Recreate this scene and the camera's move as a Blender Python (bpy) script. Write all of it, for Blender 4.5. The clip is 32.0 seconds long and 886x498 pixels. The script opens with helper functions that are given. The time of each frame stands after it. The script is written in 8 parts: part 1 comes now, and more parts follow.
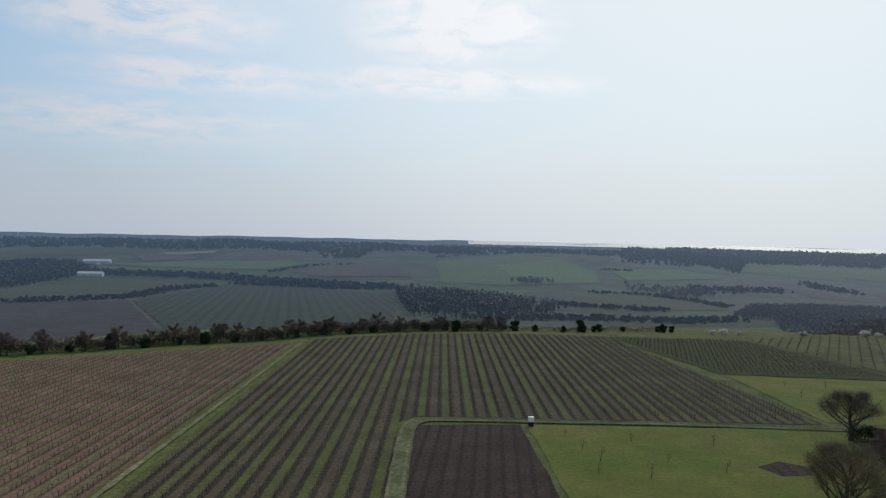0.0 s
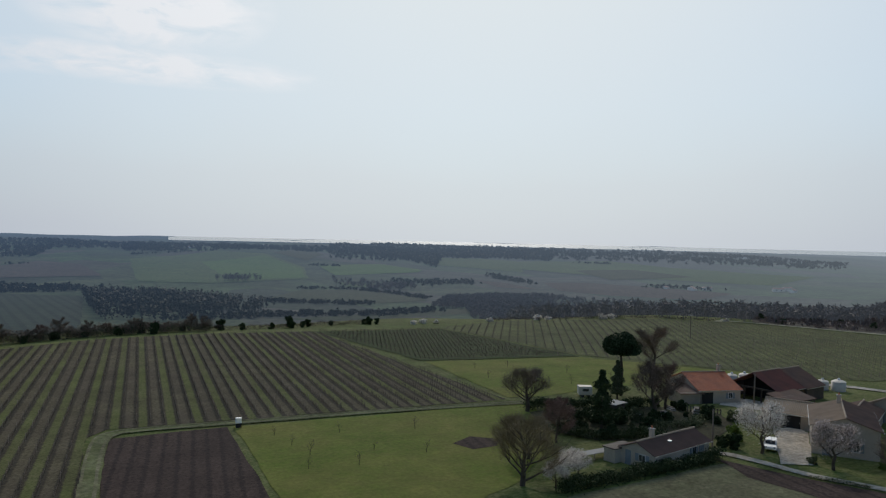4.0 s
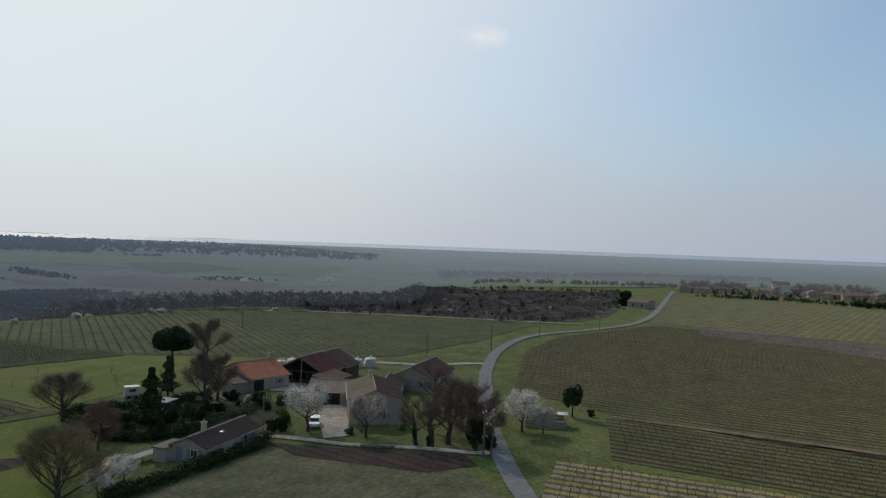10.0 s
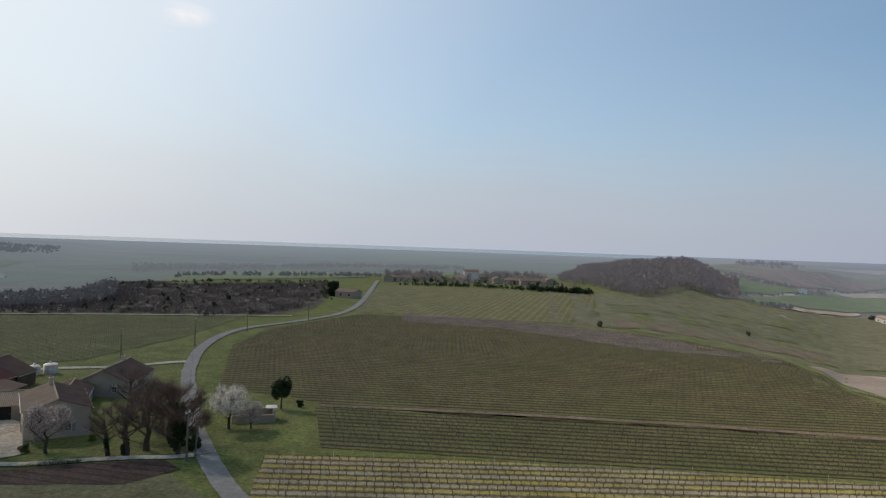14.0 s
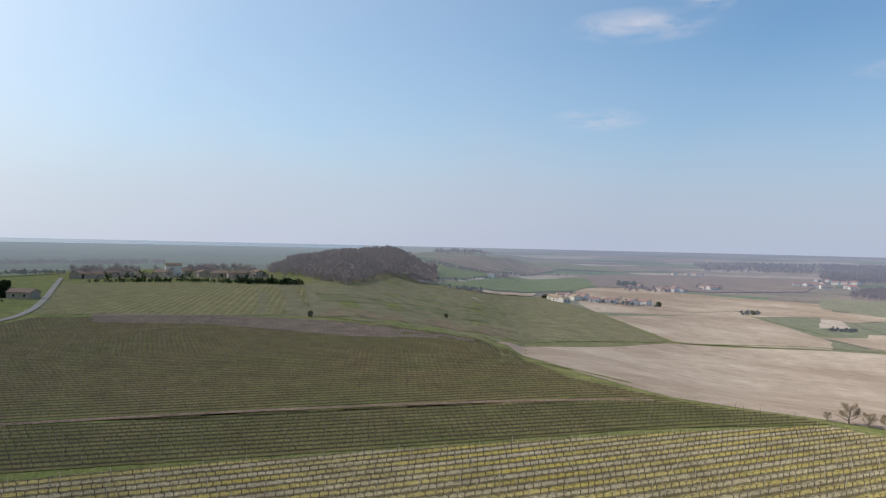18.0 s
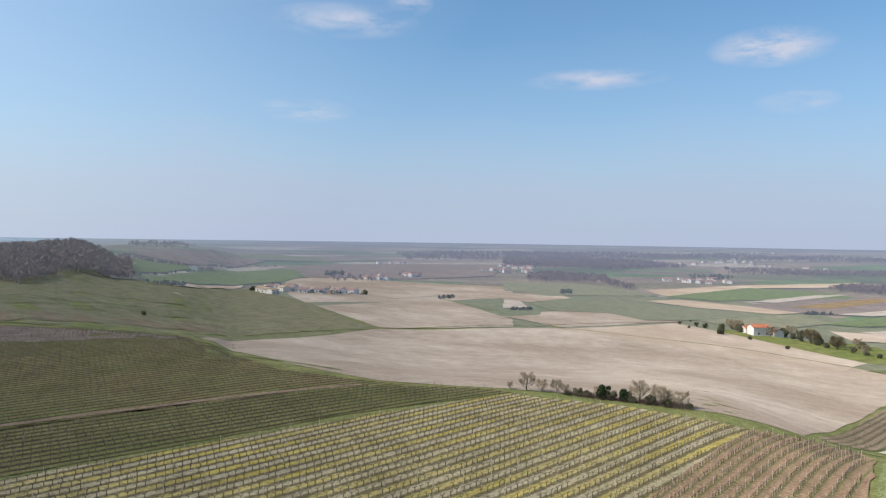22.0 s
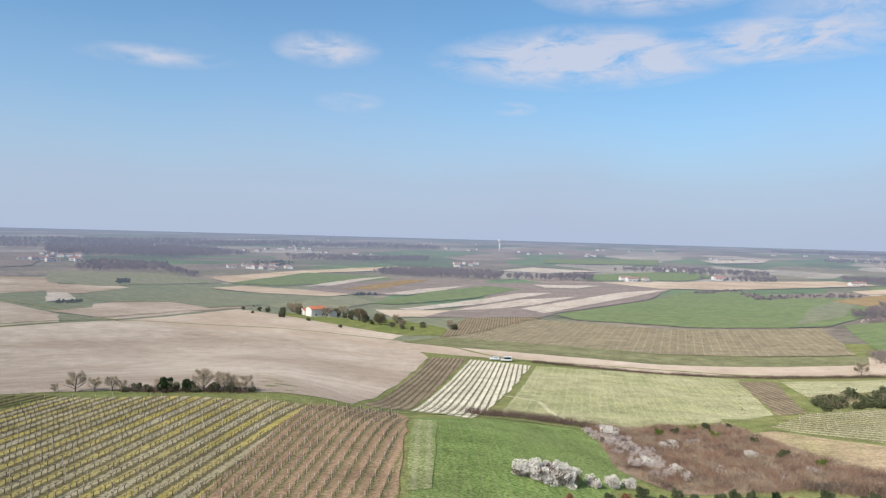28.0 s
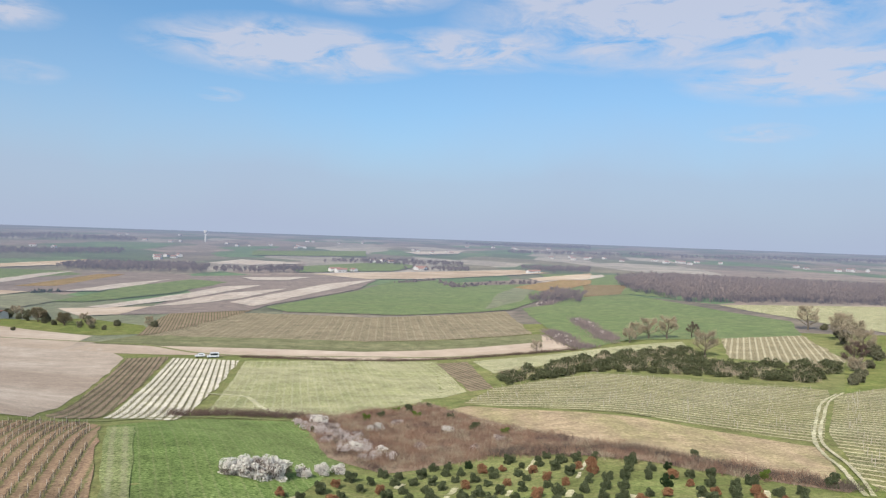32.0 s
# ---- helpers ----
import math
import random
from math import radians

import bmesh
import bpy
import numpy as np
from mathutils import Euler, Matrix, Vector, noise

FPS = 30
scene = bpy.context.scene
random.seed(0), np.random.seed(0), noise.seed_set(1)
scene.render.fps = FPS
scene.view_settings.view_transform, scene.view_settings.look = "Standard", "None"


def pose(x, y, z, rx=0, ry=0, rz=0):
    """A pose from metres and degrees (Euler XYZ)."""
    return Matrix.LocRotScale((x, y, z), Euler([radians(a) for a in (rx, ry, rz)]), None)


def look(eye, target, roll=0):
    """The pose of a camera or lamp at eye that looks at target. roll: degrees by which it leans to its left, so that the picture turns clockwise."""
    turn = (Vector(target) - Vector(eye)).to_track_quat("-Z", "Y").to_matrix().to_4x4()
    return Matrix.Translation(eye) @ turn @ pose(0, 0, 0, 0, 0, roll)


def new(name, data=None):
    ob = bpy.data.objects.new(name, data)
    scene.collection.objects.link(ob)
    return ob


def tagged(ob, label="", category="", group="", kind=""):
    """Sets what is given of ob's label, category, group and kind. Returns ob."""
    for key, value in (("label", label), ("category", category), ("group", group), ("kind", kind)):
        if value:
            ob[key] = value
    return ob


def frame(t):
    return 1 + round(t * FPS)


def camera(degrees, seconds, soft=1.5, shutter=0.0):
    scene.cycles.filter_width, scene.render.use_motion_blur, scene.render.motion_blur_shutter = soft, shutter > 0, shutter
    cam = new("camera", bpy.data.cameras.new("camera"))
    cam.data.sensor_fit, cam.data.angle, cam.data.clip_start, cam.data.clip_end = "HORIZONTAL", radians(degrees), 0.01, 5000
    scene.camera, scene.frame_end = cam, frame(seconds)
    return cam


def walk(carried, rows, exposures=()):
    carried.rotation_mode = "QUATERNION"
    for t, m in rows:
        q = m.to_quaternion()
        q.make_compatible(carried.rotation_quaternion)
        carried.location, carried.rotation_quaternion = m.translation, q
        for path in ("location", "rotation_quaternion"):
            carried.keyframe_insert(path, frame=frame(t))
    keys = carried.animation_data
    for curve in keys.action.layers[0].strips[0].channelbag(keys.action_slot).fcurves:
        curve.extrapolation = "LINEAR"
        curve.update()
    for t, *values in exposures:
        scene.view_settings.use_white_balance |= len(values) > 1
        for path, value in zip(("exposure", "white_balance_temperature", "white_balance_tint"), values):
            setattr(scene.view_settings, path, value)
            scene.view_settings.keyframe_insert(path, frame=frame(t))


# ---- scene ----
# The camera hovers 30 m over a hilltop vineyard and turns to the right.
cam = camera(63.22, 32.0, 1.25)
HOVER = (0.0, 0.0, 30.0)


def heading(turn, pitch, roll):
    a, p = radians(turn), radians(pitch)
    way = Vector((math.sin(a) * math.cos(p), math.cos(a) * math.cos(p), math.sin(p)))
    return look(HOVER, Vector(HOVER) + 100 * way, roll)


TURNS = [
    (0.0, 0.0, -1.01, 1.2),
    (1.0, 5.77, -0.99, 1.05),
    (2.0, 11.47, -0.96, 1.12),
    (3.0, 17.19, -0.89, 1.16),
    (3.5, 20.05, -0.88, 1.22),
    (5.5, 31.52, -0.76, 1.35),
    (6.0, 34.41, -0.74, 1.44),
    (7.0, 40.15, -0.66, 1.66),
    (8.0, 45.92, -0.61, 1.84),
    (9.0, 51.65, -0.54, 2.04),
    (10.0, 57.39, -0.49, 2.02),
    (11.0, 63.08, -0.42, 2.15),
    (12.0, 68.84, -0.39, 2.11),
    (13.0, 74.59, -0.37, 2.03),
    (14.0, 80.29, -0.38, 2.03),
    (14.5, 83.14, -0.36, 2.01),
    (16.5, 94.56, -0.4, 1.63),
    (17.0, 97.4, -0.4, 1.55),
    (18.0, 103.11, -0.45, 1.33),
    (19.0, 108.82, -0.51, 1.17),
    (20.0, 114.54, -0.56, 1.08),
    (21.0, 120.27, -0.67, 0.94),
    (22.0, 126.01, -0.76, 0.85),
    (23.0, 131.73, -0.84, 0.79),
    (24.0, 137.39, -0.91, 0.78),
    (25.0, 143.11, -1.01, 0.83),
    (26.0, 148.81, -1.08, 0.99),
    (26.5, 151.67, -1.11, 1.05),
    (28.5, 162.44, -1.11, 1.71),
    (29.0, 165.3, -1.13, 1.83),
    (30.0, 171.02, -1.12, 1.84),
    (31.0, 176.75, -1.09, 1.93),
    (32.0, 182.48, -1.07, 1.99),
]
EXPOSURES = [(0, -0.46, 6420, 10), (3, -0.58, 6400, 10), (6, -0.61, 6380, 10), (11, -0.54, 6500, 11), (14, -0.38, 6680, 12), (17, -0.16, 6550, 12), (20, -0.07, 6350, 11), (26, -0.07, 6150, 10), (32, -0.14, 6150, 10)]
walk(cam, [(t, heading(a, p, r)) for t, a, p, r in TURNS], EXPOSURES)

# ---- sky, sun ----
SUN_AZ, SUN_EL = 25.0, 38.0
world = bpy.data.worlds.new("sky")
scene.world = world
world.use_nodes = True
wn, wl = world.node_tree.nodes, world.node_tree.links
wn.clear()


def node(nodes, kind, **values):
    n = nodes.new(kind)
    for k, v in values.items():
        if k.startswith("in_"):
            n.inputs[int(k[3:])].default_value = v
        elif k == "operation":
            n.operation = v
        elif k == "blend_type":
            n.blend_type = v
        elif k == "data_type":
            n.data_type = v
    return n


def ramp(nodes, *stops):
    n = nodes.new("ShaderNodeValToRGB")
    els = n.color_ramp.elements
    while len(els) < len(stops):
        els.new(0.5)
    for e, (pos, col) in zip(els, stops):
        e.position = pos
        e.color = (col, col, col, 1) if isinstance(col, (int, float)) else (*col, 1)
    return n


def mix(nodes, links, fac, a, b, blend="MIX"):
    n = nodes.new("ShaderNodeMix")
    n.data_type, n.blend_type, n.clamp_factor = "RGBA", blend, True
    for sock, v in ((n.inputs[0], fac), (n.inputs[6], a), (n.inputs[7], b)):
        if hasattr(v, "is_linked"):
            links.new(v, sock)
        elif isinstance(v, (int, float)):
            sock.default_value = v
        else:
            sock.default_value = (*v, 1)
    return n.outputs[2]


def maths(nodes, links, op, a, b=0.0, c=0.0):
    n = nodes.new("ShaderNodeMath")
    n.operation = op
    for sock, v in zip(n.inputs, (a, b, c)):
        if hasattr(v, "is_linked"):
            links.new(v, sock)
        else:
            sock.default_value = v
    return n.outputs[0]


def make_sky():
    coord = wn.new("ShaderNodeTexCoord")
    sky = wn.new("ShaderNodeTexSky")
    sky.sky_type = "NISHITA"
    sky.sun_disc = False
    sky.sun_elevation, sky.sun_rotation = radians(SUN_EL), radians(SUN_AZ)
    sky.air_density, sky.dust_density, sky.ozone_density = 1.0, 0.4, 2.5
    sky.altitude = 60
    sep = wn.new("ShaderNodeSeparateXYZ")
    wl.new(coord.outputs["Generated"], sep.inputs[0])
    up = maths(wn, wl, "MAXIMUM", sep.outputs[2], 0.0)
    # clouds lie in flat sheets: the direction is spread on a plane overhead
    low = maths(wn, wl, "ADD", up, 0.10)
    px, py = maths(wn, wl, "DIVIDE", sep.outputs[0], low), maths(wn, wl, "DIVIDE", sep.outputs[1], low)
    flat = wn.new("ShaderNodeCombineXYZ")
    wl.new(px, flat.inputs[0]), wl.new(py, flat.inputs[1])
    n1 = node(wn, "ShaderNodeTexNoise")
    n1.inputs["Scale"].default_value, n1.inputs["Detail"].default_value = 4.5, 10
    n1.inputs["Distortion"].default_value = 0.5
    n1.inputs["Roughness"].default_value = 0.6
    wl.new(flat.outputs[0], n1.inputs["Vector"])
    cover = None
    for az, el, wide, high, dense in CLOUDS:
        a, e = radians(az), radians(el)
        right = Vector((math.cos(a), -math.sin(a), 0)) / math.sin(radians(wide))
        over = Vector((-math.sin(a) * math.sin(e), -math.cos(a) * math.sin(e), math.cos(e))) / math.sin(radians(high))
        ahead = Vector((math.sin(a) * math.cos(e), math.cos(a) * math.cos(e), math.sin(e)))
        q = []
        for v in (right, over, ahead):
            d = wn.new("ShaderNodeVectorMath")
            d.operation = "DOT_PRODUCT"
            d.inputs[1].default_value = v
            wl.new(coord.outputs["Generated"], d.inputs[0])
            q.append(d.outputs["Value"])
        s = maths(wn, wl, "ADD", maths(wn, wl, "MULTIPLY", q[0], q[0]), maths(wn, wl, "MULTIPLY", q[1], q[1]))
        here = maths(wn, wl, "MULTIPLY", maths(wn, wl, "MAXIMUM", maths(wn, wl, "SUBTRACT", 1.0, maths(wn, wl, "SQRT", s)), 0.0), dense)
        here = maths(wn, wl, "MULTIPLY", here, maths(wn, wl, "GREATER_THAN", q[2], 0.0))
        cover = here if cover is None else maths(wn, wl, "MAXIMUM", cover, here)
    thick = maths(wn, wl, "MULTIPLY", cover, maths(wn, wl, "ADD", -2.9, maths(wn, wl, "MULTIPLY", n1.outputs["Fac"], 8.4)))
    puff = ramp(wn, (0.0, 0.0), (0.35, 0.35), (1.0, 0.95))
    wl.new(thick, puff.inputs[0])
    # haze: white low down, more so round the sun
    towards = wn.new("ShaderNodeVectorMath")
    towards.operation = "DOT_PRODUCT"
    e, a = radians(SUN_EL), radians(SUN_AZ)
    towards.inputs[1].default_value = (math.sin(a) * math.cos(e), math.cos(a) * math.cos(e), math.sin(e))
    wl.new(coord.outputs["Generated"], towards.inputs[0])
    near_sun = ramp(wn, (0.0, 0.02), (0.20, 0.09), (0.40, 0.17), (0.53, 0.24), (0.66, 0.40), (0.80, 0.68), (1.0, 1.0))
    wl.new(towards.outputs["Value"], near_sun.inputs[0])
    lowhaze = ramp(wn, (0.0, 1.0), (0.08, 0.86), (0.13, 0.60), (0.18, 0.36), (0.27, 0.13), (0.42, 0.0))
    n2 = node(wn, "ShaderNodeTexNoise")
    n2.inputs["Scale"].default_value, n2.inputs["Detail"].default_value = 3.2, 5
    wl.new(coord.outputs["Generated"], n2.inputs["Vector"])
    wl.new(maths(wn, wl, "ADD", up, maths(wn, wl, "MULTIPLY", maths(wn, wl, "SUBTRACT", n2.outputs["Fac"], 0.5), 0.10)), lowhaze.inputs[0])
    blue = mix(wn, wl, 1.0, sky.outputs[0], (0.88, 1.34, 1.48), "MULTIPLY")
    base = mix(wn, wl, lowhaze.outputs[0], blue, HAZE_SKY)
    base = mix(wn, wl, near_sun.outputs[0], base, HAZE_SUN)
    bright = mix(wn, wl, near_sun.outputs[0], CLOUD, (14.5, 14.5, 14.5))
    cloudy = mix(wn, wl, maths(wn, wl, "MULTIPLY", puff.outputs[0], 0.8), base, bright)
    bg = wn.new("ShaderNodeBackground")
    bg.inputs["Strength"].default_value = 0.10
    wl.new(cloudy, bg.inputs["Color"])
    out = wn.new("ShaderNodeOutputWorld")
    wl.new(bg.outputs[0], out.inputs["Surface"])


HAZE_SKY = (4.75, 5.4, 6.8)
HAZE_SUN = (11.8, 12.3, 12.2)
CLOUD = (7.0, 6.9, 7.6)
CLOUDS = [(0.5, 16.5, 9, 4.0, 1.25), (-13, 19.5, 9, 2.2, 1.0), (-23, 15.5, 11, 3.2, 0.95), (-18, 11.5, 12, 1.6, 0.9), (0, 12, 14, 1.5, 0.9), (-24, 8, 16, 2.4, 0.55), (60, 16, 2.4, 1.0, 0.7),
          (118, 16.6, 6, 1.4, 0.5), (123, 18, 2, 1.0, 0.6), (115, 9.8, 4, 1.0, 0.35), (137.8, 12.4, 6, 0.9, 0.5), (150.2, 14, 4.4, 1.5, 0.85), (152, 10.2, 3, 1.0, 0.4), (165, 10, 2, 0.6, 0.7),
          (170, 13.8, 12, 2.6, 1.15), (175, 19, 9, 2.6, 1.1), (184, 14.4, 9, 1.9, 1.1), (200, 17, 18, 4.8, 1.25), (210, 12.4, 11, 2.6, 1.1), (206, 8.2, 4, 0.8, 0.6)]
make_sky()
sun = new("sun", bpy.data.lights.new("sun", "SUN"))
sun.data.energy, sun.data.angle, sun.data.color = 5.0, radians(0.6), (1.0, 0.91, 0.79)
sun.matrix_world = look((0, 0, 0), -Vector((math.sin(radians(SUN_AZ)) * math.cos(radians(SUN_EL)),
                                            math.cos(radians(SUN_AZ)) * math.cos(radians(SUN_EL)), math.sin(radians(SUN_EL)))))

# ---- materials ----
def surface(name, rough=0.9, spec=0.2, metal=0.0):
    m = bpy.data.materials.new(name)
    m.use_nodes = True
    n, l = m.node_tree.nodes, m.node_tree.links
    b = n["Principled BSDF"]
    b.inputs["Roughness"].default_value, b.inputs["Metallic"].default_value = rough, metal
    b.inputs["Specular IOR Level"].default_value = spec
    if rough > 0.8:
        b.inputs["Diffuse Roughness"].default_value = 1.0
    return m, n, l, b


def noise_fac(n, l, scale, detail=4, stretch=(1, 1, 1), turn=0.0, rough=0.6):
    c = n.new("ShaderNodeTexCoord")
    mp = n.new("ShaderNodeMapping")
    mp.inputs["Rotation"].default_value = (0, 0, turn)
    mp.inputs["Scale"].default_value = stretch
    t = n.new("ShaderNodeTexNoise")
    t.inputs["Scale"].default_value, t.inputs["Detail"].default_value, t.inputs["Roughness"].default_value = scale, detail, rough
    l.new(c.outputs["Object"], mp.inputs[0])
    l.new(mp.outputs[0], t.inputs["Vector"])
    return t.outputs["Fac"]


def contrast(n, l, fac, lo, hi):
    r = ramp(n, (lo, 0.0), (hi, 1.0))
    l.new(fac, r.inputs[0])
    return r.outputs[0]


def bump(n, l, b, fac, strength, dist):
    k = n.new("ShaderNodeBump")
    k.inputs["Strength"].default_value, k.inputs["Distance"].default_value = strength, dist
    l.new(fac, k.inputs["Height"])
    l.new(k.outputs[0], b.inputs["Normal"])


def speckle(n, l, col, *grains):
    """Uneven lightness of a colour: grains of (scale, strength), coarse and fine."""
    for scale, amount in grains:
        k = maths(n, l, "MULTIPLY_ADD", noise_fac(n, l, scale, 4, rough=0.72), amount, 1.0 - 0.5 * amount)
        v = n.new("ShaderNodeVectorMath")
        v.operation = "SCALE"
        l.new(col, v.inputs[0]), l.new(maths(n, l, "MAXIMUM", k, 0.25), v.inputs["Scale"])
        col = v.outputs[0]
    return col


def haze_emission(m, n, l, b, length=2800.0):
    """Haze put into a material: emission in the air's colour mixed over distant land, woods and houses. It grows with
    their distance, sooner over the plain than over the valley.
    """
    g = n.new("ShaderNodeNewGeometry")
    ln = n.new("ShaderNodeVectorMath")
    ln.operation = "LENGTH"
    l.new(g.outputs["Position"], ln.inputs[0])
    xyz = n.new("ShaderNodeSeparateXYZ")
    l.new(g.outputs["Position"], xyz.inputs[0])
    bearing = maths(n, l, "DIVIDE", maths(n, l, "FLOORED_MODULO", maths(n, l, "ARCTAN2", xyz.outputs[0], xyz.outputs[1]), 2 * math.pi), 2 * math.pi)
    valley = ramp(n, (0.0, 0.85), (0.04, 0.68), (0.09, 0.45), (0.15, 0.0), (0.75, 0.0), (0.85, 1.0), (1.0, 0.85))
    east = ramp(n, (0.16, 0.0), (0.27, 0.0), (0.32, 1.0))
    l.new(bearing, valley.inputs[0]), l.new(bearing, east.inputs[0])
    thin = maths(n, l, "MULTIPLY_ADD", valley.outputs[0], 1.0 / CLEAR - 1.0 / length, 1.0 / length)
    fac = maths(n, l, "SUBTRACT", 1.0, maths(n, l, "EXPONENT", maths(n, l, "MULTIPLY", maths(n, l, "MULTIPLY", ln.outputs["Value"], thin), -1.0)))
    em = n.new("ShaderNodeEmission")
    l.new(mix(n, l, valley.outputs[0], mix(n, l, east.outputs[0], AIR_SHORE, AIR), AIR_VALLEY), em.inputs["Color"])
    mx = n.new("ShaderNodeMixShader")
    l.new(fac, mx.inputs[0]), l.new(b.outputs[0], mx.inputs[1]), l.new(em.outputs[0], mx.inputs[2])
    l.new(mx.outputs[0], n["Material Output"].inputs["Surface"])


# colours of the emitted haze over the plain, the shore and the valley
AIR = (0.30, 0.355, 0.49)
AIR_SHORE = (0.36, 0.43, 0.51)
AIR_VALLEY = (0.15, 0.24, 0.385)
CLEAR = 4600.0      # longer towards the valley: the painted haze is thinner there


def land(name, cols, coarse=0.02, fine=1.2, far=False, patches=(0.42, 0.60), grain=0.35, stretch=(1, 1, 1), turn=0.0, relief=0.25, specks=2.0):
    """Open land: two colours in large patches, a third in grains."""
    m, n, l, b = surface(name, 0.95, 0.05)
    big = contrast(n, l, noise_fac(n, l, coarse, 5, stretch, turn), *patches)
    small = noise_fac(n, l, fine, 6, stretch, turn, 0.7)
    mid = contrast(n, l, noise_fac(n, l, coarse * 9, 4, stretch, turn), 0.35, 0.7)
    col = mix(n, l, big, cols[0], cols[1])
    col = mix(n, l, maths(n, l, "MULTIPLY", mid, 0.35), col, cols[2])
    col = mix(n, l, maths(n, l, "MULTIPLY", contrast(n, l, small, 0.42, 0.62), grain), col, cols[2])
    l.new(speckle(n, l, col, (0.16, specks * 0.8), (1.6, specks)), b.inputs["Base Color"])
    bump(n, l, b, small, relief, 0.15)
    # far: haze is mixed into the land's surface as emission
    if far:
        haze_emission(m, n, l, b, far if far > 1 else 2400.0)
    return m


def rows_ground(name, spacing, az, lanes, strip, strip_share=0.34, ragged=0.5, patch=None, far=False, offset=0.0, every=2):
    """Vineyard or drilled ground: lanes between the rows, in turn of two kinds, and a bare strip under each row."""
    m, n, l, b = surface(name, 0.95, 0.05)
    c = n.new("ShaderNodeTexCoord")
    s = n.new("ShaderNodeSeparateXYZ")
    l.new(c.outputs["Object"], s.inputs[0])
    a = radians(az)
    across = maths(n, l, "SUBTRACT", maths(n, l, "MULTIPLY", s.outputs[0], math.cos(a)), maths(n, l, "MULTIPLY", s.outputs[1], math.sin(a)))
    wob = maths(n, l, "MULTIPLY", maths(n, l, "SUBTRACT", noise_fac(n, l, 1.3, 4), 0.5), ragged)
    v = maths(n, l, "ADD", maths(n, l, "DIVIDE", maths(n, l, "SUBTRACT", across, offset), spacing), wob)
    f = maths(n, l, "FRACT", v)
    off = maths(n, l, "ABSOLUTE", maths(n, l, "SUBTRACT", f, 0.5))       # 0.5 on the row, 0 in the middle of the lane
    is_strip = contrast(n, l, off, 0.5 - strip_share * 0.5 - 0.06, 0.5 - strip_share * 0.5 + 0.06)
    lane_no = maths(n, l, "FRACT", maths(n, l, "DIVIDE", maths(n, l, "FLOOR", v), float(every)))
    odd = maths(n, l, "GREATER_THAN", lane_no, 1.0 / every - 0.01)
    patchy = contrast(n, l, noise_fac(n, l, 0.035, 5), 0.40, 0.62)
    grain = contrast(n, l, noise_fac(n, l, 2.2, 5, rough=0.75), 0.38, 0.66)
    la = mix(n, l, maths(n, l, "MULTIPLY", grain, 0.55), lanes[0], strip)
    lb = mix(n, l, maths(n, l, "MULTIPLY", grain, 0.55), lanes[1], strip)
    lane = mix(n, l, odd, la, lb)
    if patch:
        lane = mix(n, l, maths(n, l, "MULTIPLY", patchy, 0.6), lane, patch)
    st = mix(n, l, maths(n, l, "MULTIPLY", grain, 0.4), strip, tuple(k * 0.6 for k in strip))
    col = mix(n, l, is_strip, lane, st)
    l.new(speckle(n, l, col, (0.12, 1.3), (2.2, 2.8)), b.inputs["Base Color"])
    bump(n, l, b, maths(n, l, "ADD", off, maths(n, l, "MULTIPLY", grain, 0.4)), 0.35, 0.12)
    # far: emission over the rows stands for haze
    if far:
        haze_emission(m, n, l, b, far if far > 1 else 2800.0)
    return m


def patchwork(name, cols, others=(), size=140.0, far=True):
    """Far farmland: a patchwork of fields with uneven edges."""
    m, n, l, b = surface(name, 0.95, 0.05)
    c = n.new("ShaderNodeTexCoord")
    mp = n.new("ShaderNodeMapping")
    mp.inputs["Rotation"].default_value = (0, 0, 0.5)
    mp.inputs["Scale"].default_value = (1.0 / size, 0.45 / size, 0)
    l.new(c.outputs["Object"], mp.inputs[0])
    v = n.new("ShaderNodeTexVoronoi")
    v.voronoi_dimensions, v.distance = "2D", "CHEBYCHEV"
    v.inputs["Scale"].default_value = 1.0
    l.new(mp.outputs[0], v.inputs["Vector"])
    sp = n.new("ShaderNodeSeparateColor")
    l.new(v.outputs["Color"], sp.inputs[0])
    r = ramp(n, *[(i / len(cols), k) for i, k in enumerate(cols)])
    r.color_ramp.interpolation = "CONSTANT"
    l.new(sp.outputs[0], r.inputs[0])
    picked = r.outputs[0]
    if others:
        r2 = ramp(n, *[(i / len(others), k) for i, k in enumerate(others)])
        r2.color_ramp.interpolation = "CONSTANT"
        l.new(sp.outputs[1], r2.inputs[0])
        xyz = n.new("ShaderNodeSeparateXYZ")
        l.new(c.outputs["Object"], xyz.inputs[0])
        bearing = maths(n, l, "ARCTAN2", xyz.outputs[0], xyz.outputs[1])
        bearing = maths(n, l, "ADD", bearing, maths(n, l, "MULTIPLY", maths(n, l, "SUBTRACT", noise_fac(n, l, 0.004, 3), 0.5), 0.5))
        turn = ramp(n, (0.255, 0.0), (0.29, 1.0), (0.68, 1.0), (0.73, 0.0))
        l.new(maths(n, l, "DIVIDE", maths(n, l, "FLOORED_MODULO", bearing, 2 * math.pi), 2 * math.pi), turn.inputs[0])
        east = turn.outputs[0]
        picked = mix(n, l, east, picked, r2.outputs[0])
    mid = contrast(n, l, noise_fac(n, l, 0.02, 5), 0.35, 0.68)
    col = mix(n, l, maths(n, l, "MULTIPLY", mid, 0.3), picked, cols[0])
    l.new(speckle(n, l, col, (0.012, 1.6), (0.12, 2.2)), b.inputs["Base Color"])
    # far: the patchwork carries its haze as emission
    if far:
        haze_emission(m, n, l, b, far if far > 1 else 2800.0)
    return m


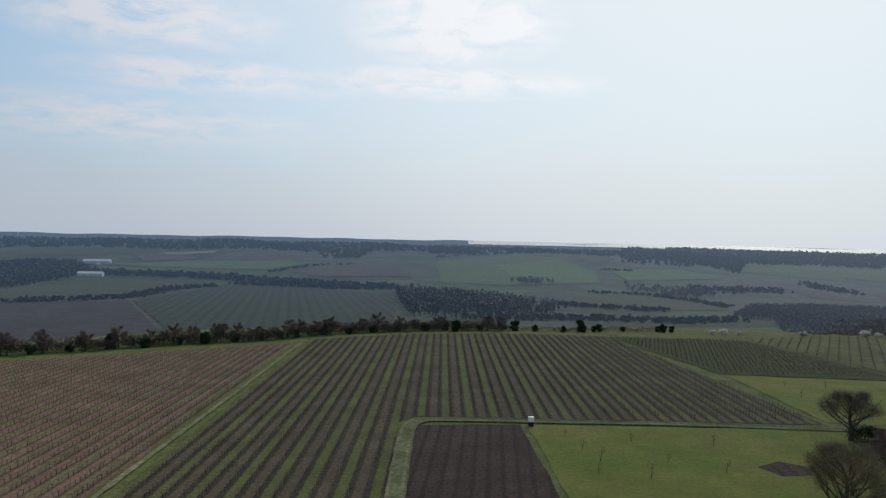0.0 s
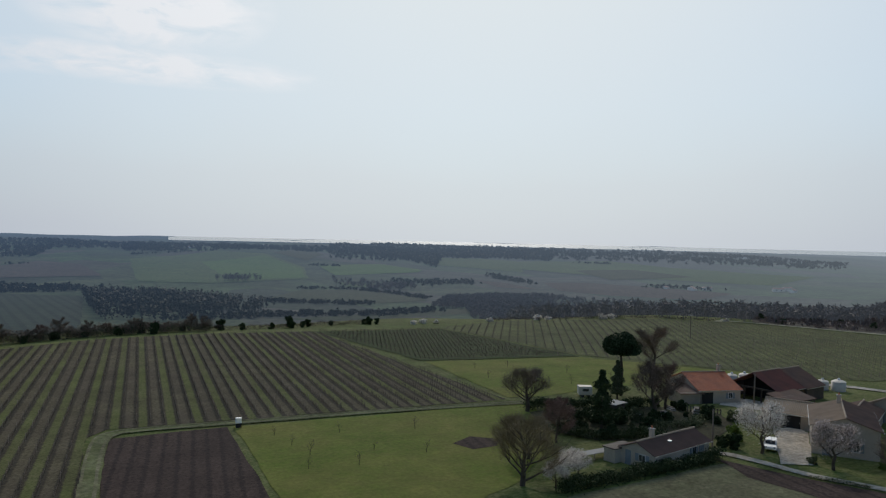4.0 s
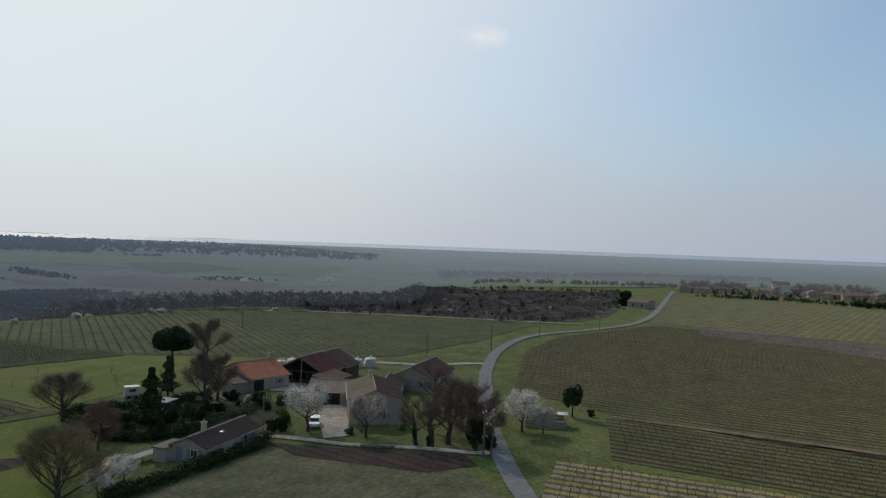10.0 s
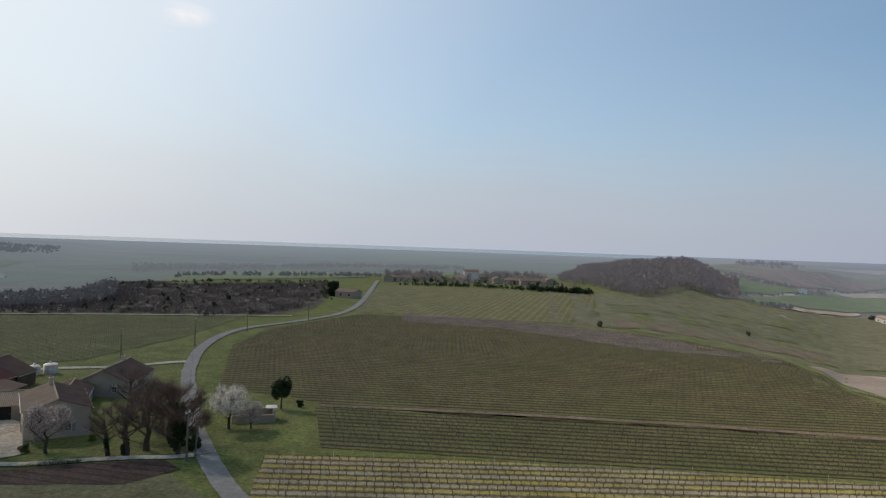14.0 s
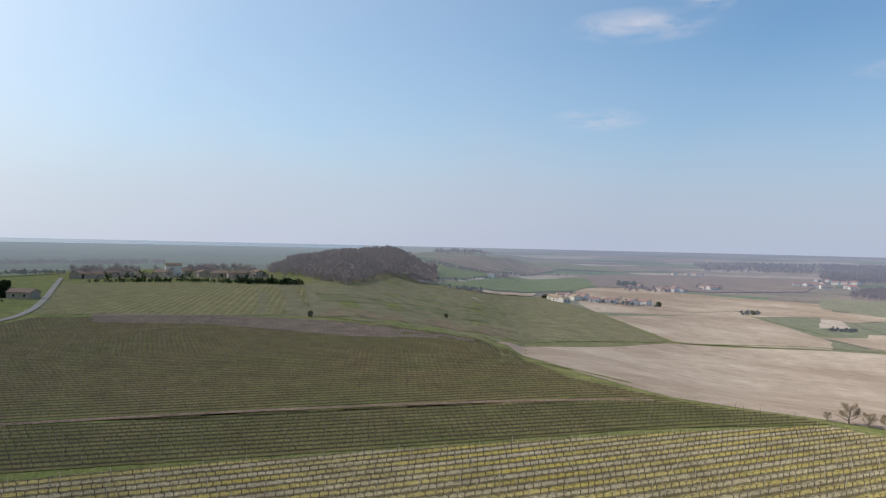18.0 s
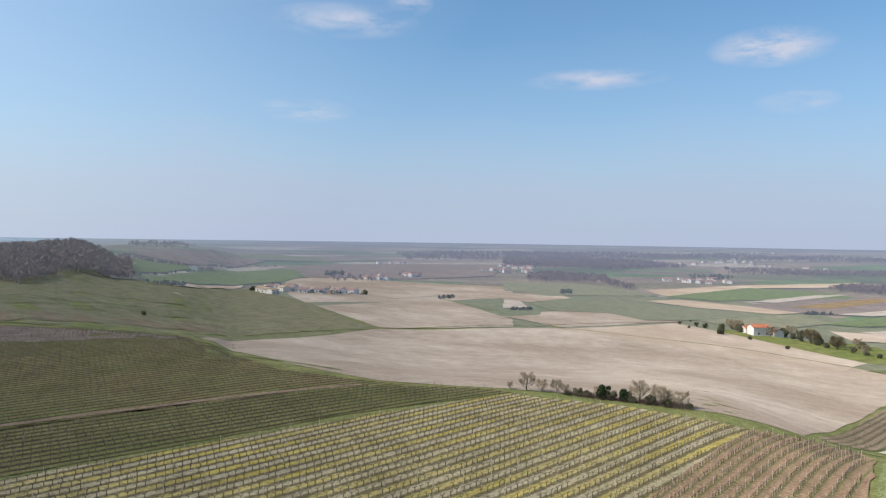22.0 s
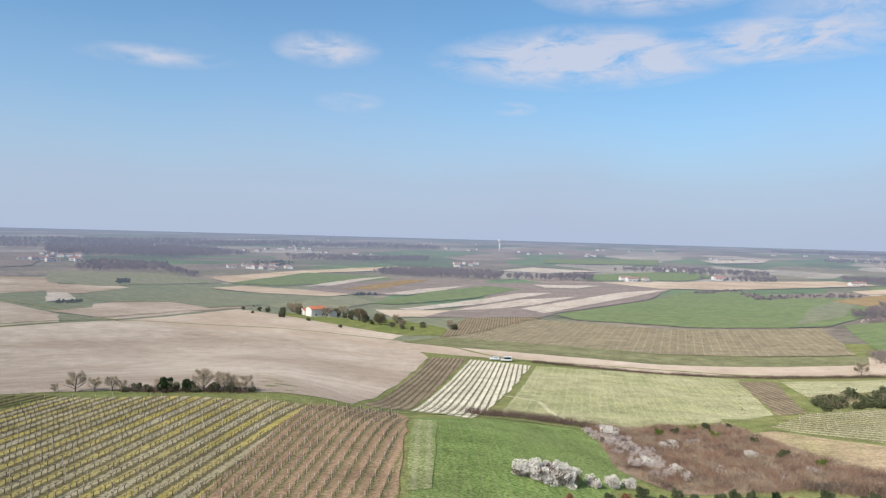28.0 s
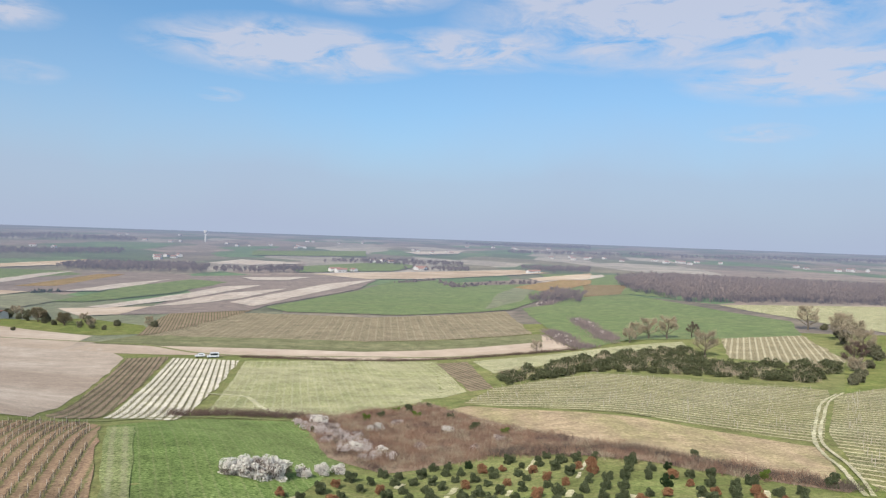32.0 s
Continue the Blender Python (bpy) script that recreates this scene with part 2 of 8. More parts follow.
def plain(name, a, b2, scale=3.0, rough=0.85, spec=0.3, metal=0.0, relief=0.15, far=False, share=(0.35, 0.7)):
    """A built surface: base colour with blotches and grain."""
    m, n, l, b = surface(name, rough, spec, metal)
    big = contrast(n, l, noise_fac(n, l, scale * 0.2, 4), *share)
    small = noise_fac(n, l, scale * 3, 5)
    col = mix(n, l, big, a, b2)
    col = mix(n, l, maths(n, l, "MULTIPLY", contrast(n, l, small, 0.4, 0.7), 0.25), col, tuple(k * 0.6 for k in a))
    l.new(col, b.inputs["Base Color"])
    bump(n, l, b, small, relief, 0.02)
    # far: walls and roofs get haze as emission in the material
    if far:
        haze_emission(m, n, l, b, far if far > 1 else 2800.0)
    return m


def leafy(name, a, b2, far=False, rough=0.8):
    """Leaves, twigs and petals: each piece a little different."""
    m, n, l, b = surface(name, rough, 0.15)
    g = n.new("ShaderNodeNewGeometry")
    o = n.new("ShaderNodeObjectInfo")
    col = mix(n, l, g.outputs["Random Per Island"], a, b2)
    col = mix(n, l, maths(n, l, "MULTIPLY", o.outputs["Random"], 0.3), col, tuple(k * 0.6 for k in a))
    l.new(col, b.inputs["Base Color"])
    # far: foliage gets haze as emission in the material
    if far:
        haze_emission(m, n, l, b, far if far > 1 else 2800.0)
    return m


GRASS = land("meadow_grass", ((0.098, 0.140, 0.030), (0.135, 0.155, 0.044), (0.165, 0.145, 0.068)), 0.05, 1.6, grain=0.55)
LAWN = land("bright_lawn", ((0.085, 0.155, 0.018), (0.115, 0.165, 0.028), (0.17, 0.15, 0.06)), 0.035, 1.4)
PLOUGHED = rows_ground("ploughed_soil", 1.9, 4, ((0.062, 0.042, 0.036), (0.075, 0.05, 0.042)), (0.048, 0.034, 0.03), 0.3, 0.6, (0.09, 0.06, 0.048))
TRACK = land("gravel_track", ((0.165, 0.175, 0.075), (0.20, 0.195, 0.105), (0.12, 0.145, 0.045)), 0.2, 3.0)
ROAD = land("worn_asphalt", ((0.25, 0.24, 0.22), (0.29, 0.278, 0.255), (0.20, 0.19, 0.175)), 0.15, 3.0, relief=0.1, specks=0.7)
GRAVEL = land("pale_gravel", ((0.52, 0.455, 0.37), (0.44, 0.385, 0.31), (0.34, 0.30, 0.235)), 0.2, 3.0)
TAN = land("dry_pale_soil", ((0.278, 0.222, 0.176), (0.43, 0.367, 0.304), (0.252, 0.20, 0.16)), 0.012, 0.9, patches=(0.42, 0.70), grain=0.1, stretch=(1, 1.3, 1), turn=0.9, specks=1.0, relief=0.03)
TAN2 = land("dry_chalky_soil", ((0.34, 0.272, 0.212), (0.46, 0.385, 0.315), (0.28, 0.22, 0.17)), 0.014, 0.9, patches=(0.42, 0.66), grain=0.1, stretch=(1, 1.5, 1), turn=0.9, specks=0.7, relief=0.03)
STRAW = land("dry_straw_grass", ((0.275, 0.21, 0.135), (0.215, 0.19, 0.095), (0.32, 0.25, 0.165)), 0.03, 0.8, stretch=(4, 1, 1), turn=-0.78)
WHEAT = rows_ground("young_wheat", 1.7, 159, ((0.088, 0.138, 0.036), (0.098, 0.146, 0.04)), (0.165, 0.19, 0.08), 0.10, 0.5, (0.125, 0.155, 0.058), every=3)
WHEAT_PALE = rows_ground("thin_young_wheat", 1.7, 159, ((0.12, 0.16, 0.055), (0.14, 0.17, 0.065)), (0.22, 0.225, 0.12), 0.4, 0.9, (0.17, 0.18, 0.08), every=3)
PALE_GREEN = rows_ground("thin_crop_on_pale_soil", 2.2, 171, ((0.18, 0.19, 0.08), (0.20, 0.205, 0.09)), (0.33, 0.315, 0.20), 0.12, 0.9, (0.30, 0.28, 0.175), every=3)
SHRUB_FLOOR = land("brown_undergrowth", ((0.19, 0.135, 0.10), (0.15, 0.11, 0.08), (0.25, 0.19, 0.13)), 0.08, 1.0)
VG_CENTRE = rows_ground("vineyard_floor_grass_and_tilled", 2.05, 0, ((0.145, 0.165, 0.045), (0.125, 0.10, 0.066)), (0.06, 0.05, 0.035), 0.40, 0.32, (0.12, 0.105, 0.055))
VG_RED = rows_ground("vineyard_floor_red_prunings", 2.05, 0.5, ((0.245, 0.142, 0.105), (0.18, 0.165, 0.078)), (0.11, 0.08, 0.054), 0.24, 0.35, (0.175, 0.125, 0.08))
VG_DARK = rows_ground("vineyard_floor_green", 2.2, 97, ((0.07, 0.105, 0.028), (0.078, 0.108, 0.03)), (0.04, 0.046, 0.024), 0.4, 0.3)
VG_BACK = rows_ground("vineyard_floor_behind_farm", 2.6, 29, ((0.105, 0.118, 0.048), (0.115, 0.122, 0.052)), (0.095, 0.098, 0.045), 0.26, 0.3, (0.15, 0.155, 0.055))
VG_EAST = rows_ground("vineyard_floor_mossy", 2.2, 174, ((0.132, 0.146, 0.045), (0.165, 0.15, 0.06)), (0.06, 0.05, 0.031), 0.38, 0.3, (0.165, 0.125, 0.062))
VG_LOW = rows_ground("vineyard_floor_low_plot", 2.2, 175, ((0.118, 0.134, 0.041), (0.123, 0.126, 0.045)), (0.055, 0.047, 0.028), 0.40, 0.3, (0.15, 0.125, 0.06))
VG_YELLOW = rows_ground("vineyard_floor_yellow_flowers", 2.0, 169, ((0.36, 0.295, 0.07), (0.34, 0.30, 0.215)), (0.13, 0.11, 0.06), 0.40, 0.6, (0.27, 0.23, 0.13))
VG_RUST = rows_ground("vineyard_floor_rust_soil", 1.75, 164, ((0.285, 0.178, 0.128), (0.25, 0.165, 0.115)), (0.15, 0.14, 0.065), 0.26, 0.55, (0.24, 0.17, 0.105))
VG_BROWN = rows_ground("vineyard_floor_brown", 1.75, 165, ((0.225, 0.165, 0.125), (0.20, 0.15, 0.11)), (0.115, 0.105, 0.058), 0.32, 0.35)
VG_WHITE = rows_ground("vineyard_floor_white_chalk", 1.72, 167, ((0.60, 0.55, 0.465), (0.53, 0.485, 0.405)), (0.175, 0.165, 0.09), 0.34, 0.75)
VG_ARC = rows_ground("vineyard_floor_slope", 3.0, -50, ((0.072, 0.085, 0.028), (0.088, 0.092, 0.034)), (0.42, 0.37, 0.25), 0.2, 0.25, (0.14, 0.135, 0.05))
VG_STRIP = rows_ground("vineyard_floor_pale_strip", 2.6, 63, ((0.20, 0.20, 0.10), (0.17, 0.18, 0.08)), (0.38, 0.35, 0.24), 0.25, 0.2)
VG_MAUVE = rows_ground("vineyard_floor_mauve_soil", 2.2, 174, ((0.205, 0.165, 0.145), (0.185, 0.15, 0.125)), (0.13, 0.105, 0.085), 0.3, 0.3)
SCRUB_FLOOR = land("mauve_brown_scrub_floor", ((0.085, 0.07, 0.06), (0.115, 0.092, 0.08), (0.11, 0.105, 0.065)), 0.04, 0.6)
VG_FAR = rows_ground("vineyard_floor_plain", 4.0, 178, ((0.165, 0.135, 0.09), (0.155, 0.13, 0.085)), (0.25, 0.215, 0.15), 0.14, 0.2)
VG_VILLAGE = rows_ground("vineyard_floor_by_village", 3.4, 93, ((0.115, 0.125, 0.042), (0.13, 0.12, 0.05)), (0.20, 0.18, 0.10), 0.32, 0.3, (0.14, 0.13, 0.062))
VG_ARC2 = rows_ground("vineyard_floor_by_grove", 2.6, 205, ((0.155, 0.13, 0.075), (0.165, 0.14, 0.08)), (0.36, 0.32, 0.22), 0.3, 0.25)
SLOPE = land("olive_meadow", ((0.12, 0.13, 0.064), (0.15, 0.15, 0.082), (0.17, 0.15, 0.092)), 0.015, 0.6, stretch=(1, 3, 1), turn=0.5)
VG_SLOPE = rows_ground("old_vine_slope", 3.0, 120, ((0.125, 0.128, 0.07), (0.14, 0.132, 0.08)), (0.17, 0.16, 0.10), 0.3, 0.4, (0.165, 0.145, 0.095))
VG_SLOPE2 = rows_ground("grey_green_vine_band", 2.6, 160, ((0.145, 0.155, 0.085), (0.155, 0.155, 0.09)), (0.11, 0.11, 0.055), 0.3, 0.3)
# materials with far set, from here on, have haze painted in by distance
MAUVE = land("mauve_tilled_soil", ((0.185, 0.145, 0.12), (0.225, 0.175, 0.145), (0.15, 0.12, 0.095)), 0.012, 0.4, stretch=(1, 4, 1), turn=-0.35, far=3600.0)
# garden soil with the shade of hedges and shrubs in its dark colour
GARDEN = land("shade_dark_garden_soil", ((0.05, 0.048, 0.03), (0.07, 0.066, 0.036), (0.085, 0.08, 0.04)), 0.15, 1.5)
RUT = land("worn_wheel_rut", ((0.25, 0.225, 0.14), (0.20, 0.19, 0.10), (0.16, 0.16, 0.075)), 0.2, 2.5)
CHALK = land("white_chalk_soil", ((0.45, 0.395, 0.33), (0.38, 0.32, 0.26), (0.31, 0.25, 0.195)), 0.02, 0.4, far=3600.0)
TRACK_PALE = land("worn_pale_track", ((0.42, 0.385, 0.28), (0.34, 0.32, 0.21), (0.22, 0.22, 0.10)), 0.15, 2.5)
# distant and valley land: own colours plus haze emitted by the material
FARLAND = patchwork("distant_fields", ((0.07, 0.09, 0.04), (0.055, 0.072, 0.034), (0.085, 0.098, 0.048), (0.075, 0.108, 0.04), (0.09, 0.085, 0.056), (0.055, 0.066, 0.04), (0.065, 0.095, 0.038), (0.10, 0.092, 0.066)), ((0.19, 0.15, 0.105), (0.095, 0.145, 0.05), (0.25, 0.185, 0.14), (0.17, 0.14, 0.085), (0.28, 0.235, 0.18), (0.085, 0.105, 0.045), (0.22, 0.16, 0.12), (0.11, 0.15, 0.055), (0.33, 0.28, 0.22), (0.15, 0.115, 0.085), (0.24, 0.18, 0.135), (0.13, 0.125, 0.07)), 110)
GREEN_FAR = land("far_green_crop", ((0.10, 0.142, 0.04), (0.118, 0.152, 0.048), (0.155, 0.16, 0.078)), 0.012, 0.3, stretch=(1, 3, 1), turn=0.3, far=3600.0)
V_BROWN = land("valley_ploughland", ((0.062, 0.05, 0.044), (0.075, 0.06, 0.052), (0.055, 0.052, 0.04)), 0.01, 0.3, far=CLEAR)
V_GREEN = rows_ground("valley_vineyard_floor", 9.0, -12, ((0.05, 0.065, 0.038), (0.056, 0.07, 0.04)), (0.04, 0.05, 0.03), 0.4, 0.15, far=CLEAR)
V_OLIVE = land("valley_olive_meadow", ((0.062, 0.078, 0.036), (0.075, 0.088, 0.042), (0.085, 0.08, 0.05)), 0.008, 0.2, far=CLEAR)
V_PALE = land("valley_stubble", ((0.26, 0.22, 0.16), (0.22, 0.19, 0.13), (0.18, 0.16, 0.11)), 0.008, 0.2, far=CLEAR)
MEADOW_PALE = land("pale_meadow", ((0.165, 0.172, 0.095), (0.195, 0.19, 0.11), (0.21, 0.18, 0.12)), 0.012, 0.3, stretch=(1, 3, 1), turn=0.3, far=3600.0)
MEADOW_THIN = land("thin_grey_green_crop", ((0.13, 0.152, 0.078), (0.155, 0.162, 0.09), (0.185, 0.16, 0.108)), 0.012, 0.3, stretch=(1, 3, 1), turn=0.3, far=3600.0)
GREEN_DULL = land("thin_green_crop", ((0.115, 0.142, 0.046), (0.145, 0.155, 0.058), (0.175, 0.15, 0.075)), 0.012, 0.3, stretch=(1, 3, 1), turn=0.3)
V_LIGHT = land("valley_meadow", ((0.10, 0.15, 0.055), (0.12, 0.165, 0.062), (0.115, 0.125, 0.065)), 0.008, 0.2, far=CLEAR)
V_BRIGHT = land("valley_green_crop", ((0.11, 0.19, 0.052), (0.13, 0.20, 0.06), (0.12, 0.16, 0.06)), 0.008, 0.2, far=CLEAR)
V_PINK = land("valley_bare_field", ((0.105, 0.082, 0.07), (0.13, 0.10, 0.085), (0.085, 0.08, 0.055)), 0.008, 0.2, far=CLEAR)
SEA, _n, _l, _b = surface("estuary_water", 0.22, 0.5)
_b.inputs["Base Color"].default_value = (0.10, 0.12, 0.14, 1)

# ---- mesh helpers ----
rng = np.random.default_rng(7)


def tri_mesh(name, verts, faces, material):
    me = bpy.data.meshes.new(name)
    me.from_pydata([tuple(v) for v in np.asarray(verts, float)], [], [tuple(int(i) for i in f) for f in faces])
    me.materials.append(material)
    return me


def fast_mesh(name, verts, tris, material):
    """A mesh of triangles from arrays."""
    verts, tris = np.asarray(verts, np.float32), np.asarray(tris, np.int32)
    me = bpy.data.meshes.new(name)
    me.vertices.add(len(verts))
    me.vertices.foreach_set("co", verts.ravel())
    me.loops.add(tris.size)
    me.loops.foreach_set("vertex_index", tris.ravel())
    me.polygons.add(len(tris))
    me.polygons.foreach_set("loop_start", np.arange(0, tris.size, 3, dtype=np.int32))
    me.polygons.foreach_set("loop_total", np.full(len(tris), 3, np.int32))
    me.materials.append(material)
    me.update(calc_edges=True)
    me.validate()
    return me


def merged(templates, which, mats):
    """Copies of (verts, tris) templates at 4 x 4 poses, as one pair of arrays."""
    vs, ts, base = [], [], 0
    for k, (v, t) in enumerate(templates):
        idx = np.where(which == k)[0]
        if not len(idx):
            continue
        hv = np.c_[v, np.ones(len(v))]
        placed = np.einsum("nij,vj->nvi", mats[idx], hv)[:, :, :3]
        vs.append(placed.reshape(-1, 3))
        ts.append((t[None] + (np.arange(len(idx)) * len(v))[:, None, None] + base).reshape(-1, 3))
        base += len(idx) * len(v)
    return np.concatenate(vs), np.concatenate(ts)


def poses(xy, z, turn, scale):
    n = len(xy)
    m = np.zeros((n, 4, 4))
    scale = np.broadcast_to(np.asarray(scale, float).reshape(-1, 1) if np.ndim(scale) < 2 else scale, (n, 3)) if np.ndim(scale) else np.full((n, 3), scale)
    c, s = np.cos(turn), np.sin(turn)
    m[:, 0, 0], m[:, 0, 1], m[:, 1, 0], m[:, 1, 1] = c * scale[:, 0], -s * scale[:, 1], s * scale[:, 0], c * scale[:, 1]
    m[:, 2, 2], m[:, 3, 3] = scale[:, 2], 1
    m[:, 0, 3], m[:, 1, 3], m[:, 2, 3] = xy[:, 0], xy[:, 1], z
    return m


def part(name, data, material, parent, label=""):
    """A bmesh, or a ready mesh, as one object under a thing or under a part."""
    if isinstance(data, bmesh.types.BMesh):
        me = bpy.data.meshes.new(name)
        data.to_mesh(me)
        data.free()
        me.materials.append(material)
        data = me
    ob = new(name, data)
    ob.parent = parent
    if label:
        tagged(ob, label)
    return ob


def thing(name, x, y, label, category, group="", turn=0.0, z=None, kind=""):
    ob = new(name)
    ob.empty_display_size = 0.5
    ob.matrix_world = pose(x, y, float(ground_z(x, y)) if z is None else z, 0, 0, turn)
    return tagged(ob, label, category, group, kind)


# ---- the land ----
PROFILES = []
def profile(az, **knots):
    rs = sorted(int(k[1:]) for k in knots)
    PROFILES.append((az, [0.0] + [float(r) for r in rs], [0.0] + [float(knots["r%d" % r]) for r in rs]))

profile(-180, r60=-2, r110=-6, r150=-10, r200=-15, r300=-21, r450=-24, r700=-24, r1500=-22, r2600=-9, r4900=4)
profile(-160, r60=0, r110=-2, r150=-5, r200=-9, r300=-15, r450=-18, r700=-16, r1500=-18, r2600=-9, r4900=4)
profile(-130, r110=0, r200=-3, r300=-6, r700=-14, r2600=-9, r4900=4)
profile(-80, r250=0, r450=-10, r900=-25, r2600=10, r4900=5)
profile(-40, r200=0, r225=-2, r320=-18, r430=-33, r700=-36, r1000=-42, r1300=-33, r1700=-22, r2300=2, r3000=-8, r4900=3)
profile(-15, r225=0, r250=-2, r350=-20, r450=-33, r700=-37, r1000=-42, r1400=-35, r1900=-15, r2400=2, r3000=-8, r4900=3)
profile(5, r235=0, r262=-2, r360=-20, r450=-33, r700=-37, r1000=-42, r1400=-33, r1900=-15, r2500=1, r3100=-9, r4900=3)
profile(22, r265=0, r290=-2, r390=-20, r480=-34, r700=-38, r1000=-43, r1400=-35, r1900=-15, r2500=1, r3100=-9, r4900=3)
profile(42, r315=0, r340=-2, r440=-20, r520=-34, r700=-38, r1000=-40, r1400=-32, r1900=-14, r2500=1, r3000=-9, r4900=3)
profile(52, r300=0, r330=-1, r450=-14, r600=-24, r1000=-38, r1500=-28, r2000=-14, r2500=-1, r3000=-10, r4900=2)
profile(56.5, r300=0, r420=0, r520=-3, r600=-9, r1000=-30, r1500=-27, r2600=-12, r4900=-2)
profile(62, r300=0, r450=0, r580=-2, r700=-6, r1000=-24, r1500=-26, r2600=-14, r4900=-4)
profile(75, r440=0, r700=-3, r1000=-12, r1500=-20, r2600=-12, r4900=-2)
profile(89.5, r440=0, r700=0, r1000=-8, r1500=-16, r2600=-8, r4900=0)
profile(92, r440=0, r600=0, r700=2, r850=6, r1000=3, r1500=-12, r2600=-7, r4900=1)
profile(95.5, r280=0, r520=0, r650=6, r850=13, r1000=11, r1500=-8, r2600=-5, r4900=2)
profile(98.8, r250=0, r320=-3, r520=-3, r600=2, r700=9, r850=17, r1000=15, r1300=6, r1500=-4, r2600=-3, r4900=4)
profile(102, r235=0, r320=-6, r520=-7, r650=-5, r800=1, r1000=7, r1300=15, r1500=7, r2600=-2, r4900=5)
profile(105.5, r220=0, r320=-9, r520=-10, r650=-10, r800=-8, r1000=-1, r1300=14, r1500=9, r2600=-2, r4900=5)
profile(108, r200=0, r320=-11, r450=-14, r700=-15, r1000=-9, r1300=3, r1500=2, r2600=-3, r4900=5)
profile(110, r180=0, r230=-5, r320=-13, r450=-16, r700=-18, r1500=-16, r2600=-4, r4900=6)
profile(128, r130=0, r160=-1, r240=-13, r330=-18, r450=-20, r700=-24, r1500=-20, r2600=-6, r4900=7)
profile(145, r110=0, r145=0, r200=-8, r300=-19, r450=-24, r700=-28, r1500=-25, r2600=-8, r4900=6)
profile(158, r105=0, r116=-1, r165=-10, r225=-16, r300=-22, r450=-27, r700=-29, r1500=-26, r2600=-9, r4900=5)

def ground_z(x, y):
    """Height of the land, from radial sections blended round the hill."""
    x, y = np.asarray(x, float), np.asarray(y, float)
    r, az = np.hypot(x, y), np.degrees(np.arctan2(x, y))
    secs = sorted(PROFILES, key=lambda p: p[0])
    secs = secs + [(secs[0][0] + 360, secs[0][1], secs[0][2])]
    z = np.zeros(r.shape)
    for (a0, r0, z0), (a1, r1, z1) in zip(secs, secs[1:]):
        u = np.clip((az - a0) / (a1 - a0), 0, 1)
        u = u * u * (3 - 2 * u)
        here = (az >= a0) & (az <= a1)
        za = sum(np.interp(r * k, r0, z0) for k in (0.95, 0.98, 1, 1.02, 1.05)) / 5
        zb = sum(np.interp(r * k, r1, z1) for k in (0.95, 0.98, 1, 1.02, 1.05)) / 5
        z = np.where(here, (1 - u) * za + u * zb, z)
    swell = np.clip((r - 1150) / 500, 0, 1) * np.clip((54 - np.abs(az)) / 8, 0, 1)
    return z + swell * (3.2 * np.sin(x / 150 + 0.6 * np.sin(y / 330)) * np.sin(y / 240 + x / 700) + 1.6 * np.sin(x / 61 + y / 190))


def backdrop_start(az):
    """Distance at which the near land passes into the backdrop, whose haze is painted in."""
    return np.interp(az, [-180, -150, -100, -60, 48, 62, 80, 98, 108, 180], [430, 430, 500, 420, 420, 620, 900, 700, 480, 430])


def make_ground():
    azs = np.concatenate([np.arange(-180, -42, 4.0), np.arange(-42, 180, 0.75)])
    near = np.concatenate([[0.05, 6.0], np.geomspace(12, 420, 110)])
    far = np.geomspace(1.0, 4900 / 420, 75)
    def sheet(name, rr, mats, pick, label):
        a = np.radians(azs)
        x, y = rr * np.sin(a)[:, None], rr * np.cos(a)[:, None]
        z = ground_z(x, y)
        n, k = x.shape
        v = np.stack([x, y, z], -1).reshape(-1, 3)
        i = np.arange(n)[:, None] * k + np.arange(k - 1)[None]
        j = ((np.arange(n) + 1) % n)[:, None] * k + np.arange(k - 1)[None]
        f = np.stack([i, i + 1, j + 1, j], -1).reshape(-1, 4)
        me = tri_mesh(name, v, f, mats[0])
        for m in mats[1:]:
            me.materials.append(m)
        if len(mats) > 1:
            mid = np.repeat(pick(azs).astype(int), k - 1)
            me.polygons.foreach_set("material_index", mid.astype(np.int32))
        me.polygons.foreach_set("use_smooth", np.ones(len(f), bool))
        ob = new(name, me)
        return tagged(ob, label, "land", kind="structure")
    start = backdrop_start(azs)
    sheet("ground", np.minimum(near[None] * (start[:, None] / 420) ** np.clip(np.log(near / 12)[None] / np.log(35), 0, 1), 1e9), [GRASS, GREEN_DULL], lambda a: (a > 84) | (a < -150), "rolling green grassland between the vineyard plots")
    # the backdrop's haze is emission in its material, not air
    sheet("backdrop", start[:, None] * (4900 / start[:, None]) ** (np.log(far) / np.log(far[-1]))[None], [FARLAND], None, "distant farmland of hedged fields with haze in its material")


make_ground()


def drape(points, lift=0.0):
    p = np.asarray(points, float)
    r = np.hypot(p[:, 0], p[:, 1])
    return np.c_[p[:, :2], ground_z(p[:, 0], p[:, 1]) + 0.03 + 0.0004 * r + 0.0003 * np.maximum(r - 280, 0) + lift]


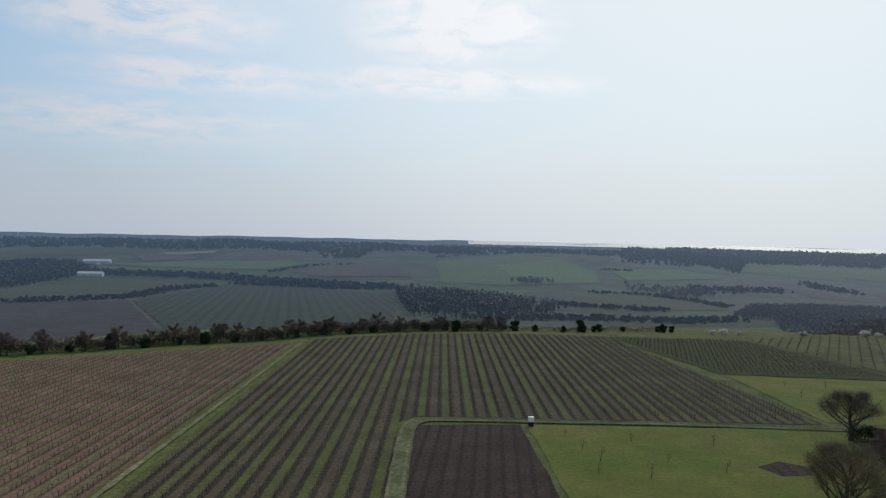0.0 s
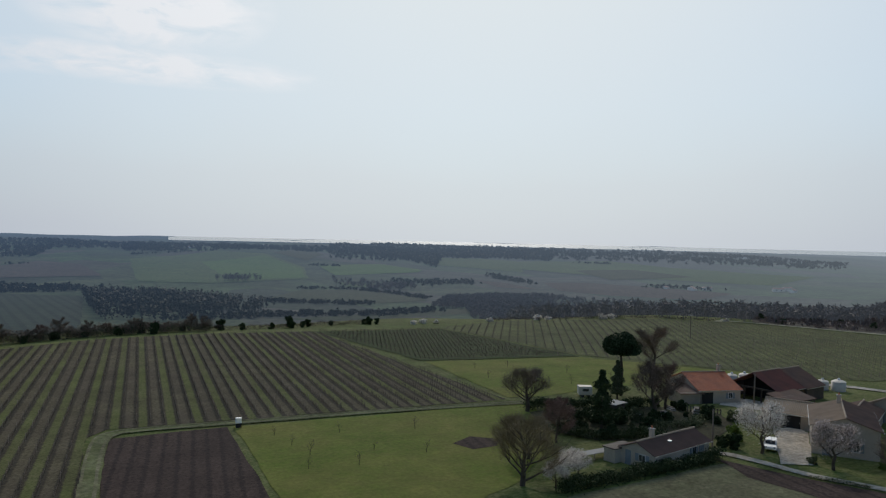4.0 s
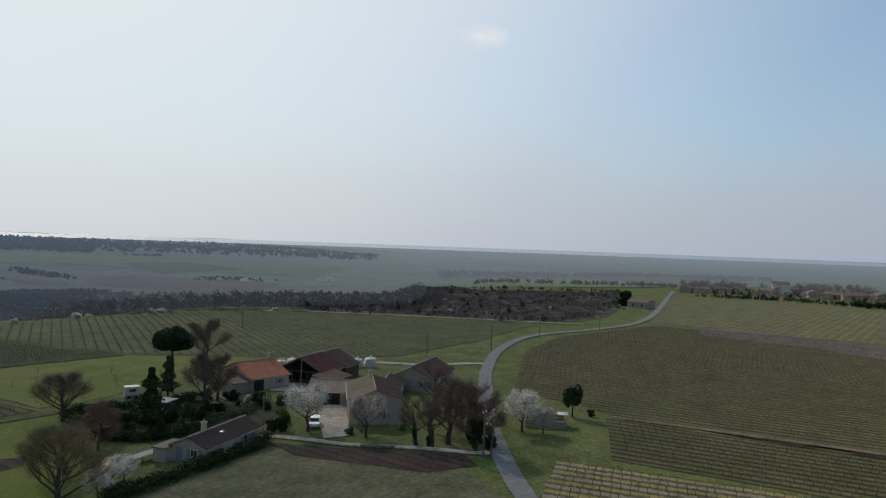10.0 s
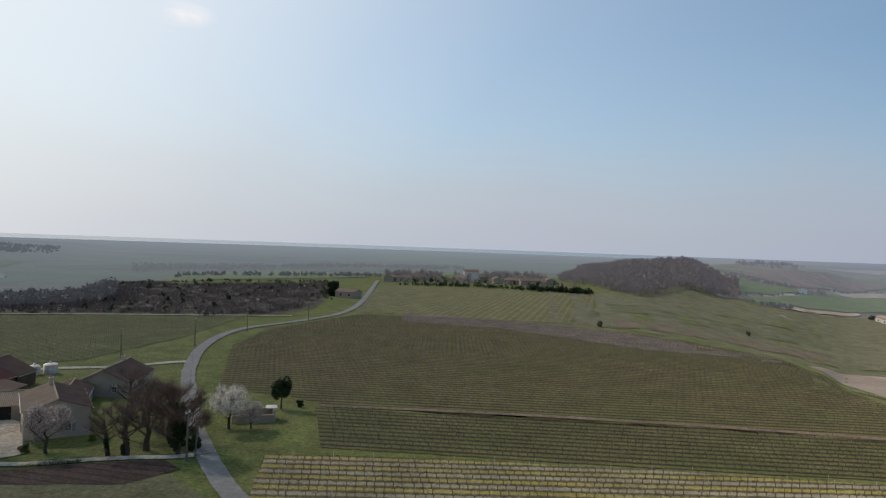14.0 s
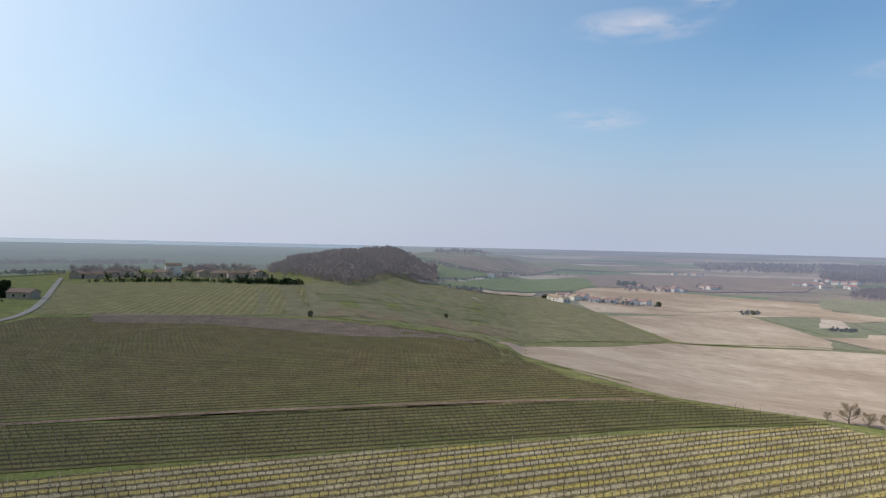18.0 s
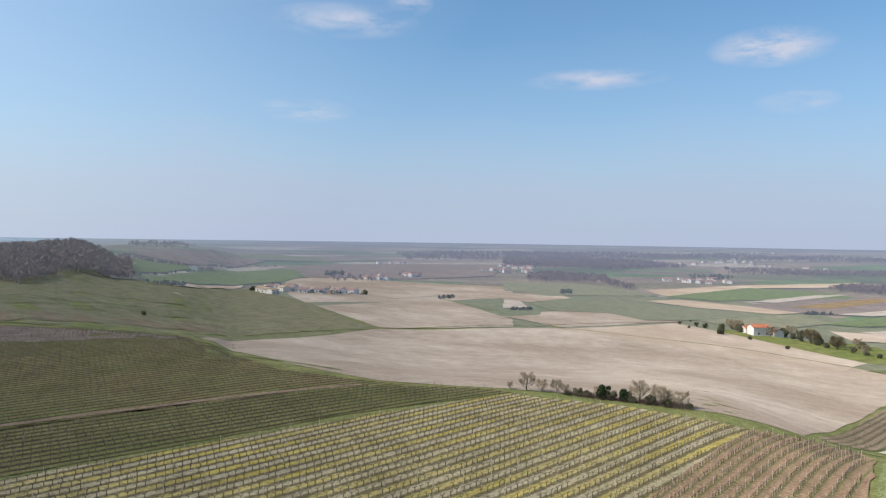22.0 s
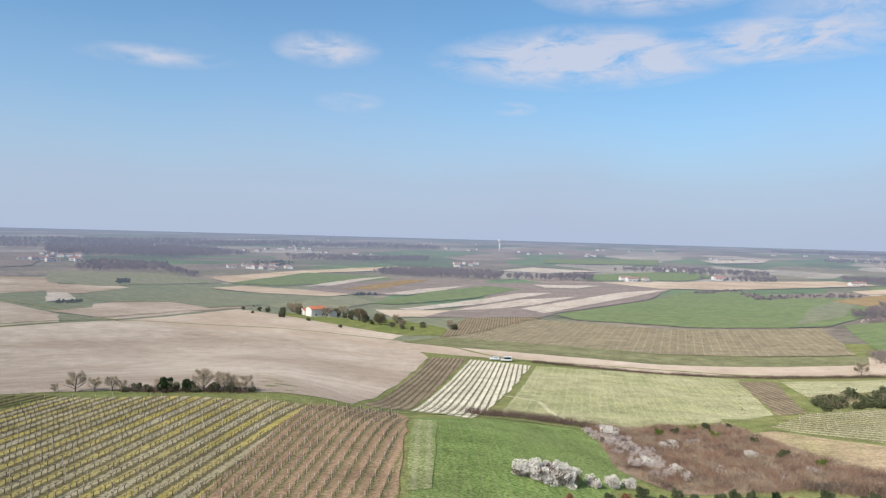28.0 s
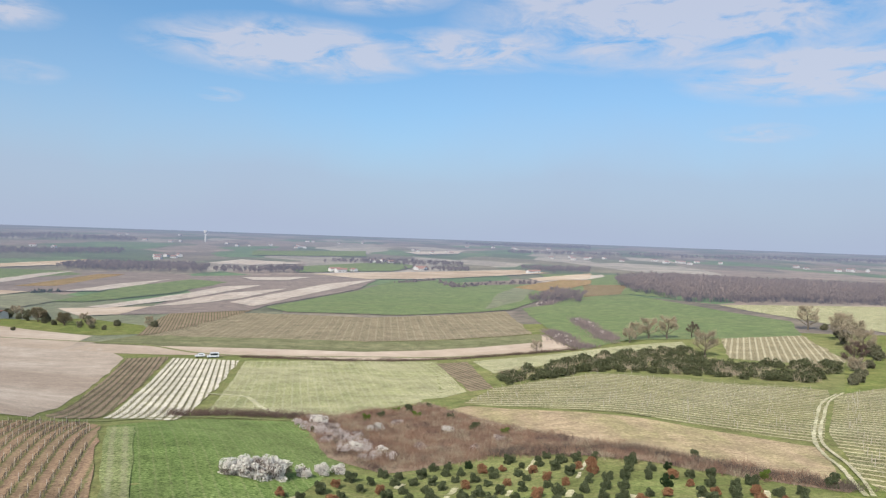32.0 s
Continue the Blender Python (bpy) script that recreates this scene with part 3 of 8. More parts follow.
def field(name, corners, material, label, level=0, step=0.0, category="field"):
    """A plot of land laid on the ground, its outline through the corners given."""
    bm = bmesh.new()
    edge, g = [], np.random.default_rng(int(abs(corners[0][0] * 7 + corners[0][1] * 3)))
    for (x0, y0), (x1, y1) in zip(corners, corners[1:] + corners[:1]):
        run = math.hypot(x1 - x0, y1 - y0)
        k = max(1, int(run / max(3.0, math.hypot(x0, y0) * 0.025)))
        for i in range(k):
            j = g.normal(size=2) * min(0.04 * run / k, 0.8) * (i > 0)
            edge.append((x0 + (x1 - x0) * i / k + j[0], y0 + (y1 - y0) * i / k + j[1]))
    f = bm.faces.new([bm.verts.new((x, y, 0)) for x, y in edge])
    bmesh.ops.triangulate(bm, faces=[f])
    xs, ys = [c[0] for c in corners], [c[1] for c in corners]
    size = max(max(xs) - min(xs), max(ys) - min(ys))
    near = min(math.hypot(*c) for c in corners)
    step = step or max(5.0, near * 0.045, size / 70)
    for lo, hi, axis in ((min(xs), max(xs), (1, 0, 0)), (min(ys), max(ys), (0, 1, 0))):
        k = lo + step
        while k < hi:
            bmesh.ops.bisect_plane(bm, geom=bm.verts[:] + bm.edges[:] + bm.faces[:], plane_co=(axis[0] * k, axis[1] * k, 0), plane_no=axis, dist=1e-4)
            k += step
    co = drape([(v.co.x, v.co.y) for v in bm.verts], 0.03 * level * max(1.0, near / 150))
    for v, c in zip(bm.verts, co):
        v.co = c
    if sum(g.normal.z for g in bm.faces) < 0:
        bmesh.ops.reverse_faces(bm, faces=bm.faces[:])
    me = bpy.data.meshes.new(name)
    bm.to_mesh(me)
    bm.free()
    me.materials.append(material)
    me.polygons.foreach_set("use_smooth", np.ones(len(me.polygons), bool))
    return tagged(new(name, me), label, category, kind="structure")


def smooth_line(points, step=2.0):
    p = np.asarray(points, float)
    q = np.vstack([2 * p[0] - p[1], p, 2 * p[-1] - p[-2]])
    out = []
    for i in range(1, len(q) - 2):
        n = max(2, int(np.hypot(*(q[i + 1] - q[i])) / step))
        for u in np.linspace(0, 1, n, endpoint=False):
            out.append(0.5 * (2 * q[i] + (q[i + 1] - q[i - 1]) * u + (2 * q[i - 1] - 5 * q[i] + 4 * q[i + 1] - q[i + 2]) * u ** 2
                              + (3 * q[i] - q[i - 1] - 3 * q[i + 1] + q[i + 2]) * u ** 3))
    return np.array(out + [p[-1]])


def ribbon(name, points, width, material, label, level=3, category="road", ragged=0.12):
    """A road or track along a line, a little uneven at its edges."""
    p = smooth_line(points)
    d = np.gradient(p, axis=0)
    d /= np.hypot(d[:, 0], d[:, 1])[:, None]
    side = np.c_[d[:, 1], -d[:, 0]]
    w = width / 2 * (1 + ragged * (rng.random((len(p), 2)) - 0.5))
    cols = [p + side * w[:, :1], p + side * w[:, :1] * 0.4, p - side * w[:, 1:] * 0.4, p - side * w[:, 1:]]
    n = len(p)
    v = np.concatenate([drape(c, 0.03 * level) for c in cols])
    f = [(k * n + i, k * n + i + 1, (k + 1) * n + i + 1, (k + 1) * n + i) for k in range(3) for i in range(n - 1)]
    return tagged(new(name, tri_mesh(name, v, f, material)), label, category, kind="structure")


# fields of the hilltop, going round to the right
field("field", [(-130, 150), (-98, 160), (-40, 196), (-39, 60), (-62, 60), (-130, 90)], VG_RED, "vineyard floor strewn with reddish prunings")
field("field", [(-36.5, 60), (-36.5, 203), (-10, 219), (20, 224), (51, 222), (64, 119), (-4, 119), (-6.5, 115), (-5.6, 60)], VG_CENTRE, "vineyard floor with alternate grassed and tilled lanes")
field("field", [(-3.6, 60), (-3.8, 113.5), (13, 115), (14.4, 78), (14.8, 60)], PLOUGHED, "small plot of freshly ploughed dark soil")
ribbon("track", [(-4.6, 55), (-4.9, 82), (-4.9, 108), (-3.6, 115.4), (1, 117), (15, 117), (40, 117), (66, 115.5)], 2.4, TRACK, "grassy track with two worn wheel ruts")
field("field", [(51, 221), (63.5, 163), (106, 158), (92, 218)], VG_DARK, "dark green vineyard floor", 1)
field("field", [(93, 222), (107.5, 159), (141, 118), (152, 110), (196, 110), (255, 118), (210, 212), (182, 234), (136, 240)], VG_BACK, "green vineyard floor behind the farm")
field("field", [(131, 66), (131, 53), (126, 43), (133, -39), (130, -72), (122, -84), (155, -66), (236, -69), (275, -16), (288, 20), (287, 55), (284, 83), (223, 96), (186, 90)], VG_EAST, "mossy green vineyard floor on a broad slope")
field("field", [(122.5, 43), (128.5, -38), (129, -72), (121, -87), (112, -95), (108, -96), (107.5, -80), (108, -59), (103, -13), (99.5, 34)], VG_LOW, "green vineyard floor of a low strip", 1)
ribbon("track", [(124.5, 43), (129, 5), (131, -38), (130, -74)], 1.8, SHRUB_FLOOR, "dark earthen track between two vineyards", 2, "track")
field("field", [(94, 40), (98, 22), (102, -13), (105, -58), (106, -80), (107, -95), (98, -98), (88, -104), (76, -107), (66, -112), (52, -64), (46, -40), (50, -4), (74, 34)], VG_YELLOW, "vineyard floor with yellow flowers between the rows")
field("field", [(66, -112), (62, -124), (57, -130), (52, -124), (33, -77), (26, -56), (46, -40), (52, -64)], VG_RUST, "vineyard floor of rust brown soil", 1)
field("field", [(32, -77), (50, -123), (39, -140), (22, -146), (9, -111), (14, -84), (22, -56)], WHEAT, "bright green field of young wheat")
field("field", [(284, -16), (296, 88), (500, 131), (508, -20), (600, -60), (632, -246), (480, -229), (326, -195), (254, -79)], SLOPE, "olive grass of the slope below the village", -2)
field("field", [(49.2, -120.3), (44.5, -120.0), (29.8, -79.1), (32.3, -77.0)], WHEAT_PALE, "thin strip of young wheat beside the vines", 2)
field("field", [(497, 129), (505, 74), (485, -20), (296, -15), (290, 55), (300, 86)], VG_VILLAGE, "vineyard floor below the village")
field("field", [(470, 11), (485, -18), (455, -38), (396, -133), (311, -105), (289, -18), (300, 8)], VG_SLOPE, "grassy slope of old vine plots")
field("field", [(357, -23), (353, -121), (392, -135), (389, -43), (408, -22)], VG_SLOPE2, "pale grey-green band of old vines", 1)
field("field", [(319, -23), (344, -116), (303, -102), (285, -19)], VG_BROWN, "band of brown vines on the slope", 1)
field("field", [(585, -60), (540, -40), (470, -42), (420, -133), (560, -180), (600, -207), (619, -239), (617, -180), (611, -132), (600, -95)], VG_SLOPE, "green slope below the wooded knoll")
field("field", [(592, -190), (626, -240), (482, -227), (328, -192), (291, -93), (400, -133)], VG_SLOPE, "green slope running down to the plain")
field("field", [(253, -79), (322, -190), (300, -302), (140, -333), (110, -283), (70, -140), (65, -127), (77, -113), (90, -109), (101, -104.5), (112, -98), (121, -90), (133, -80), (164, -72)], TAN, "wide pale brown bare field on the plain")
field("field", [(298, -303), (303, -417), (153, -355), (143, -302)], TAN2, "chalky bare field beside the farmhouse", 1)
field("field", [(385, -369), (398, -452), (321, -486), (311, -434), (304, -305), (319, -306)], TAN, "pale bare field on the plain")
field("field", [(456, -223), (514, -373), (341, -304), (311, -277), (328, -198)], TAN, "pale pinkish bare field")
field("field", [(753, -329), (846, -440), (751, -452), (619, -551), (503, -448), (482, -227), (556, -247)], TAN, "bare brown field on the plain")
field("field", [(213, -416), (192, -438), (149, -410), (132, -369), (152, -358), (188, -368), (260, -400), (270, -415)], GRASS, "green meadow round the farmhouse")
field("field", [(64, -131), (67, -136), (109, -283), (95, -289), (60, -143)], VG_BROWN, "brown vineyard floor", 1)
field("field", [(59, -142), (92, -285), (64, -276), (43, -134)], VG_WHITE, "vineyard floor of white chalky stripes", 1)
field("field", [(42, -150), (62, -276), (-11, -282), (-17, -204), (15, -161)], PALE_GREEN, "thin green crop on pale soil")
field("field", [(-3, -165), (-15, -176), (-69, -115), (-58, -92), (-31, -118), (-20, -136)], STRAW, "strip of dry straw coloured grass")
field("field", [(-14, -181), (-24, -206), (-59, -224), (-114, -190), (-71, -119)], VG_ARC, "sloping vineyard floor with pale strips")
field("field", [(-110, -180), (-150, -200), (-120, -130), (-60, -78), (-63, -96), (-77, -127)], VG_ARC, "vineyard floor with pale grassy strips")
field("field", [(23, -152), (12, -163), (-6, -184), (-22, -138), (-33, -118), (-60, -92), (-57, -89), (-15, -117), (3, -106), (12, -112)], SHRUB_FLOOR, "brown floor of a thicket", 1)
field("field", [(-25, -279), (-63, -292), (-128, -332), (-123, -313), (-75, -276), (-29, -240)], VG_STRIP, "pale narrow vineyard floor beside the grove", 1)
field("field", [(-11, -275), (-23, -278), (-25, -207), (-18, -204)], VG_BROWN, "narrow strip of brown vines", 1)
field("field", [(-238, -547), (-400, -555), (-400, -420), (-253, -371), (-249, -452)], VG_STRIP, "pale vineyard floor below the wood", 1)
field("field", [(297, 67), (291, 25), (274, -17), (250, -44), (236, -69), (220, -62), (226, -25), (262, 22), (268, 61)], VG_MAUVE, "mauve brown pruned vines on the brow", 1)
field("field", [(216, 206), (300, 290), (400, 330), (500, 320), (410, 235), (440, 208), (500, 172), (483, 160), (390, 128), (300, 108), (258, 112), (236, 168)], SCRUB_FLOOR, "brown scrubland beyond the vineyard")
ribbon("track", [(205, 214), (214, 212), (236, 168), (258, 121), (266, 104)], 3.0, TRACK_PALE, "pale track along the vineyard's end", 4, "track")
ribbon("track", [(55, -190), (48, -188), (41, -185), (33, -166), (28, -158)], 1.3, TRACK_PALE, "pale trodden footpath across thin crop", 4, "track")
field("field", [(141, -300), (142, -327), (21, -309), (-69, -364), (-71, -306), (17, -282), (66, -292)], TAN2, "pale strip of bare soil")
field("field", [(142, -327), (132, -369), (21, -342), (-68, -368), (-63, -335), (19, -309)], SLOPE, "green strip of meadow", 1)
field("field", [(133, -362), (127, -486), (26, -458), (-67, -503), (-64, -370), (21, -343)], VG_FAR, "brown vineyard floor on the plain", 1)
field("field", [(330, -200), (620, -250), (760, -340), (640, -560), (400, -660), (130, -510), (112, -340), (300, -305)], MEADOW_THIN, "thin grassy headlands between fields of the plain", -2)
field("field", [(699, -604), (667, -649), (608, -690), (482, -637), (517, -543), (511, -503), (580, -502)], MEADOW_PALE, "pale olive meadow on the plain", 2)
field("field", [(556, -481), (527, -526), (491, -512), (459, -426), (491, -425)], TAN, "pale brown bare field", 2)
field("field", [(454, -422), (491, -512), (444, -563), (362, -548), (300, -577), (307, -451), (322, -409), (368, -423), (390, -385)], MEADOW_THIN, "thin green crop field", 3)
field("field", [(448, -568), (444, -613), (373, -613), (312, -601), (314, -562), (377, -553)], TAN2, "pale bare strip", 4)
field("field", [(360, -312), (367, -381), (382, -437), (320, -405), (301, -433), (316, -379), (315, -308)], TAN, "pinkish bare field along the track", 3)
field("field", [(486, -421), (468, -424), (414, -385), (412, -356)], CHALK, "white chalky corner of a field", 4)
field("field", [(305, -448), (306, -589), (257, -535), (253, -471), (283, -437)], MEADOW_PALE, "yellowish meadow behind the farmhouse", 4)
field("field", [(545, -690), (546, -896), (503, -1131), (433, -1087), (504, -870), (478, -641)], TAN2, "pale stripes of bare soil", 2)
field("field", [(475, -633), (514, -858), (418, -869), (365, -822), (415, -639)], GREEN_FAR, "green crop strip", 3)
field("field", [(373, -613), (396, -762), (360, -883), (260, -864), (224, -743), (280, -632), (312, -601)], MAUVE, "mauve brown tilled land in strips", 3)
field("field", [(395, -659), (409, -817), (395, -862), (390, -809), (378, -677)], CHALK, "long pale chalky strip", 4)
field("field", [(349, -647), (354, -832), (328, -842), (320, -665)], VG_RUST, "rusty brown strip of tilled land", 4)
field("field", [(292, -620), (284, -715), (258, -789), (261, -705), (269, -633)], CHALK, "long pale chalky strip", 4)
field("field", [(258, -527), (266, -685), (238, -791), (190, -759), (206, -629), (237, -534)], GREEN_FAR, "green crop field among bare strips", 4)
field("field", [(232, -484), (182, -516), (183, -461), (202, -447)], TAN2, "pale bare plot behind the farmhouse", 4)
field("field", [(274, -833), (125, -909), (39, -828), (52, -678), (105, -526), (108, -499), (155, -472), (200, -453), (182, -516), (191, -636)], MAUVE, "wide mauve brown tilled land", 2)
field("field", [(221, -500), (191, -636), (182, -705), (149, -726), (176, -585), (206, -496)], CHALK, "long pale chalky strip", 4)
field("field", [(182, -516), (159, -636), (116, -686), (136, -583), (160, -533)], CHALK, "long pale chalky strip", 4)
field("field", [(137, -551), (86, -750), (39, -828), (83, -644), (113, -522)], CHALK, "long pale chalky strip", 4)
field("field", [(194, -832), (117, -846), (134, -790), (172, -792)], CHALK, "pale chalky strip", 4)
field("field", [(155, -472), (107, -496), (117, -441), (125, -384), (133, -357), (150, -426)], VG_BROWN, "brown vineyard floor beside the farmhouse", 3)
field("field", [(103, -517), (51, -665), (20, -803), (-33, -839), (-77, -765), (-150, -781), (-104, -576), (-72, -510), (-51, -500), (11, -475), (81, -486)], GREEN_FAR, "large bright green crop field", 3)
field("field", [(-78, -646), (-107, -726), (-141, -747), (-108, -650), (-89, -574), (-54, -514)], MEADOW_THIN, "paler strip of the green crop", 4)
field("field", [(-104, -726), (-179, -852), (-213, -845), (-194, -768), (-129, -653)], VG_RUST, "brown vineyard before a copse", 4)
field("field", [(125, -909), (-164, -1123), (-202, -1023), (-9, -853), (51, -830)], TAN, "bare brown band across the plain", 3)
field("field", [(181, -1064), (34, -1319), (-12, -1175), (26, -1012), (144, -937)], GREEN_FAR, "green field on the plain", 2)
field("field", [(22, -1862), (-153, -2124), (-121, -1858), (-17, -1727)], CHALK, "far pale bare field", 2)
field("field", [(320, -1123), (299, -1276), (164, -1188), (240, -1099)], CHALK, "far pale bare field", 2)
field("field", [(367, -1678), (116, -1841), (96, -1533), (320, -1464)], GREEN_FAR, "far green field", 2)
field("field", [(-146, -882), (-258, -1025), (-221, -878), (-149, -834)], TAN2, "pale bare field before far houses", 3)
field("field", [(849, -174), (883, -260), (839, -257), (688, -162), (660, -144), (756, -160)], GREEN_FAR, "bright green crop beside the knoll wood", 4)
field("field", [(633, -145), (915, -320), (996, -450), (820, -386), (722, -314), (683, -250), (640, -189), (610, -153)], GREEN_FAR, "bright green crop field on the slope", 3)
field("field", [(974, -203), (1118, -312), (1528, -571), (1268, -517), (992, -346), (902, -266)], MAUVE, "mauve brown field on the rise", 3)
field("field", [(1486, -454), (1694, -675), (1435, -701), (1225, -646), (1324, -539)], MEADOW_THIN, "dull green meadow on the rise", 2)
field("field", [(609, -166), (673, -252), (636, -235), (576, -161)], TAN2, "pale bare strip above the farm", 4)
field("field", [(722, -314), (749, -367), (726, -458), (656, -467), (561, -419), (516, -326), (527, -299), (586, -287)], TAN, "mauve bare field behind the farm", 2)
field("field", [(982, -400), (1129, -552), (1183, -747), (1101, -965), (795, -665), (771, -504), (798, -376)], MAUVE, "mauve tilled land on the plain", 2)
field("field", [(660, 442), (849, 507), (979, 528), (1100, 417), (634, 176), (561, 212), (480, 250), (440, 250), (500, 330)], GREEN_FAR, "bright green meadow beyond the scrub", 1)
field("field", [(-81, -518), (-99, -535), (-128, -562), (-192, -631), (-237, -437), (-202, -361), (-102, -333), (-74, -302), (-77, -400)], GREEN_FAR, "bright green crop on a hillside")
field("field", [(-128, -562), (-192, -631), (-147, -482), (-131, -471)], GREEN_FAR, "paler meadow on the hillside", 1)
field("field", [(-184, -758), (-231, -760), (-187, -630), (-147, -604)], VG_BROWN, "rust brown vineyard before the wood", 1)
field("field", [(-152, -772), (-101, -537), (-128, -564), (-192, -633), (-222, -600), (-250, -700), (-330, -1000), (-180, -1000)], GREEN_FAR, "green meadow before the wood")
field("field", [(-148, -840), (-268, -1002), (-258, -946), (-157, -752)], CHALK, "pale bare field before far houses", 1)
field("field", [(-154, -349), (-202, -361), (-165, -263), (-153, -250), (-126, -277)], VG_ARC2, "small vineyard floor by the grove")
ribbon("rut", [(-5.6, 55), (-5.9, 82), (-5.9, 108), (-4.4, 116.2), (1, 117.8), (15, 117.9), (40, 117.8), (66, 116.3)], 0.4, RUT, "pale worn wheel rut of the track", 5, "track", 0.6)
ribbon("rut", [(-4.0, 55), (-4.2, 82), (-4.2, 107.6), (-2.8, 114.8), (1, 116.0), (15, 116.2), (40, 116.2), (66, 114.8)], 0.4, RUT, "pale worn wheel rut of the track", 5, "track", 0.6)
ribbon("rut", [(-38.2, 58), (-38.2, 100), (-38.0, 150), (-38.2, 198)], 0.8, RUT, "pale bare strip between two vineyards", 5, "track", 0.6)
ribbon("road", [(60, 14), (77, 36), (104, 56), (124, 68), (151, 83), (185, 97), (219, 103), (256, 94), (296, 91), (378, 106), (568, 150)], 2.9, ROAD, "narrow winding grey country lane")
ribbon("track", [(253, -79), (290, -95), (322, -190), (300, -304), (143, -332), (66, -293), (-68, -300)], 2.2, TRACK, "grassy farm track across the plain", 4, "track")
ribbon("track", [(300, -304), (350, -320), (514, -373)], 2.0, TRACK, "grassy farm track between bare fields", 4, "track")
ribbon("rut", [(-114, -183), (-102, -169), (-87, -146), (-73.9, -124.7), (-68.6, -112.8), (-66.2, -104.3), (-62.5, -95.3), (-59.1, -87.4)], 0.6, TRACK_PALE, "pale worn wheel rut between two vineyards", 4, "track", 0.8)
ribbon("rut", [(-111, -181), (-99, -167), (-85, -145), (-71.8, -123.1), (-66.0, -110.2), (-63.7, -102.3), (-60.6, -94.2), (-58.1, -87.5)], 0.6, TRACK_PALE, "pale worn wheel rut between two vineyards", 4, "track", 0.8)
ribbon("track", [(62, -124), (58, -132), (43, -142), (22, -148)], 1.8, TRACK, "grassy headland between fields", 3, "track")
ribbon("track", [(285, -18), (262, -44), (236, -70), (180, -70), (150, -80)], 1.6, TRACK, "pale headland along the vines", 3, "track")

field("ground_under", [(-9, -9), (9, -9), (9, 9), (-9, 9)], GRASS, "grass directly below the hovering camera", 0, 6.0, "land")
# fields of the valley, towards the sun
field("field", [(-420, 645), (-292, 672), (-150, 400), (-250, 360)], V_BROWN, "brown ploughland in the valley")
field("field", [(-293, 682), (-295, 983), (-231, 971), (-54, 839), (-36, 558), (-40, 420), (-150, 410)], V_GREEN, "dark green vineyard in the valley")
field("field", [(-497, 808), (-502, 993), (-360, 1011), (-315, 976), (-339, 781), (-417, 678)], V_OLIVE, "olive meadow between valley hedges", 0)
field("field", [(-610, 1308), (-523, 1468), (-259, 1476), (-311, 1265), (-422, 1269)], V_LIGHT, "long green meadow above the tree belt", 0)
field("field", [(-919, 1553), (-744, 1807), (-660, 1653), (-756, 1450), (-845, 1408)], V_OLIVE, "olive field below the ridge wood", 0)
field("field", [(-685, 1591), (-593, 1664), (-511, 1500), (-591, 1423)], V_PINK, "small brown bare plot", 1)
field("field", [(-650, 1659), (-549, 1753), (-529, 1670), (-611, 1608)], V_PALE, "pale stubble strip", 1)
field("field", [(-259, 1255), (-173, 1532), (-95, 1444), (-50, 1192), (-202, 1151)], V_PINK, "mauve brown tilled slope", 0)
field("field", [(-17, 1586), (177, 1861), (273, 1725), (297, 1392), (248, 1132), (98, 1058), (-2, 1093)], V_LIGHT, "large green meadow on the far slope", 0)
field("field", [(115, 1520), (265, 1676), (287, 1367), (247, 1155), (127, 1102)], V_BRIGHT, "brighter part of the green meadow", 1)
field("field", [(296, 1745), (440, 2069), (416, 1728), (330, 1520)], V_OLIVE, "olive field below the ridge wood", 0)
field("field", [(333, 1427), (475, 1450), (513, 1313), (482, 1259), (311, 1210)], V_BRIGHT, "bright green crop on the far slope", 0)
field("field", [(640, 1675), (792, 1635), (845, 1544), (690, 1226), (654, 1350), (589, 1480)], V_LIGHT, "green field on the far slope", 0)
field("field", [(121, 761), (198, 942), (276, 931), (301, 769), (292, 732), (220, 701)], V_OLIVE, "long olive field between two hedges", 0)
field("field", [(99, 552), (300, 637), (283, 582), (135, 538)], V_OLIVE, "muted green field at the hill foot", 0)
field("field", [(512, 1081), (539, 1013), (527, 896), (489, 946)], V_PINK, "brown field on the far slope", 0)
field("field", [(597, 998), (665, 976), (716, 866), (755, 757), (627, 690), (564, 775), (545, 868)], V_PINK, "pinkish brown bare slope beyond the wood", 0)
field("field", [(744, 1504), (905, 1542), (1053, 1450), (1061, 1247), (1164, 967), (920, 839), (783, 1077), (725, 1297)], V_LIGHT, "green slope below the ridge wood", 0)
field("field", [(804, 1220), (934, 1206), (923, 1018), (735, 1011)], V_OLIVE, "olive field among far hedges", 1)
field("field", [(275, 1074), (325, 1037), (334, 962), (269, 981)], V_LIGHT, "green field beside the wood", 0)


def water_sheet():
    a = np.radians(np.arange(2, 101, 1.0))
    rr = np.array([3300.0, 4000.0, 4890.0])
    x, y = rr[None] * np.sin(a)[:, None], rr[None] * np.cos(a)[:, None]
    z = np.interp(rr, [3300, 4890], [-3.0, 5.2])[None] + 0 * x
    n, k = x.shape
    i = np.arange(n - 1)[:, None] * k + np.arange(k - 1)[None]
    f = np.stack([i, i + 1, i + k + 1, i + k], -1).reshape(-1, 4)
    tagged(new("water", tri_mesh("water", np.stack([x, y, z], -1).reshape(-1, 3), f, SEA)), "bright estuary water along the horizon", "water", kind="structure")


water_sheet()

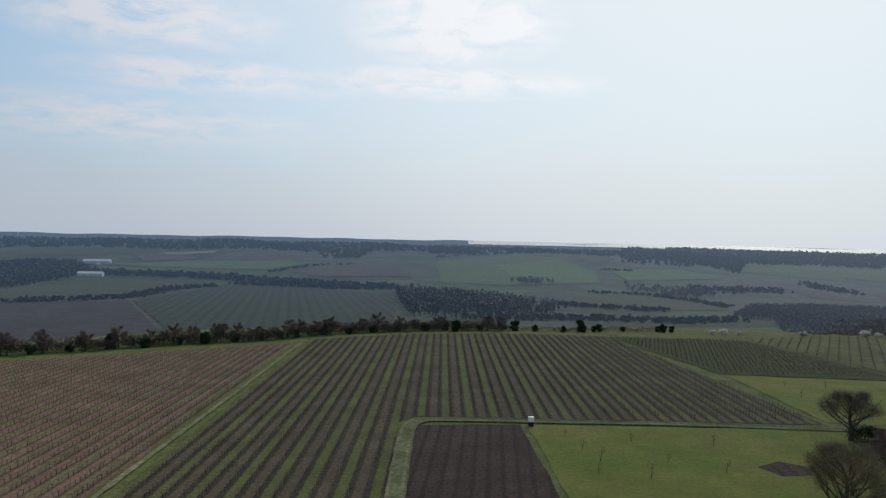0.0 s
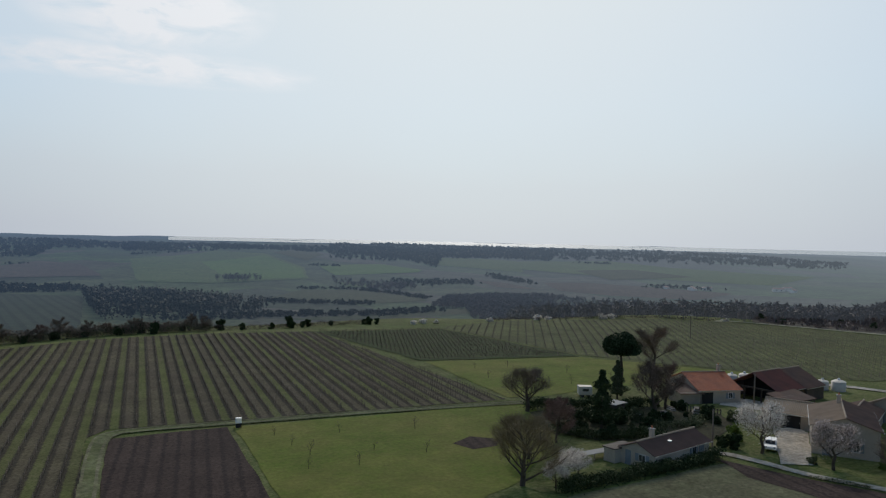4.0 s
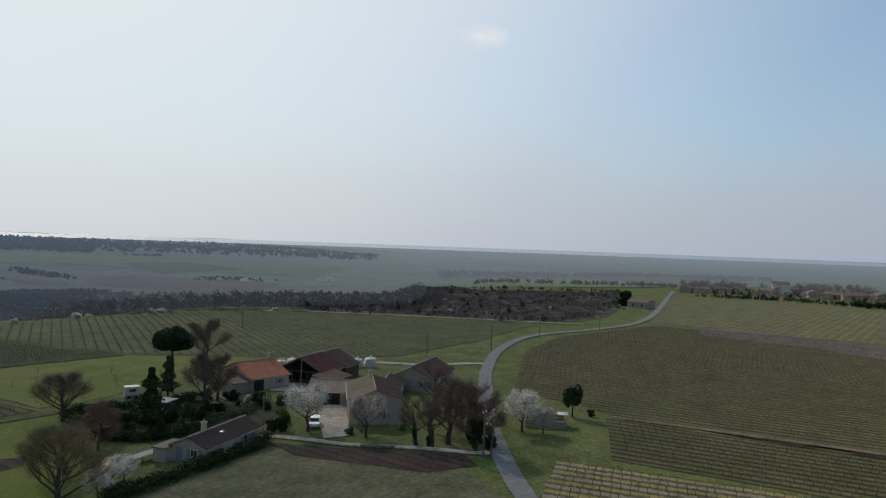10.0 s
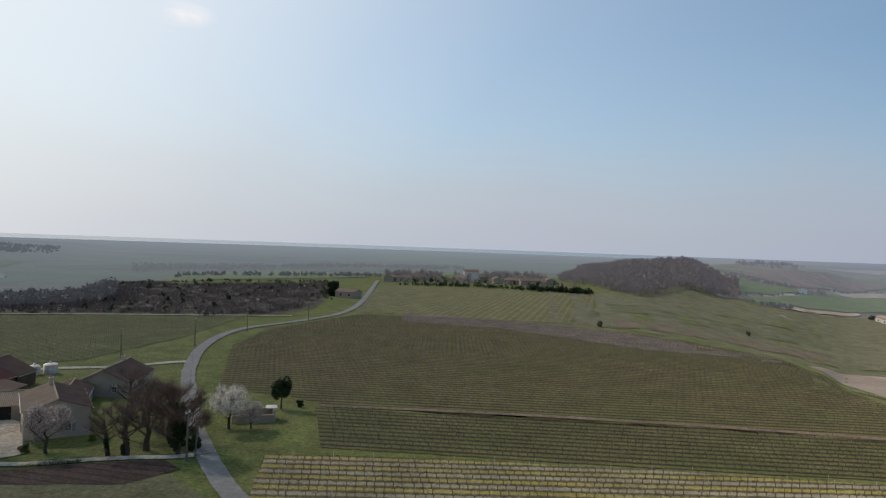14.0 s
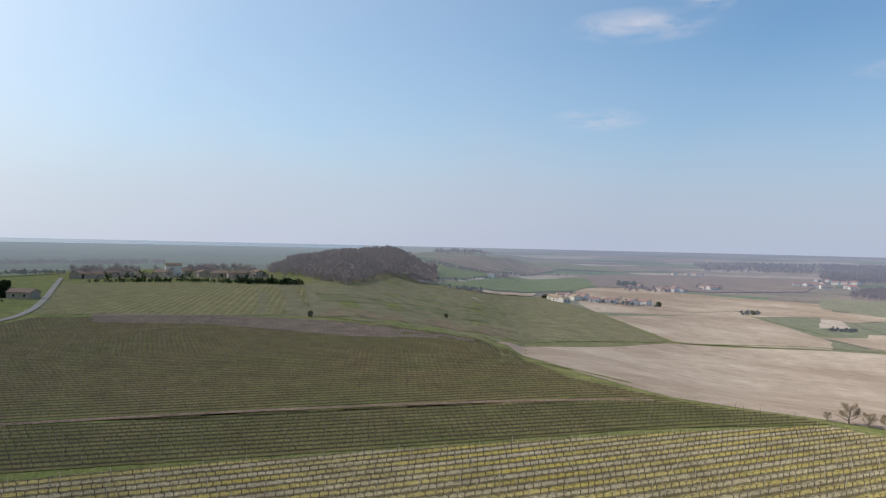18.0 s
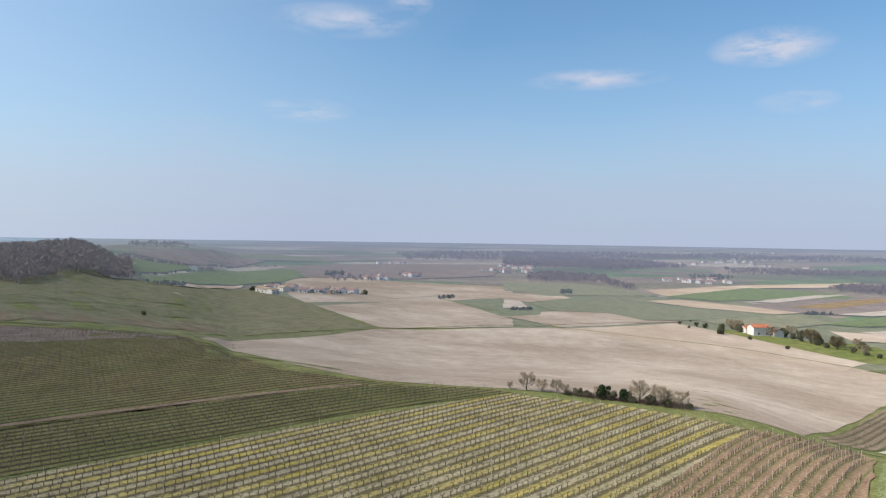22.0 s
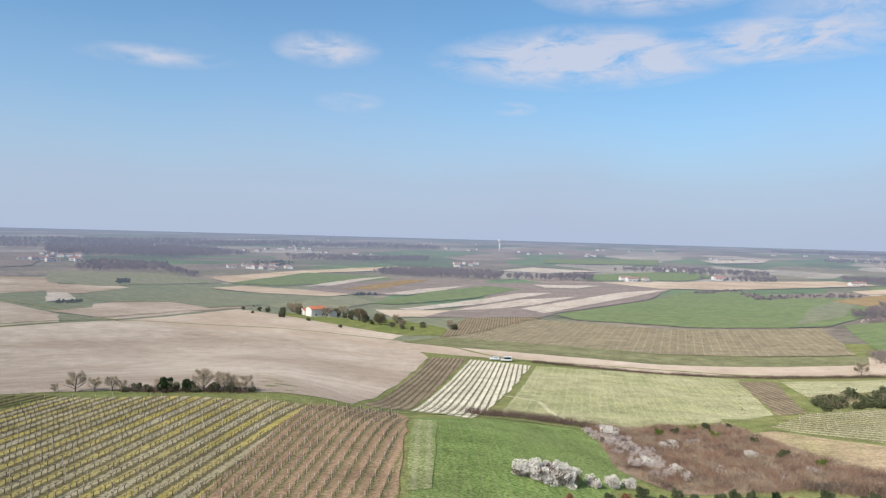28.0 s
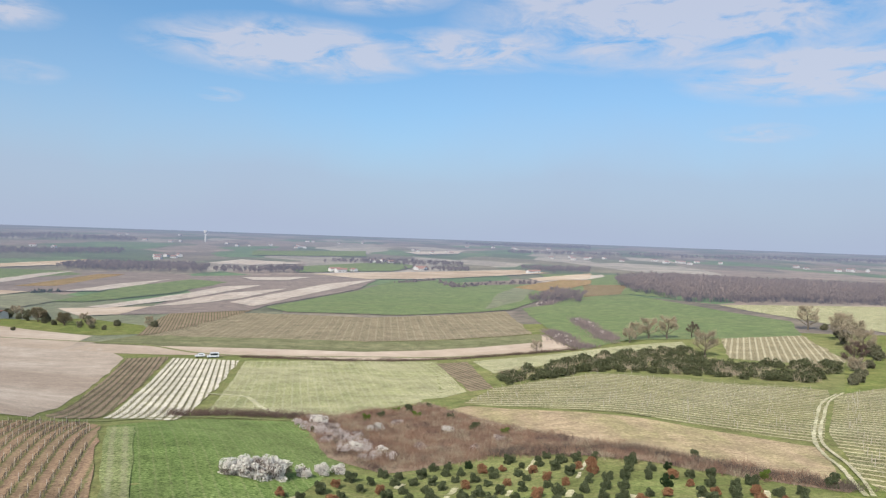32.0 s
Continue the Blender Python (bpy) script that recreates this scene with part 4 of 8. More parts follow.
# ---- kit of parts: plants ----
BARK = plain("grey_brown_bark", (0.075, 0.058, 0.045), (0.11, 0.09, 0.07), 6, 0.95, 0.1)
TWIG = leafy("bare_twigs", (0.095, 0.075, 0.06), (0.165, 0.132, 0.105))
TWIG_RED = leafy("reddish_twigs", (0.105, 0.07, 0.058), (0.175, 0.122, 0.10))
TWIG_GREEN = leafy("budding_twigs", (0.135, 0.11, 0.06), (0.20, 0.165, 0.10))
LEAF_DARK = leafy("dark_evergreen_leaves", (0.018, 0.035, 0.014), (0.04, 0.062, 0.022))
LEAF_PINE = leafy("pine_needles", (0.013, 0.032, 0.013), (0.03, 0.055, 0.022))
LEAF_OLIVE = leafy("grey_green_leaves", (0.06, 0.078, 0.036), (0.12, 0.132, 0.07))
LEAF_GREEN = leafy("fresh_leaves", (0.09, 0.14, 0.025), (0.16, 0.20, 0.04))
LEAF_RUST = leafy("rusty_oak_leaves", (0.21, 0.10, 0.055), (0.30, 0.165, 0.085))
PETAL = leafy("white_blossom", (0.62, 0.57, 0.50), (0.84, 0.80, 0.73))
PETAL_PINK = leafy("pinkish_blossom", (0.46, 0.39, 0.36), (0.64, 0.56, 0.51))
IVY = leafy("ivy_leaves", (0.02, 0.035, 0.012), (0.045, 0.06, 0.02))
TWIG_PALE = leafy("pale_twigs", (0.32, 0.26, 0.18), (0.46, 0.38, 0.27))
BARK_PALE = plain("pale_bark", (0.17, 0.14, 0.11), (0.13, 0.11, 0.085), 6, 0.95, 0.1)
LEAF_GROVE = leafy("holm_oak_leaves", (0.055, 0.064, 0.03), (0.125, 0.13, 0.066))
TWIG_THICKET = leafy("bramble_stems", (0.20, 0.115, 0.08), (0.33, 0.215, 0.155))
VINE = leafy("vine_wood", (0.075, 0.062, 0.048), (0.14, 0.118, 0.09))
WOOD_POST = plain("weathered_post", (0.20, 0.165, 0.13), (0.13, 0.105, 0.085), 8, 0.9)
PALE_POST = plain("pale_post", (0.42, 0.38, 0.32), (0.34, 0.30, 0.25), 8, 0.9)


def tube(path, radii, sides=5):
    path = np.asarray(path, float)
    d = np.gradient(path, axis=0)
    d /= np.linalg.norm(d, axis=1)[:, None] + 1e-9
    ref = np.where(np.abs(d[:, 2:3]) < 0.9, [[0, 0, 1.0]], [[1.0, 0, 0]])
    u = np.cross(d, ref)
    u /= np.linalg.norm(u, axis=1)[:, None]
    w = np.cross(d, u)
    a = np.linspace(0, 2 * np.pi, sides, endpoint=False)
    v = (path[:, None] + np.asarray(radii, float)[:, None, None] * (np.cos(a)[None, :, None] * u[:, None] + np.sin(a)[None, :, None] * w[:, None])).reshape(-1, 3)
    t = []
    for i in range(len(path) - 1):
        for j in range(sides):
            p, q = i * sides + j, i * sides + (j + 1) % sides
            t += [(p, q, q + sides), (p, q + sides, p + sides)]
    e = (len(path) - 1) * sides
    t += [(e, e + j, e + j + 1) for j in range(1, sides - 1)]
    return v, np.array(t)


def joined(pairs):
    vs, ts, b = [], [], 0
    for v, t in pairs:
        vs.append(v), ts.append(np.asarray(t) + b)
        b += len(v)
    return np.concatenate(vs), np.concatenate(ts)


def slivers(points, dirs, length, width, g):
    """Thin twigs: a narrow triangle each."""
    n = len(points)
    side = np.cross(dirs, g.normal(size=(n, 3)))
    side /= np.linalg.norm(side, axis=1)[:, None] + 1e-9
    L = (length * g.uniform(0.5, 1.3, n))[:, None]
    v = np.stack([points - side * width / 2, points + side * width / 2, points + dirs * L + g.normal(size=(n, 3)) * 0.08 * L], 1).reshape(-1, 3)
    return v, np.arange(3 * n).reshape(-1, 3)


def leaves(points, size, g):
    n = len(points)
    a, b = g.normal(size=(n, 3)), g.normal(size=(n, 3))
    a /= np.linalg.norm(a, axis=1)[:, None]
    b -= a * np.sum(a * b, 1)[:, None]
    b /= np.linalg.norm(b, axis=1)[:, None]
    s = (size * g.uniform(0.6, 1.4, n))[:, None]
    v = np.stack([points - a * s - b * s * 0.4, points + a * s - b * s * 0.5, points + b * s * 0.9], 1).reshape(-1, 3)
    return v, np.arange(3 * n).reshape(-1, 3)


def branching(g, height, spread, trunk_r, low=0.28, limbs=6, lift=0.55, twigs=1400, twig_len=0.8, twig_w=0.03, mid=0.6, deep=0.40):
    """Trunk with limbs and boughs, and the twigs they bear."""
    wood, tips = [], []
    lean = g.normal(size=2) * 0.05 * height
    h0 = height * 0.72
    path = [(lean[0] * u ** 2 + g.normal() * 0.02 * height * (u > 0), lean[1] * u ** 2 + g.normal() * 0.02 * height * (u > 0), h0 * u) for u in np.linspace(0, 1, 6)]
    wood.append(tube(path, np.linspace(trunk_r * 1.25, trunk_r * 0.35, 6), 7))
    path = np.array(path)
    tips.append((path[-1], np.array([0, 0, 1.0]), height * 0.26))
    for k in range(limbs):
        u = low + (1 - low) * (k + g.uniform(0.1, 0.9)) / limbs
        p = np.array([np.interp(u, np.linspace(0, 1, 6), path[:, c]) for c in range(3)])
        az = k * 2.4 + g.uniform(-0.5, 0.5)
        d = np.array([math.cos(az), math.sin(az), lift + g.uniform(-0.1, 0.35)])
        d /= np.linalg.norm(d)
        L = spread * (1.12 - 0.58 * u) * g.uniform(0.8, 1.15)
        pts = [p]
        for s in range(4):
            d = d + np.array([g.normal() * 0.15, g.normal() * 0.15, 0.05])
            d /= np.linalg.norm(d)
            pts.append(pts[-1] + d * L / 4)
        r = trunk_r * (0.58 - 0.40 * u)
        wood.append(tube(pts, np.linspace(r, r * 0.22, 5), 5))
        tips.append((pts[-1], d, L * 0.4))
        for s in (1, 2, 3):
            for side in (-1, 1):
                e = d + np.array([-d[1], d[0], 0.0]) * side * g.uniform(0.5, 1.1) + np.array([0, 0, g.uniform(0, 0.5)])
                e /= np.linalg.norm(e)
                q = pts[s] + (pts[s + 1] - pts[s]) * g.random()
                l2 = L * g.uniform(0.3, 0.55)
                half = q + e * l2 * 0.5 + g.normal(size=3) * 0.06 * l2
                end = q + e * l2 + np.array([0, 0, 0.1 * l2])
                wood.append(tube([q, half, end], [r * 0.42, r * 0.28, r * 0.1], 3))
                tips.append((half, e, l2 * 0.6))
                tips.append((end, e, l2 * 0.5))
    k = g.integers(0, len(tips), twigs)
    base = np.array([tips[i][0] for i in k]) + g.normal(size=(twigs, 3)) * np.array([tips[i][2] for i in k])[:, None] * 0.33
    heart, room = np.array([0, 0, height * mid]), np.array([spread * 0.82, spread * 0.82, height * deep])
    q = (base - heart) / room
    far = np.linalg.norm(q, axis=1)
    base = np.where((far > 1)[:, None], heart + q / far[:, None] * room * g.uniform(0.75, 1.0, (twigs, 1)), base)
    dirs = np.array([tips[i][1] for i in k]) + g.normal(size=(twigs, 3)) * 0.8 + [0, 0, 0.25]
    dirs /= np.linalg.norm(dirs, axis=1)[:, None]
    tw = slivers(base, dirs, twig_len, twig_w, g)
    ends = base + dirs * twig_len * 0.7
    return joined(wood), tw, ends


def clumps(g, n, rx, ry, rz, blobs=18, blob_r=0.32, flat=1.0):
    """Points of foliage, gathered in uneven clumps inside an egg-shaped crown."""
    c = g.normal(size=(blobs, 3))
    c *= (g.uniform(0.35, 0.95, blobs) / np.linalg.norm(c, axis=1))[:, None]
    c *= [rx, ry, rz]
    k = g.integers(0, blobs, n)
    o = g.normal(size=(n, 3))
    o *= (g.uniform(0.5, 1.0, n) ** 0.5 / np.linalg.norm(o, axis=1))[:, None]
    rad = g.uniform(0.7, 1.3, blobs)[k] * blob_r
    return c[k] + o * rad[:, None] * np.array([rx, ry, rz * flat])


TREE_KITS = {}


def tree_kit(kind, seed, **p):
    g = np.random.default_rng(seed)
    meshes = []
    if kind in ("bare", "red", "budding", "blossom", "pink", "pale"):
        wood, tw, ends = branching(g, **p)
        meshes.append(("trunk", fast_mesh("trunk", *wood, BARK_PALE if kind == "pale" else BARK)))
        meshes.append(("crown", fast_mesh("crown", *tw, {"red": TWIG_RED, "budding": TWIG_GREEN, "pale": TWIG_PALE}.get(kind, TWIG))))
        if kind in ("blossom", "pink"):
            pts = ends[g.integers(0, len(ends), 8000)] + g.normal(size=(8000, 3)) * 0.3
            meshes.append(("blossom", fast_mesh("blossom", *leaves(pts, 0.075, g), PETAL if kind == "blossom" else PETAL_PINK)))
    return meshes


def plant(name, meshes, x, y, label, category="tree", group="", scale=1.0, turn=0.0, tall=1.0):
    t = thing(name, x, y, label, category, group)
    t.matrix_world = pose(x, y, float(ground_z(x, y)) - 0.05, 0, 0, turn) @ Matrix.Diagonal((scale, scale, scale * tall, 1))
    for nm, me in meshes:
        part(nm, me, None, t)
    return t


def shrub_mesh(name, seed, n, rx, ry, rz, size, mat, blobs=14):
    g = np.random.default_rng(seed)
    pts = clumps(g, n, rx, ry, rz, blobs, 0.38)
    pts[:, 2] += rz * 0.85
    pts[:, 2] = np.maximum(pts[:, 2], 0.03)
    return fast_mesh(name, *leaves(pts, size, g), mat)


# ---- kit of parts: buildings ----
def box_bm(x0, x1, y0, y1, z0, z1, bevel=0.0):
    bm = bmesh.new()
    v = [bm.verts.new((x, y, z)) for z in (z0, z1) for x, y in ((x0, y0), (x1, y0), (x1, y1), (x0, y1))]
    for q in ((3, 2, 1, 0), (4, 5, 6, 7), (0, 1, 5, 4), (1, 2, 6, 5), (2, 3, 7, 6), (3, 0, 4, 7)):
        bm.faces.new([v[i] for i in q])
    if bevel:
        bmesh.ops.bevel(bm, geom=bm.edges[:], offset=bevel, segments=1, affect="EDGES")
    return bm


def prism_bm(outline, axis_from, axis_to):
    """An outline in y and z, pushed along x."""
    bm = bmesh.new()
    a = [bm.verts.new((axis_from, y, z)) for y, z in outline]
    b = [bm.verts.new((axis_to, y, z)) for y, z in outline]
    bm.faces.new(a[::-1])
    bm.faces.new(b)
    n = len(outline)
    for i in range(n):
        bm.faces.new((a[i], a[(i + 1) % n], b[(i + 1) % n], b[i]))
    bmesh.ops.recalc_face_normals(bm, faces=bm.faces[:])
    return bm


def tile_slope(x0, x1, y0, z0, y1, z1, thick=0.12, wave=0.28, depth=0.05, g=None):
    """A tiled roof slope from its eave (y0, z0) to its ridge (y1, z1), with the round tiles' channels and uneven courses."""
    n = max(4, int((x1 - x0) / wave) * 4)
    m = 7
    xs = np.linspace(x0, x1, n + 1)
    bm = bmesh.new()
    rows = []
    slope = math.hypot(y1 - y0, z1 - z0)
    ny, nz = -(z1 - z0) / slope, (y1 - y0) / slope
    if nz < 0:
        ny, nz = -ny, -nz
    for j in range(m + 1):
        u = j / m
        sag = -0.05 * math.sin(math.pi * u)
        row = []
        for i, x in enumerate(xs):
            w = depth * math.sin(i * math.pi / 2) + sag + 0.02 * noise.noise((x * 0.6, u * 5 + y0, z0))
            row.append(bm.verts.new((x, y0 + (y1 - y0) * u + ny * w, z0 + (z1 - z0) * u + nz * w)))
        rows.append(row)
    for j in range(m):
        for i in range(n):
            bm.faces.new((rows[j][i], rows[j][i + 1], rows[j + 1][i + 1], rows[j + 1][i]))
    under = [bm.verts.new((x, y - ny * thick, z - nz * thick)) for x, y, z in ((x0, y0, z0), (x1, y0, z0), (x1, y1, z1), (x0, y1, z1))]
    bm.faces.new(under)
    bm.faces.new(rows[0] + [under[1], under[0]])
    bm.faces.new([r[0] for r in rows] + [under[3], under[0]])
    bm.faces.new([r[-1] for r in rows] + [under[2], under[1]])
    bmesh.ops.recalc_face_normals(bm, faces=bm.faces[:])
    return bm


PLASTER = plain("limewashed_stone_wall", (0.50, 0.435, 0.35), (0.40, 0.345, 0.28), 2.0, 0.9)
STONE = plain("grey_rubble_wall", (0.40, 0.345, 0.28), (0.31, 0.27, 0.22), 2.5, 0.95, relief=0.4)
WHITEWALL = plain("white_render", (0.74, 0.72, 0.68), (0.66, 0.63, 0.58), 2.0, 0.85)
TILE_ORANGE = plain("orange_roof_tiles", (0.52, 0.19, 0.095), (0.36, 0.135, 0.08), 2.5, 0.85, relief=0.4)
TILE_BROWN = plain("weathered_brown_tiles", (0.24, 0.155, 0.115), (0.165, 0.115, 0.09), 2.0, 0.9, relief=0.4)
# pale tiles, also laid on slopes to show sunlight by colour
TILE_PALE = plain("pale_and_sunlit_tiles", (0.42, 0.32, 0.23), (0.31, 0.24, 0.17), 2.0, 0.9, relief=0.4)
TILE_RED = plain("dark_red_tiles", (0.25, 0.11, 0.085), (0.17, 0.09, 0.075), 2.0, 0.9, relief=0.4)
# near black painted as the shade inside openings; also colours a plinth
DARK_INSIDE = plain("inside_shade_black", (0.03, 0.028, 0.026), (0.02, 0.02, 0.02), 2.0, 0.9)
SHUTTER = plain("grey_blue_shutters", (0.22, 0.25, 0.27), (0.18, 0.20, 0.22), 4, 0.6)
FRAME_WHITE = plain("white_joinery", (0.70, 0.69, 0.66), (0.62, 0.60, 0.57), 4, 0.5)
STEEL = plain("galvanised_steel", (0.55, 0.56, 0.57), (0.46, 0.47, 0.48), 2, 0.35, 0.5, 0.85)
PANEL_WHITE = plain("white_sheet_metal", (0.78, 0.78, 0.77), (0.70, 0.70, 0.69), 2, 0.4, 0.5)
CONCRETE = plain("pale_concrete", (0.42, 0.40, 0.37), (0.34, 0.33, 0.30), 2, 0.9)
PLANK = plain("tarred_planks", (0.07, 0.055, 0.045), (0.10, 0.08, 0.062), 4, 0.85)
GLASS, _n, _l, _b = surface("window_glass", 0.08, 0.5)
_b.inputs["Base Color"].default_value = (0.03, 0.035, 0.04, 1)
RUBBER = plain("black_rubber", (0.02, 0.02, 0.02), (0.03, 0.03, 0.03), 5, 0.8)
CARPAINT = plain("white_car_paint", (0.72, 0.73, 0.74), (0.68, 0.69, 0.70), 1, 0.25, 0.6)


def window_part(parent, x, y, z, w, h, shutters=True, axis="y"):
    """A window set in a wall: frame, pane, sill and shutters. It lies across y, or across x."""
    def put(bm, nm, mat, par, label=""):
        if axis == "x":
            bmesh.ops.rotate(bm, verts=bm.verts[:], cent=(0, 0, 0), matrix=Matrix.Rotation(radians(90), 3, "Z"))
        bmesh.ops.translate(bm, verts=bm.verts[:], vec=(x, y, z))
        return part(nm, bm, mat, par, label)
    d = 0.05
    win = put(box_bm(-w / 2, w / 2, -d, d, 0, h), "window", FRAME_WHITE, parent)
    put(box_bm(-w / 2 + 0.08, -0.03, -d - 0.01, d + 0.01, 0.08, h - 0.08), "pane", GLASS, win)
    put(box_bm(0.03, w / 2 - 0.08, -d - 0.01, d + 0.01, 0.08, h - 0.08), "pane", GLASS, win)
    put(box_bm(-w / 2 - 0.1, w / 2 + 0.1, -d - 0.08, d + 0.08, -0.1, 0.0), "sill", CONCRETE, win)
    if shutters:
        for s in (-1, 1):
            c = s * (w / 2 + w / 4 + 0.02)
            put(box_bm(c - w / 4, c + w / 4, -d - 0.03, d + 0.03, 0, h, 0.01), "shutter", SHUTTER, win)


def house(name, cx, cy, turn, L, W, eaves, ridge, wall_mat, tiles, label, category="house", ridge_at=0.0, overhang=0.35, openings=(), chimney=None, open_front=False, tiles_sunny=None):
    """A gabled building. Its ridge runs along its own x; openings are (side, place, sill height, width, height, kind)."""
    t = thing(name, cx, cy, label, category, turn=turn)
    e0, e1 = eaves if isinstance(eaves, tuple) else (eaves, eaves)
    k = 0.25
    part("wall", box_bm(-L / 2, L / 2, -W / 2, -W / 2 + k, -0.3, e0), wall_mat, t)
    part("wall", box_bm(-L / 2, L / 2, W / 2 - k, W / 2, -0.3, e1), wall_mat, t)
    out = [(-W / 2 + k, -0.3), (W / 2 - k, -0.3), (W / 2 - k, e1 - 0.05), (ridge_at, ridge - 0.1), (-W / 2 + k, e0 - 0.05)]
    if not open_front:
        part("wall", prism_bm(out, -L / 2, -L / 2 + k), wall_mat, t)
    else:
        # added inner wall, near black to give the open barn its inside shade
        part("wall", prism_bm(out, -L / 2 + 5.0, -L / 2 + 5.0 + k), DARK_INSIDE, t, "inner wall coloured near black for the barn's shaded inside")
        part("beam", box_bm(-L / 2, -L / 2 + 0.25, -W / 2, W / 2, e0 - 0.3, e0 - 0.02), PLANK, t)
        for s in (-0.17, 0.17):
            part("pillar", box_bm(-L / 2 + 0.02, -L / 2 + 0.24, W * s - 0.12, W * s + 0.12, -0.3, e0 - 0.3), PLANK, t)
    part("wall", prism_bm(out, L / 2 - k, L / 2), wall_mat, t)
    s0, s1 = (ridge - e0) / (ridge_at + W / 2), (ridge - e1) / (W / 2 - ridge_at)
    o = overhang
    part("roof", tile_slope(-L / 2 - o, L / 2 + o, -W / 2 - o, e0 + 0.08 - s0 * o, ridge_at, ridge + 0.08), tiles, t)
    # this slope can take paler tiles, sunlight put into their colour
    part("roof", tile_slope(-L / 2 - o, L / 2 + o, W / 2 + o, e1 + 0.08 - s1 * o, ridge_at, ridge + 0.08), tiles_sunny or tiles, t)
    cap = bmesh.new()
    n = int(L / 0.45)
    for i in range(n + 1):
        x = -L / 2 - o + (L + 2 * o) * i / (n + 1)
        v, f = tube([(x, ridge_at, ridge + 0.1), (x + (L + 2 * o) / (n + 1) * 1.05, ridge_at, ridge + 0.12)], [0.13, 0.15], 6)
        vs = [cap.verts.new(p) for p in v]
        for q in f:
            cap.faces.new([vs[i2] for i2 in q])
    part("ridge_tiles", cap, TILE_PALE, t)
    for y, z, s in ((-W / 2 - o, e0 - s0 * o, 1), (W / 2 + o, e1 - s1 * o, -1)):
        part("gutter", box_bm(-L / 2 - o, L / 2 + o, y - 0.06, y + 0.06, z - 0.06, z + 0.02), STEEL, t)
    for side, at, sill, w, h, kind in openings:
        if side in ("front", "back"):
            y = -W / 2 - 0.01 if side == "front" else W / 2 + 0.01
            if kind == "window":
                window_part(t, at, y, sill, w, h)
            else:
                # an opening is a near-black slab that stands for shade within
                d = part("door", box_bm(at - w / 2, at + w / 2, y - 0.05, y + 0.05, 0, h, 0.01), SHUTTER if kind == "door" else DARK_INSIDE, t)
                part("handle", box_bm(at + w / 2 - 0.15, at + w / 2 - 0.1, y - 0.1, y - 0.05, h * 0.48, h * 0.52), STEEL, d)
        else:
            x = -L / 2 - 0.01 if side == "left" else L / 2 + 0.01
            if kind == "window":
                window_part(t, x, at, sill, w, h, axis="x")
            else:
                # here too an opening is a slab painted as dark as its inside
                d = part("door", box_bm(x - 0.05, x + 0.05, at - w / 2, at + w / 2, 0, h, 0.01), SHUTTER if kind == "door" else DARK_INSIDE, t)
                part("handle", box_bm(x - 0.1, x - 0.05, at + w / 2 - 0.15, at + w / 2 - 0.1, h * 0.48, h * 0.52), STEEL, d)
    for c in (chimney or ()):
        x, y, top = c
        ch = part("chimney", box_bm(x - 0.28, x + 0.28, y - 0.28, y + 0.28, ridge - 1.2, top, 0.02), PLASTER, t)
        part("chimney_cap", box_bm(x - 0.36, x + 0.36, y - 0.36, y + 0.36, top, top + 0.1, 0.02), CONCRETE, ch)
        part("flue", fast_mesh("flue", *tube([(x, y, top + 0.1), (x, y, top + 0.45)], [0.12, 0.1], 8), TILE_ORANGE), None, ch)
    return t


def utility_pole(x, y, h, arms=True, lean=0.0):
    t = thing("utility_pole", x, y, "grey wooden utility pole standing beside the lane", "utility pole", "power line poles")
    part("post", fast_mesh("post", *tube([(0, 0, -0.3), (lean * 0.5, 0, h / 2), (lean, 0, h)], [0.15, 0.125, 0.1], 8), WOOD_POST), None, t)
    if arms:
        part("crossarm", box_bm(lean - 0.6, lean + 0.6, -0.05, 0.05, h - 0.55, h - 0.43), STEEL, t)
        for s in (-0.5, 0, 0.5):
            part("insulator", fast_mesh("insulator", *tube([(lean + s, 0, h - 0.43), (lean + s, 0, h - 0.2)], [0.05, 0.035], 6), FRAME_WHITE), None, t)
    return t

# ---- the farm ----
TILE_DARK = plain("dark_brown_tiles", (0.17, 0.11, 0.09), (0.125, 0.085, 0.07), 2.0, 0.9, relief=0.4)
TANK = plain("dull_white_tank", (0.46, 0.44, 0.40), (0.38, 0.36, 0.33), 2, 0.75, 0.3)
# left slope tiled paler because sunlit, right slope darker because shaded
house("farmhouse", 98.5, 76.2, 41, 14, 8.6, 4.2, 5.6, PLASTER, TILE_BROWN, "limewashed stone farmhouse with a weathered tile roof",
      openings=(("left", -1.4, 0.9, 0.9, 1.3, "window"), ("left", 2.4, 0.0, 1.0, 2.1, "door"), ("left", 0.4, 2.9, 0.7, 0.9, "window"), ("front", -4.0, 1.0, 0.9, 1.2, "window"), ("front", 0.5, 1.0, 0.9, 1.2, "window")),
      chimney=((4.5, 0.4, 6.7),), tiles_sunny=TILE_PALE)
house("garage_wing", 101.6, 88.4, -58, 7.2, 7.0, (2.5, 2.9), 3.9, STONE, TILE_PALE, "low stone wing with a dark open garage",
      category="outbuilding", openings=(("front", 0.6, 0.0, 3.0, 2.2, "opening"),))
house("barn", 113.2, 104.4, 12, 9, 10.4, 2.8, 5.5, PLANK, TILE_RED, "large open-fronted barn with a dark red roof", category="barn", open_front=True)
house("cart_shed", 121.0, 105.9, 12, 6.4, 10.8, 2.7, 5.4, PLANK, TILE_BROWN, "weathered cart shed built against the barn", category="shed")
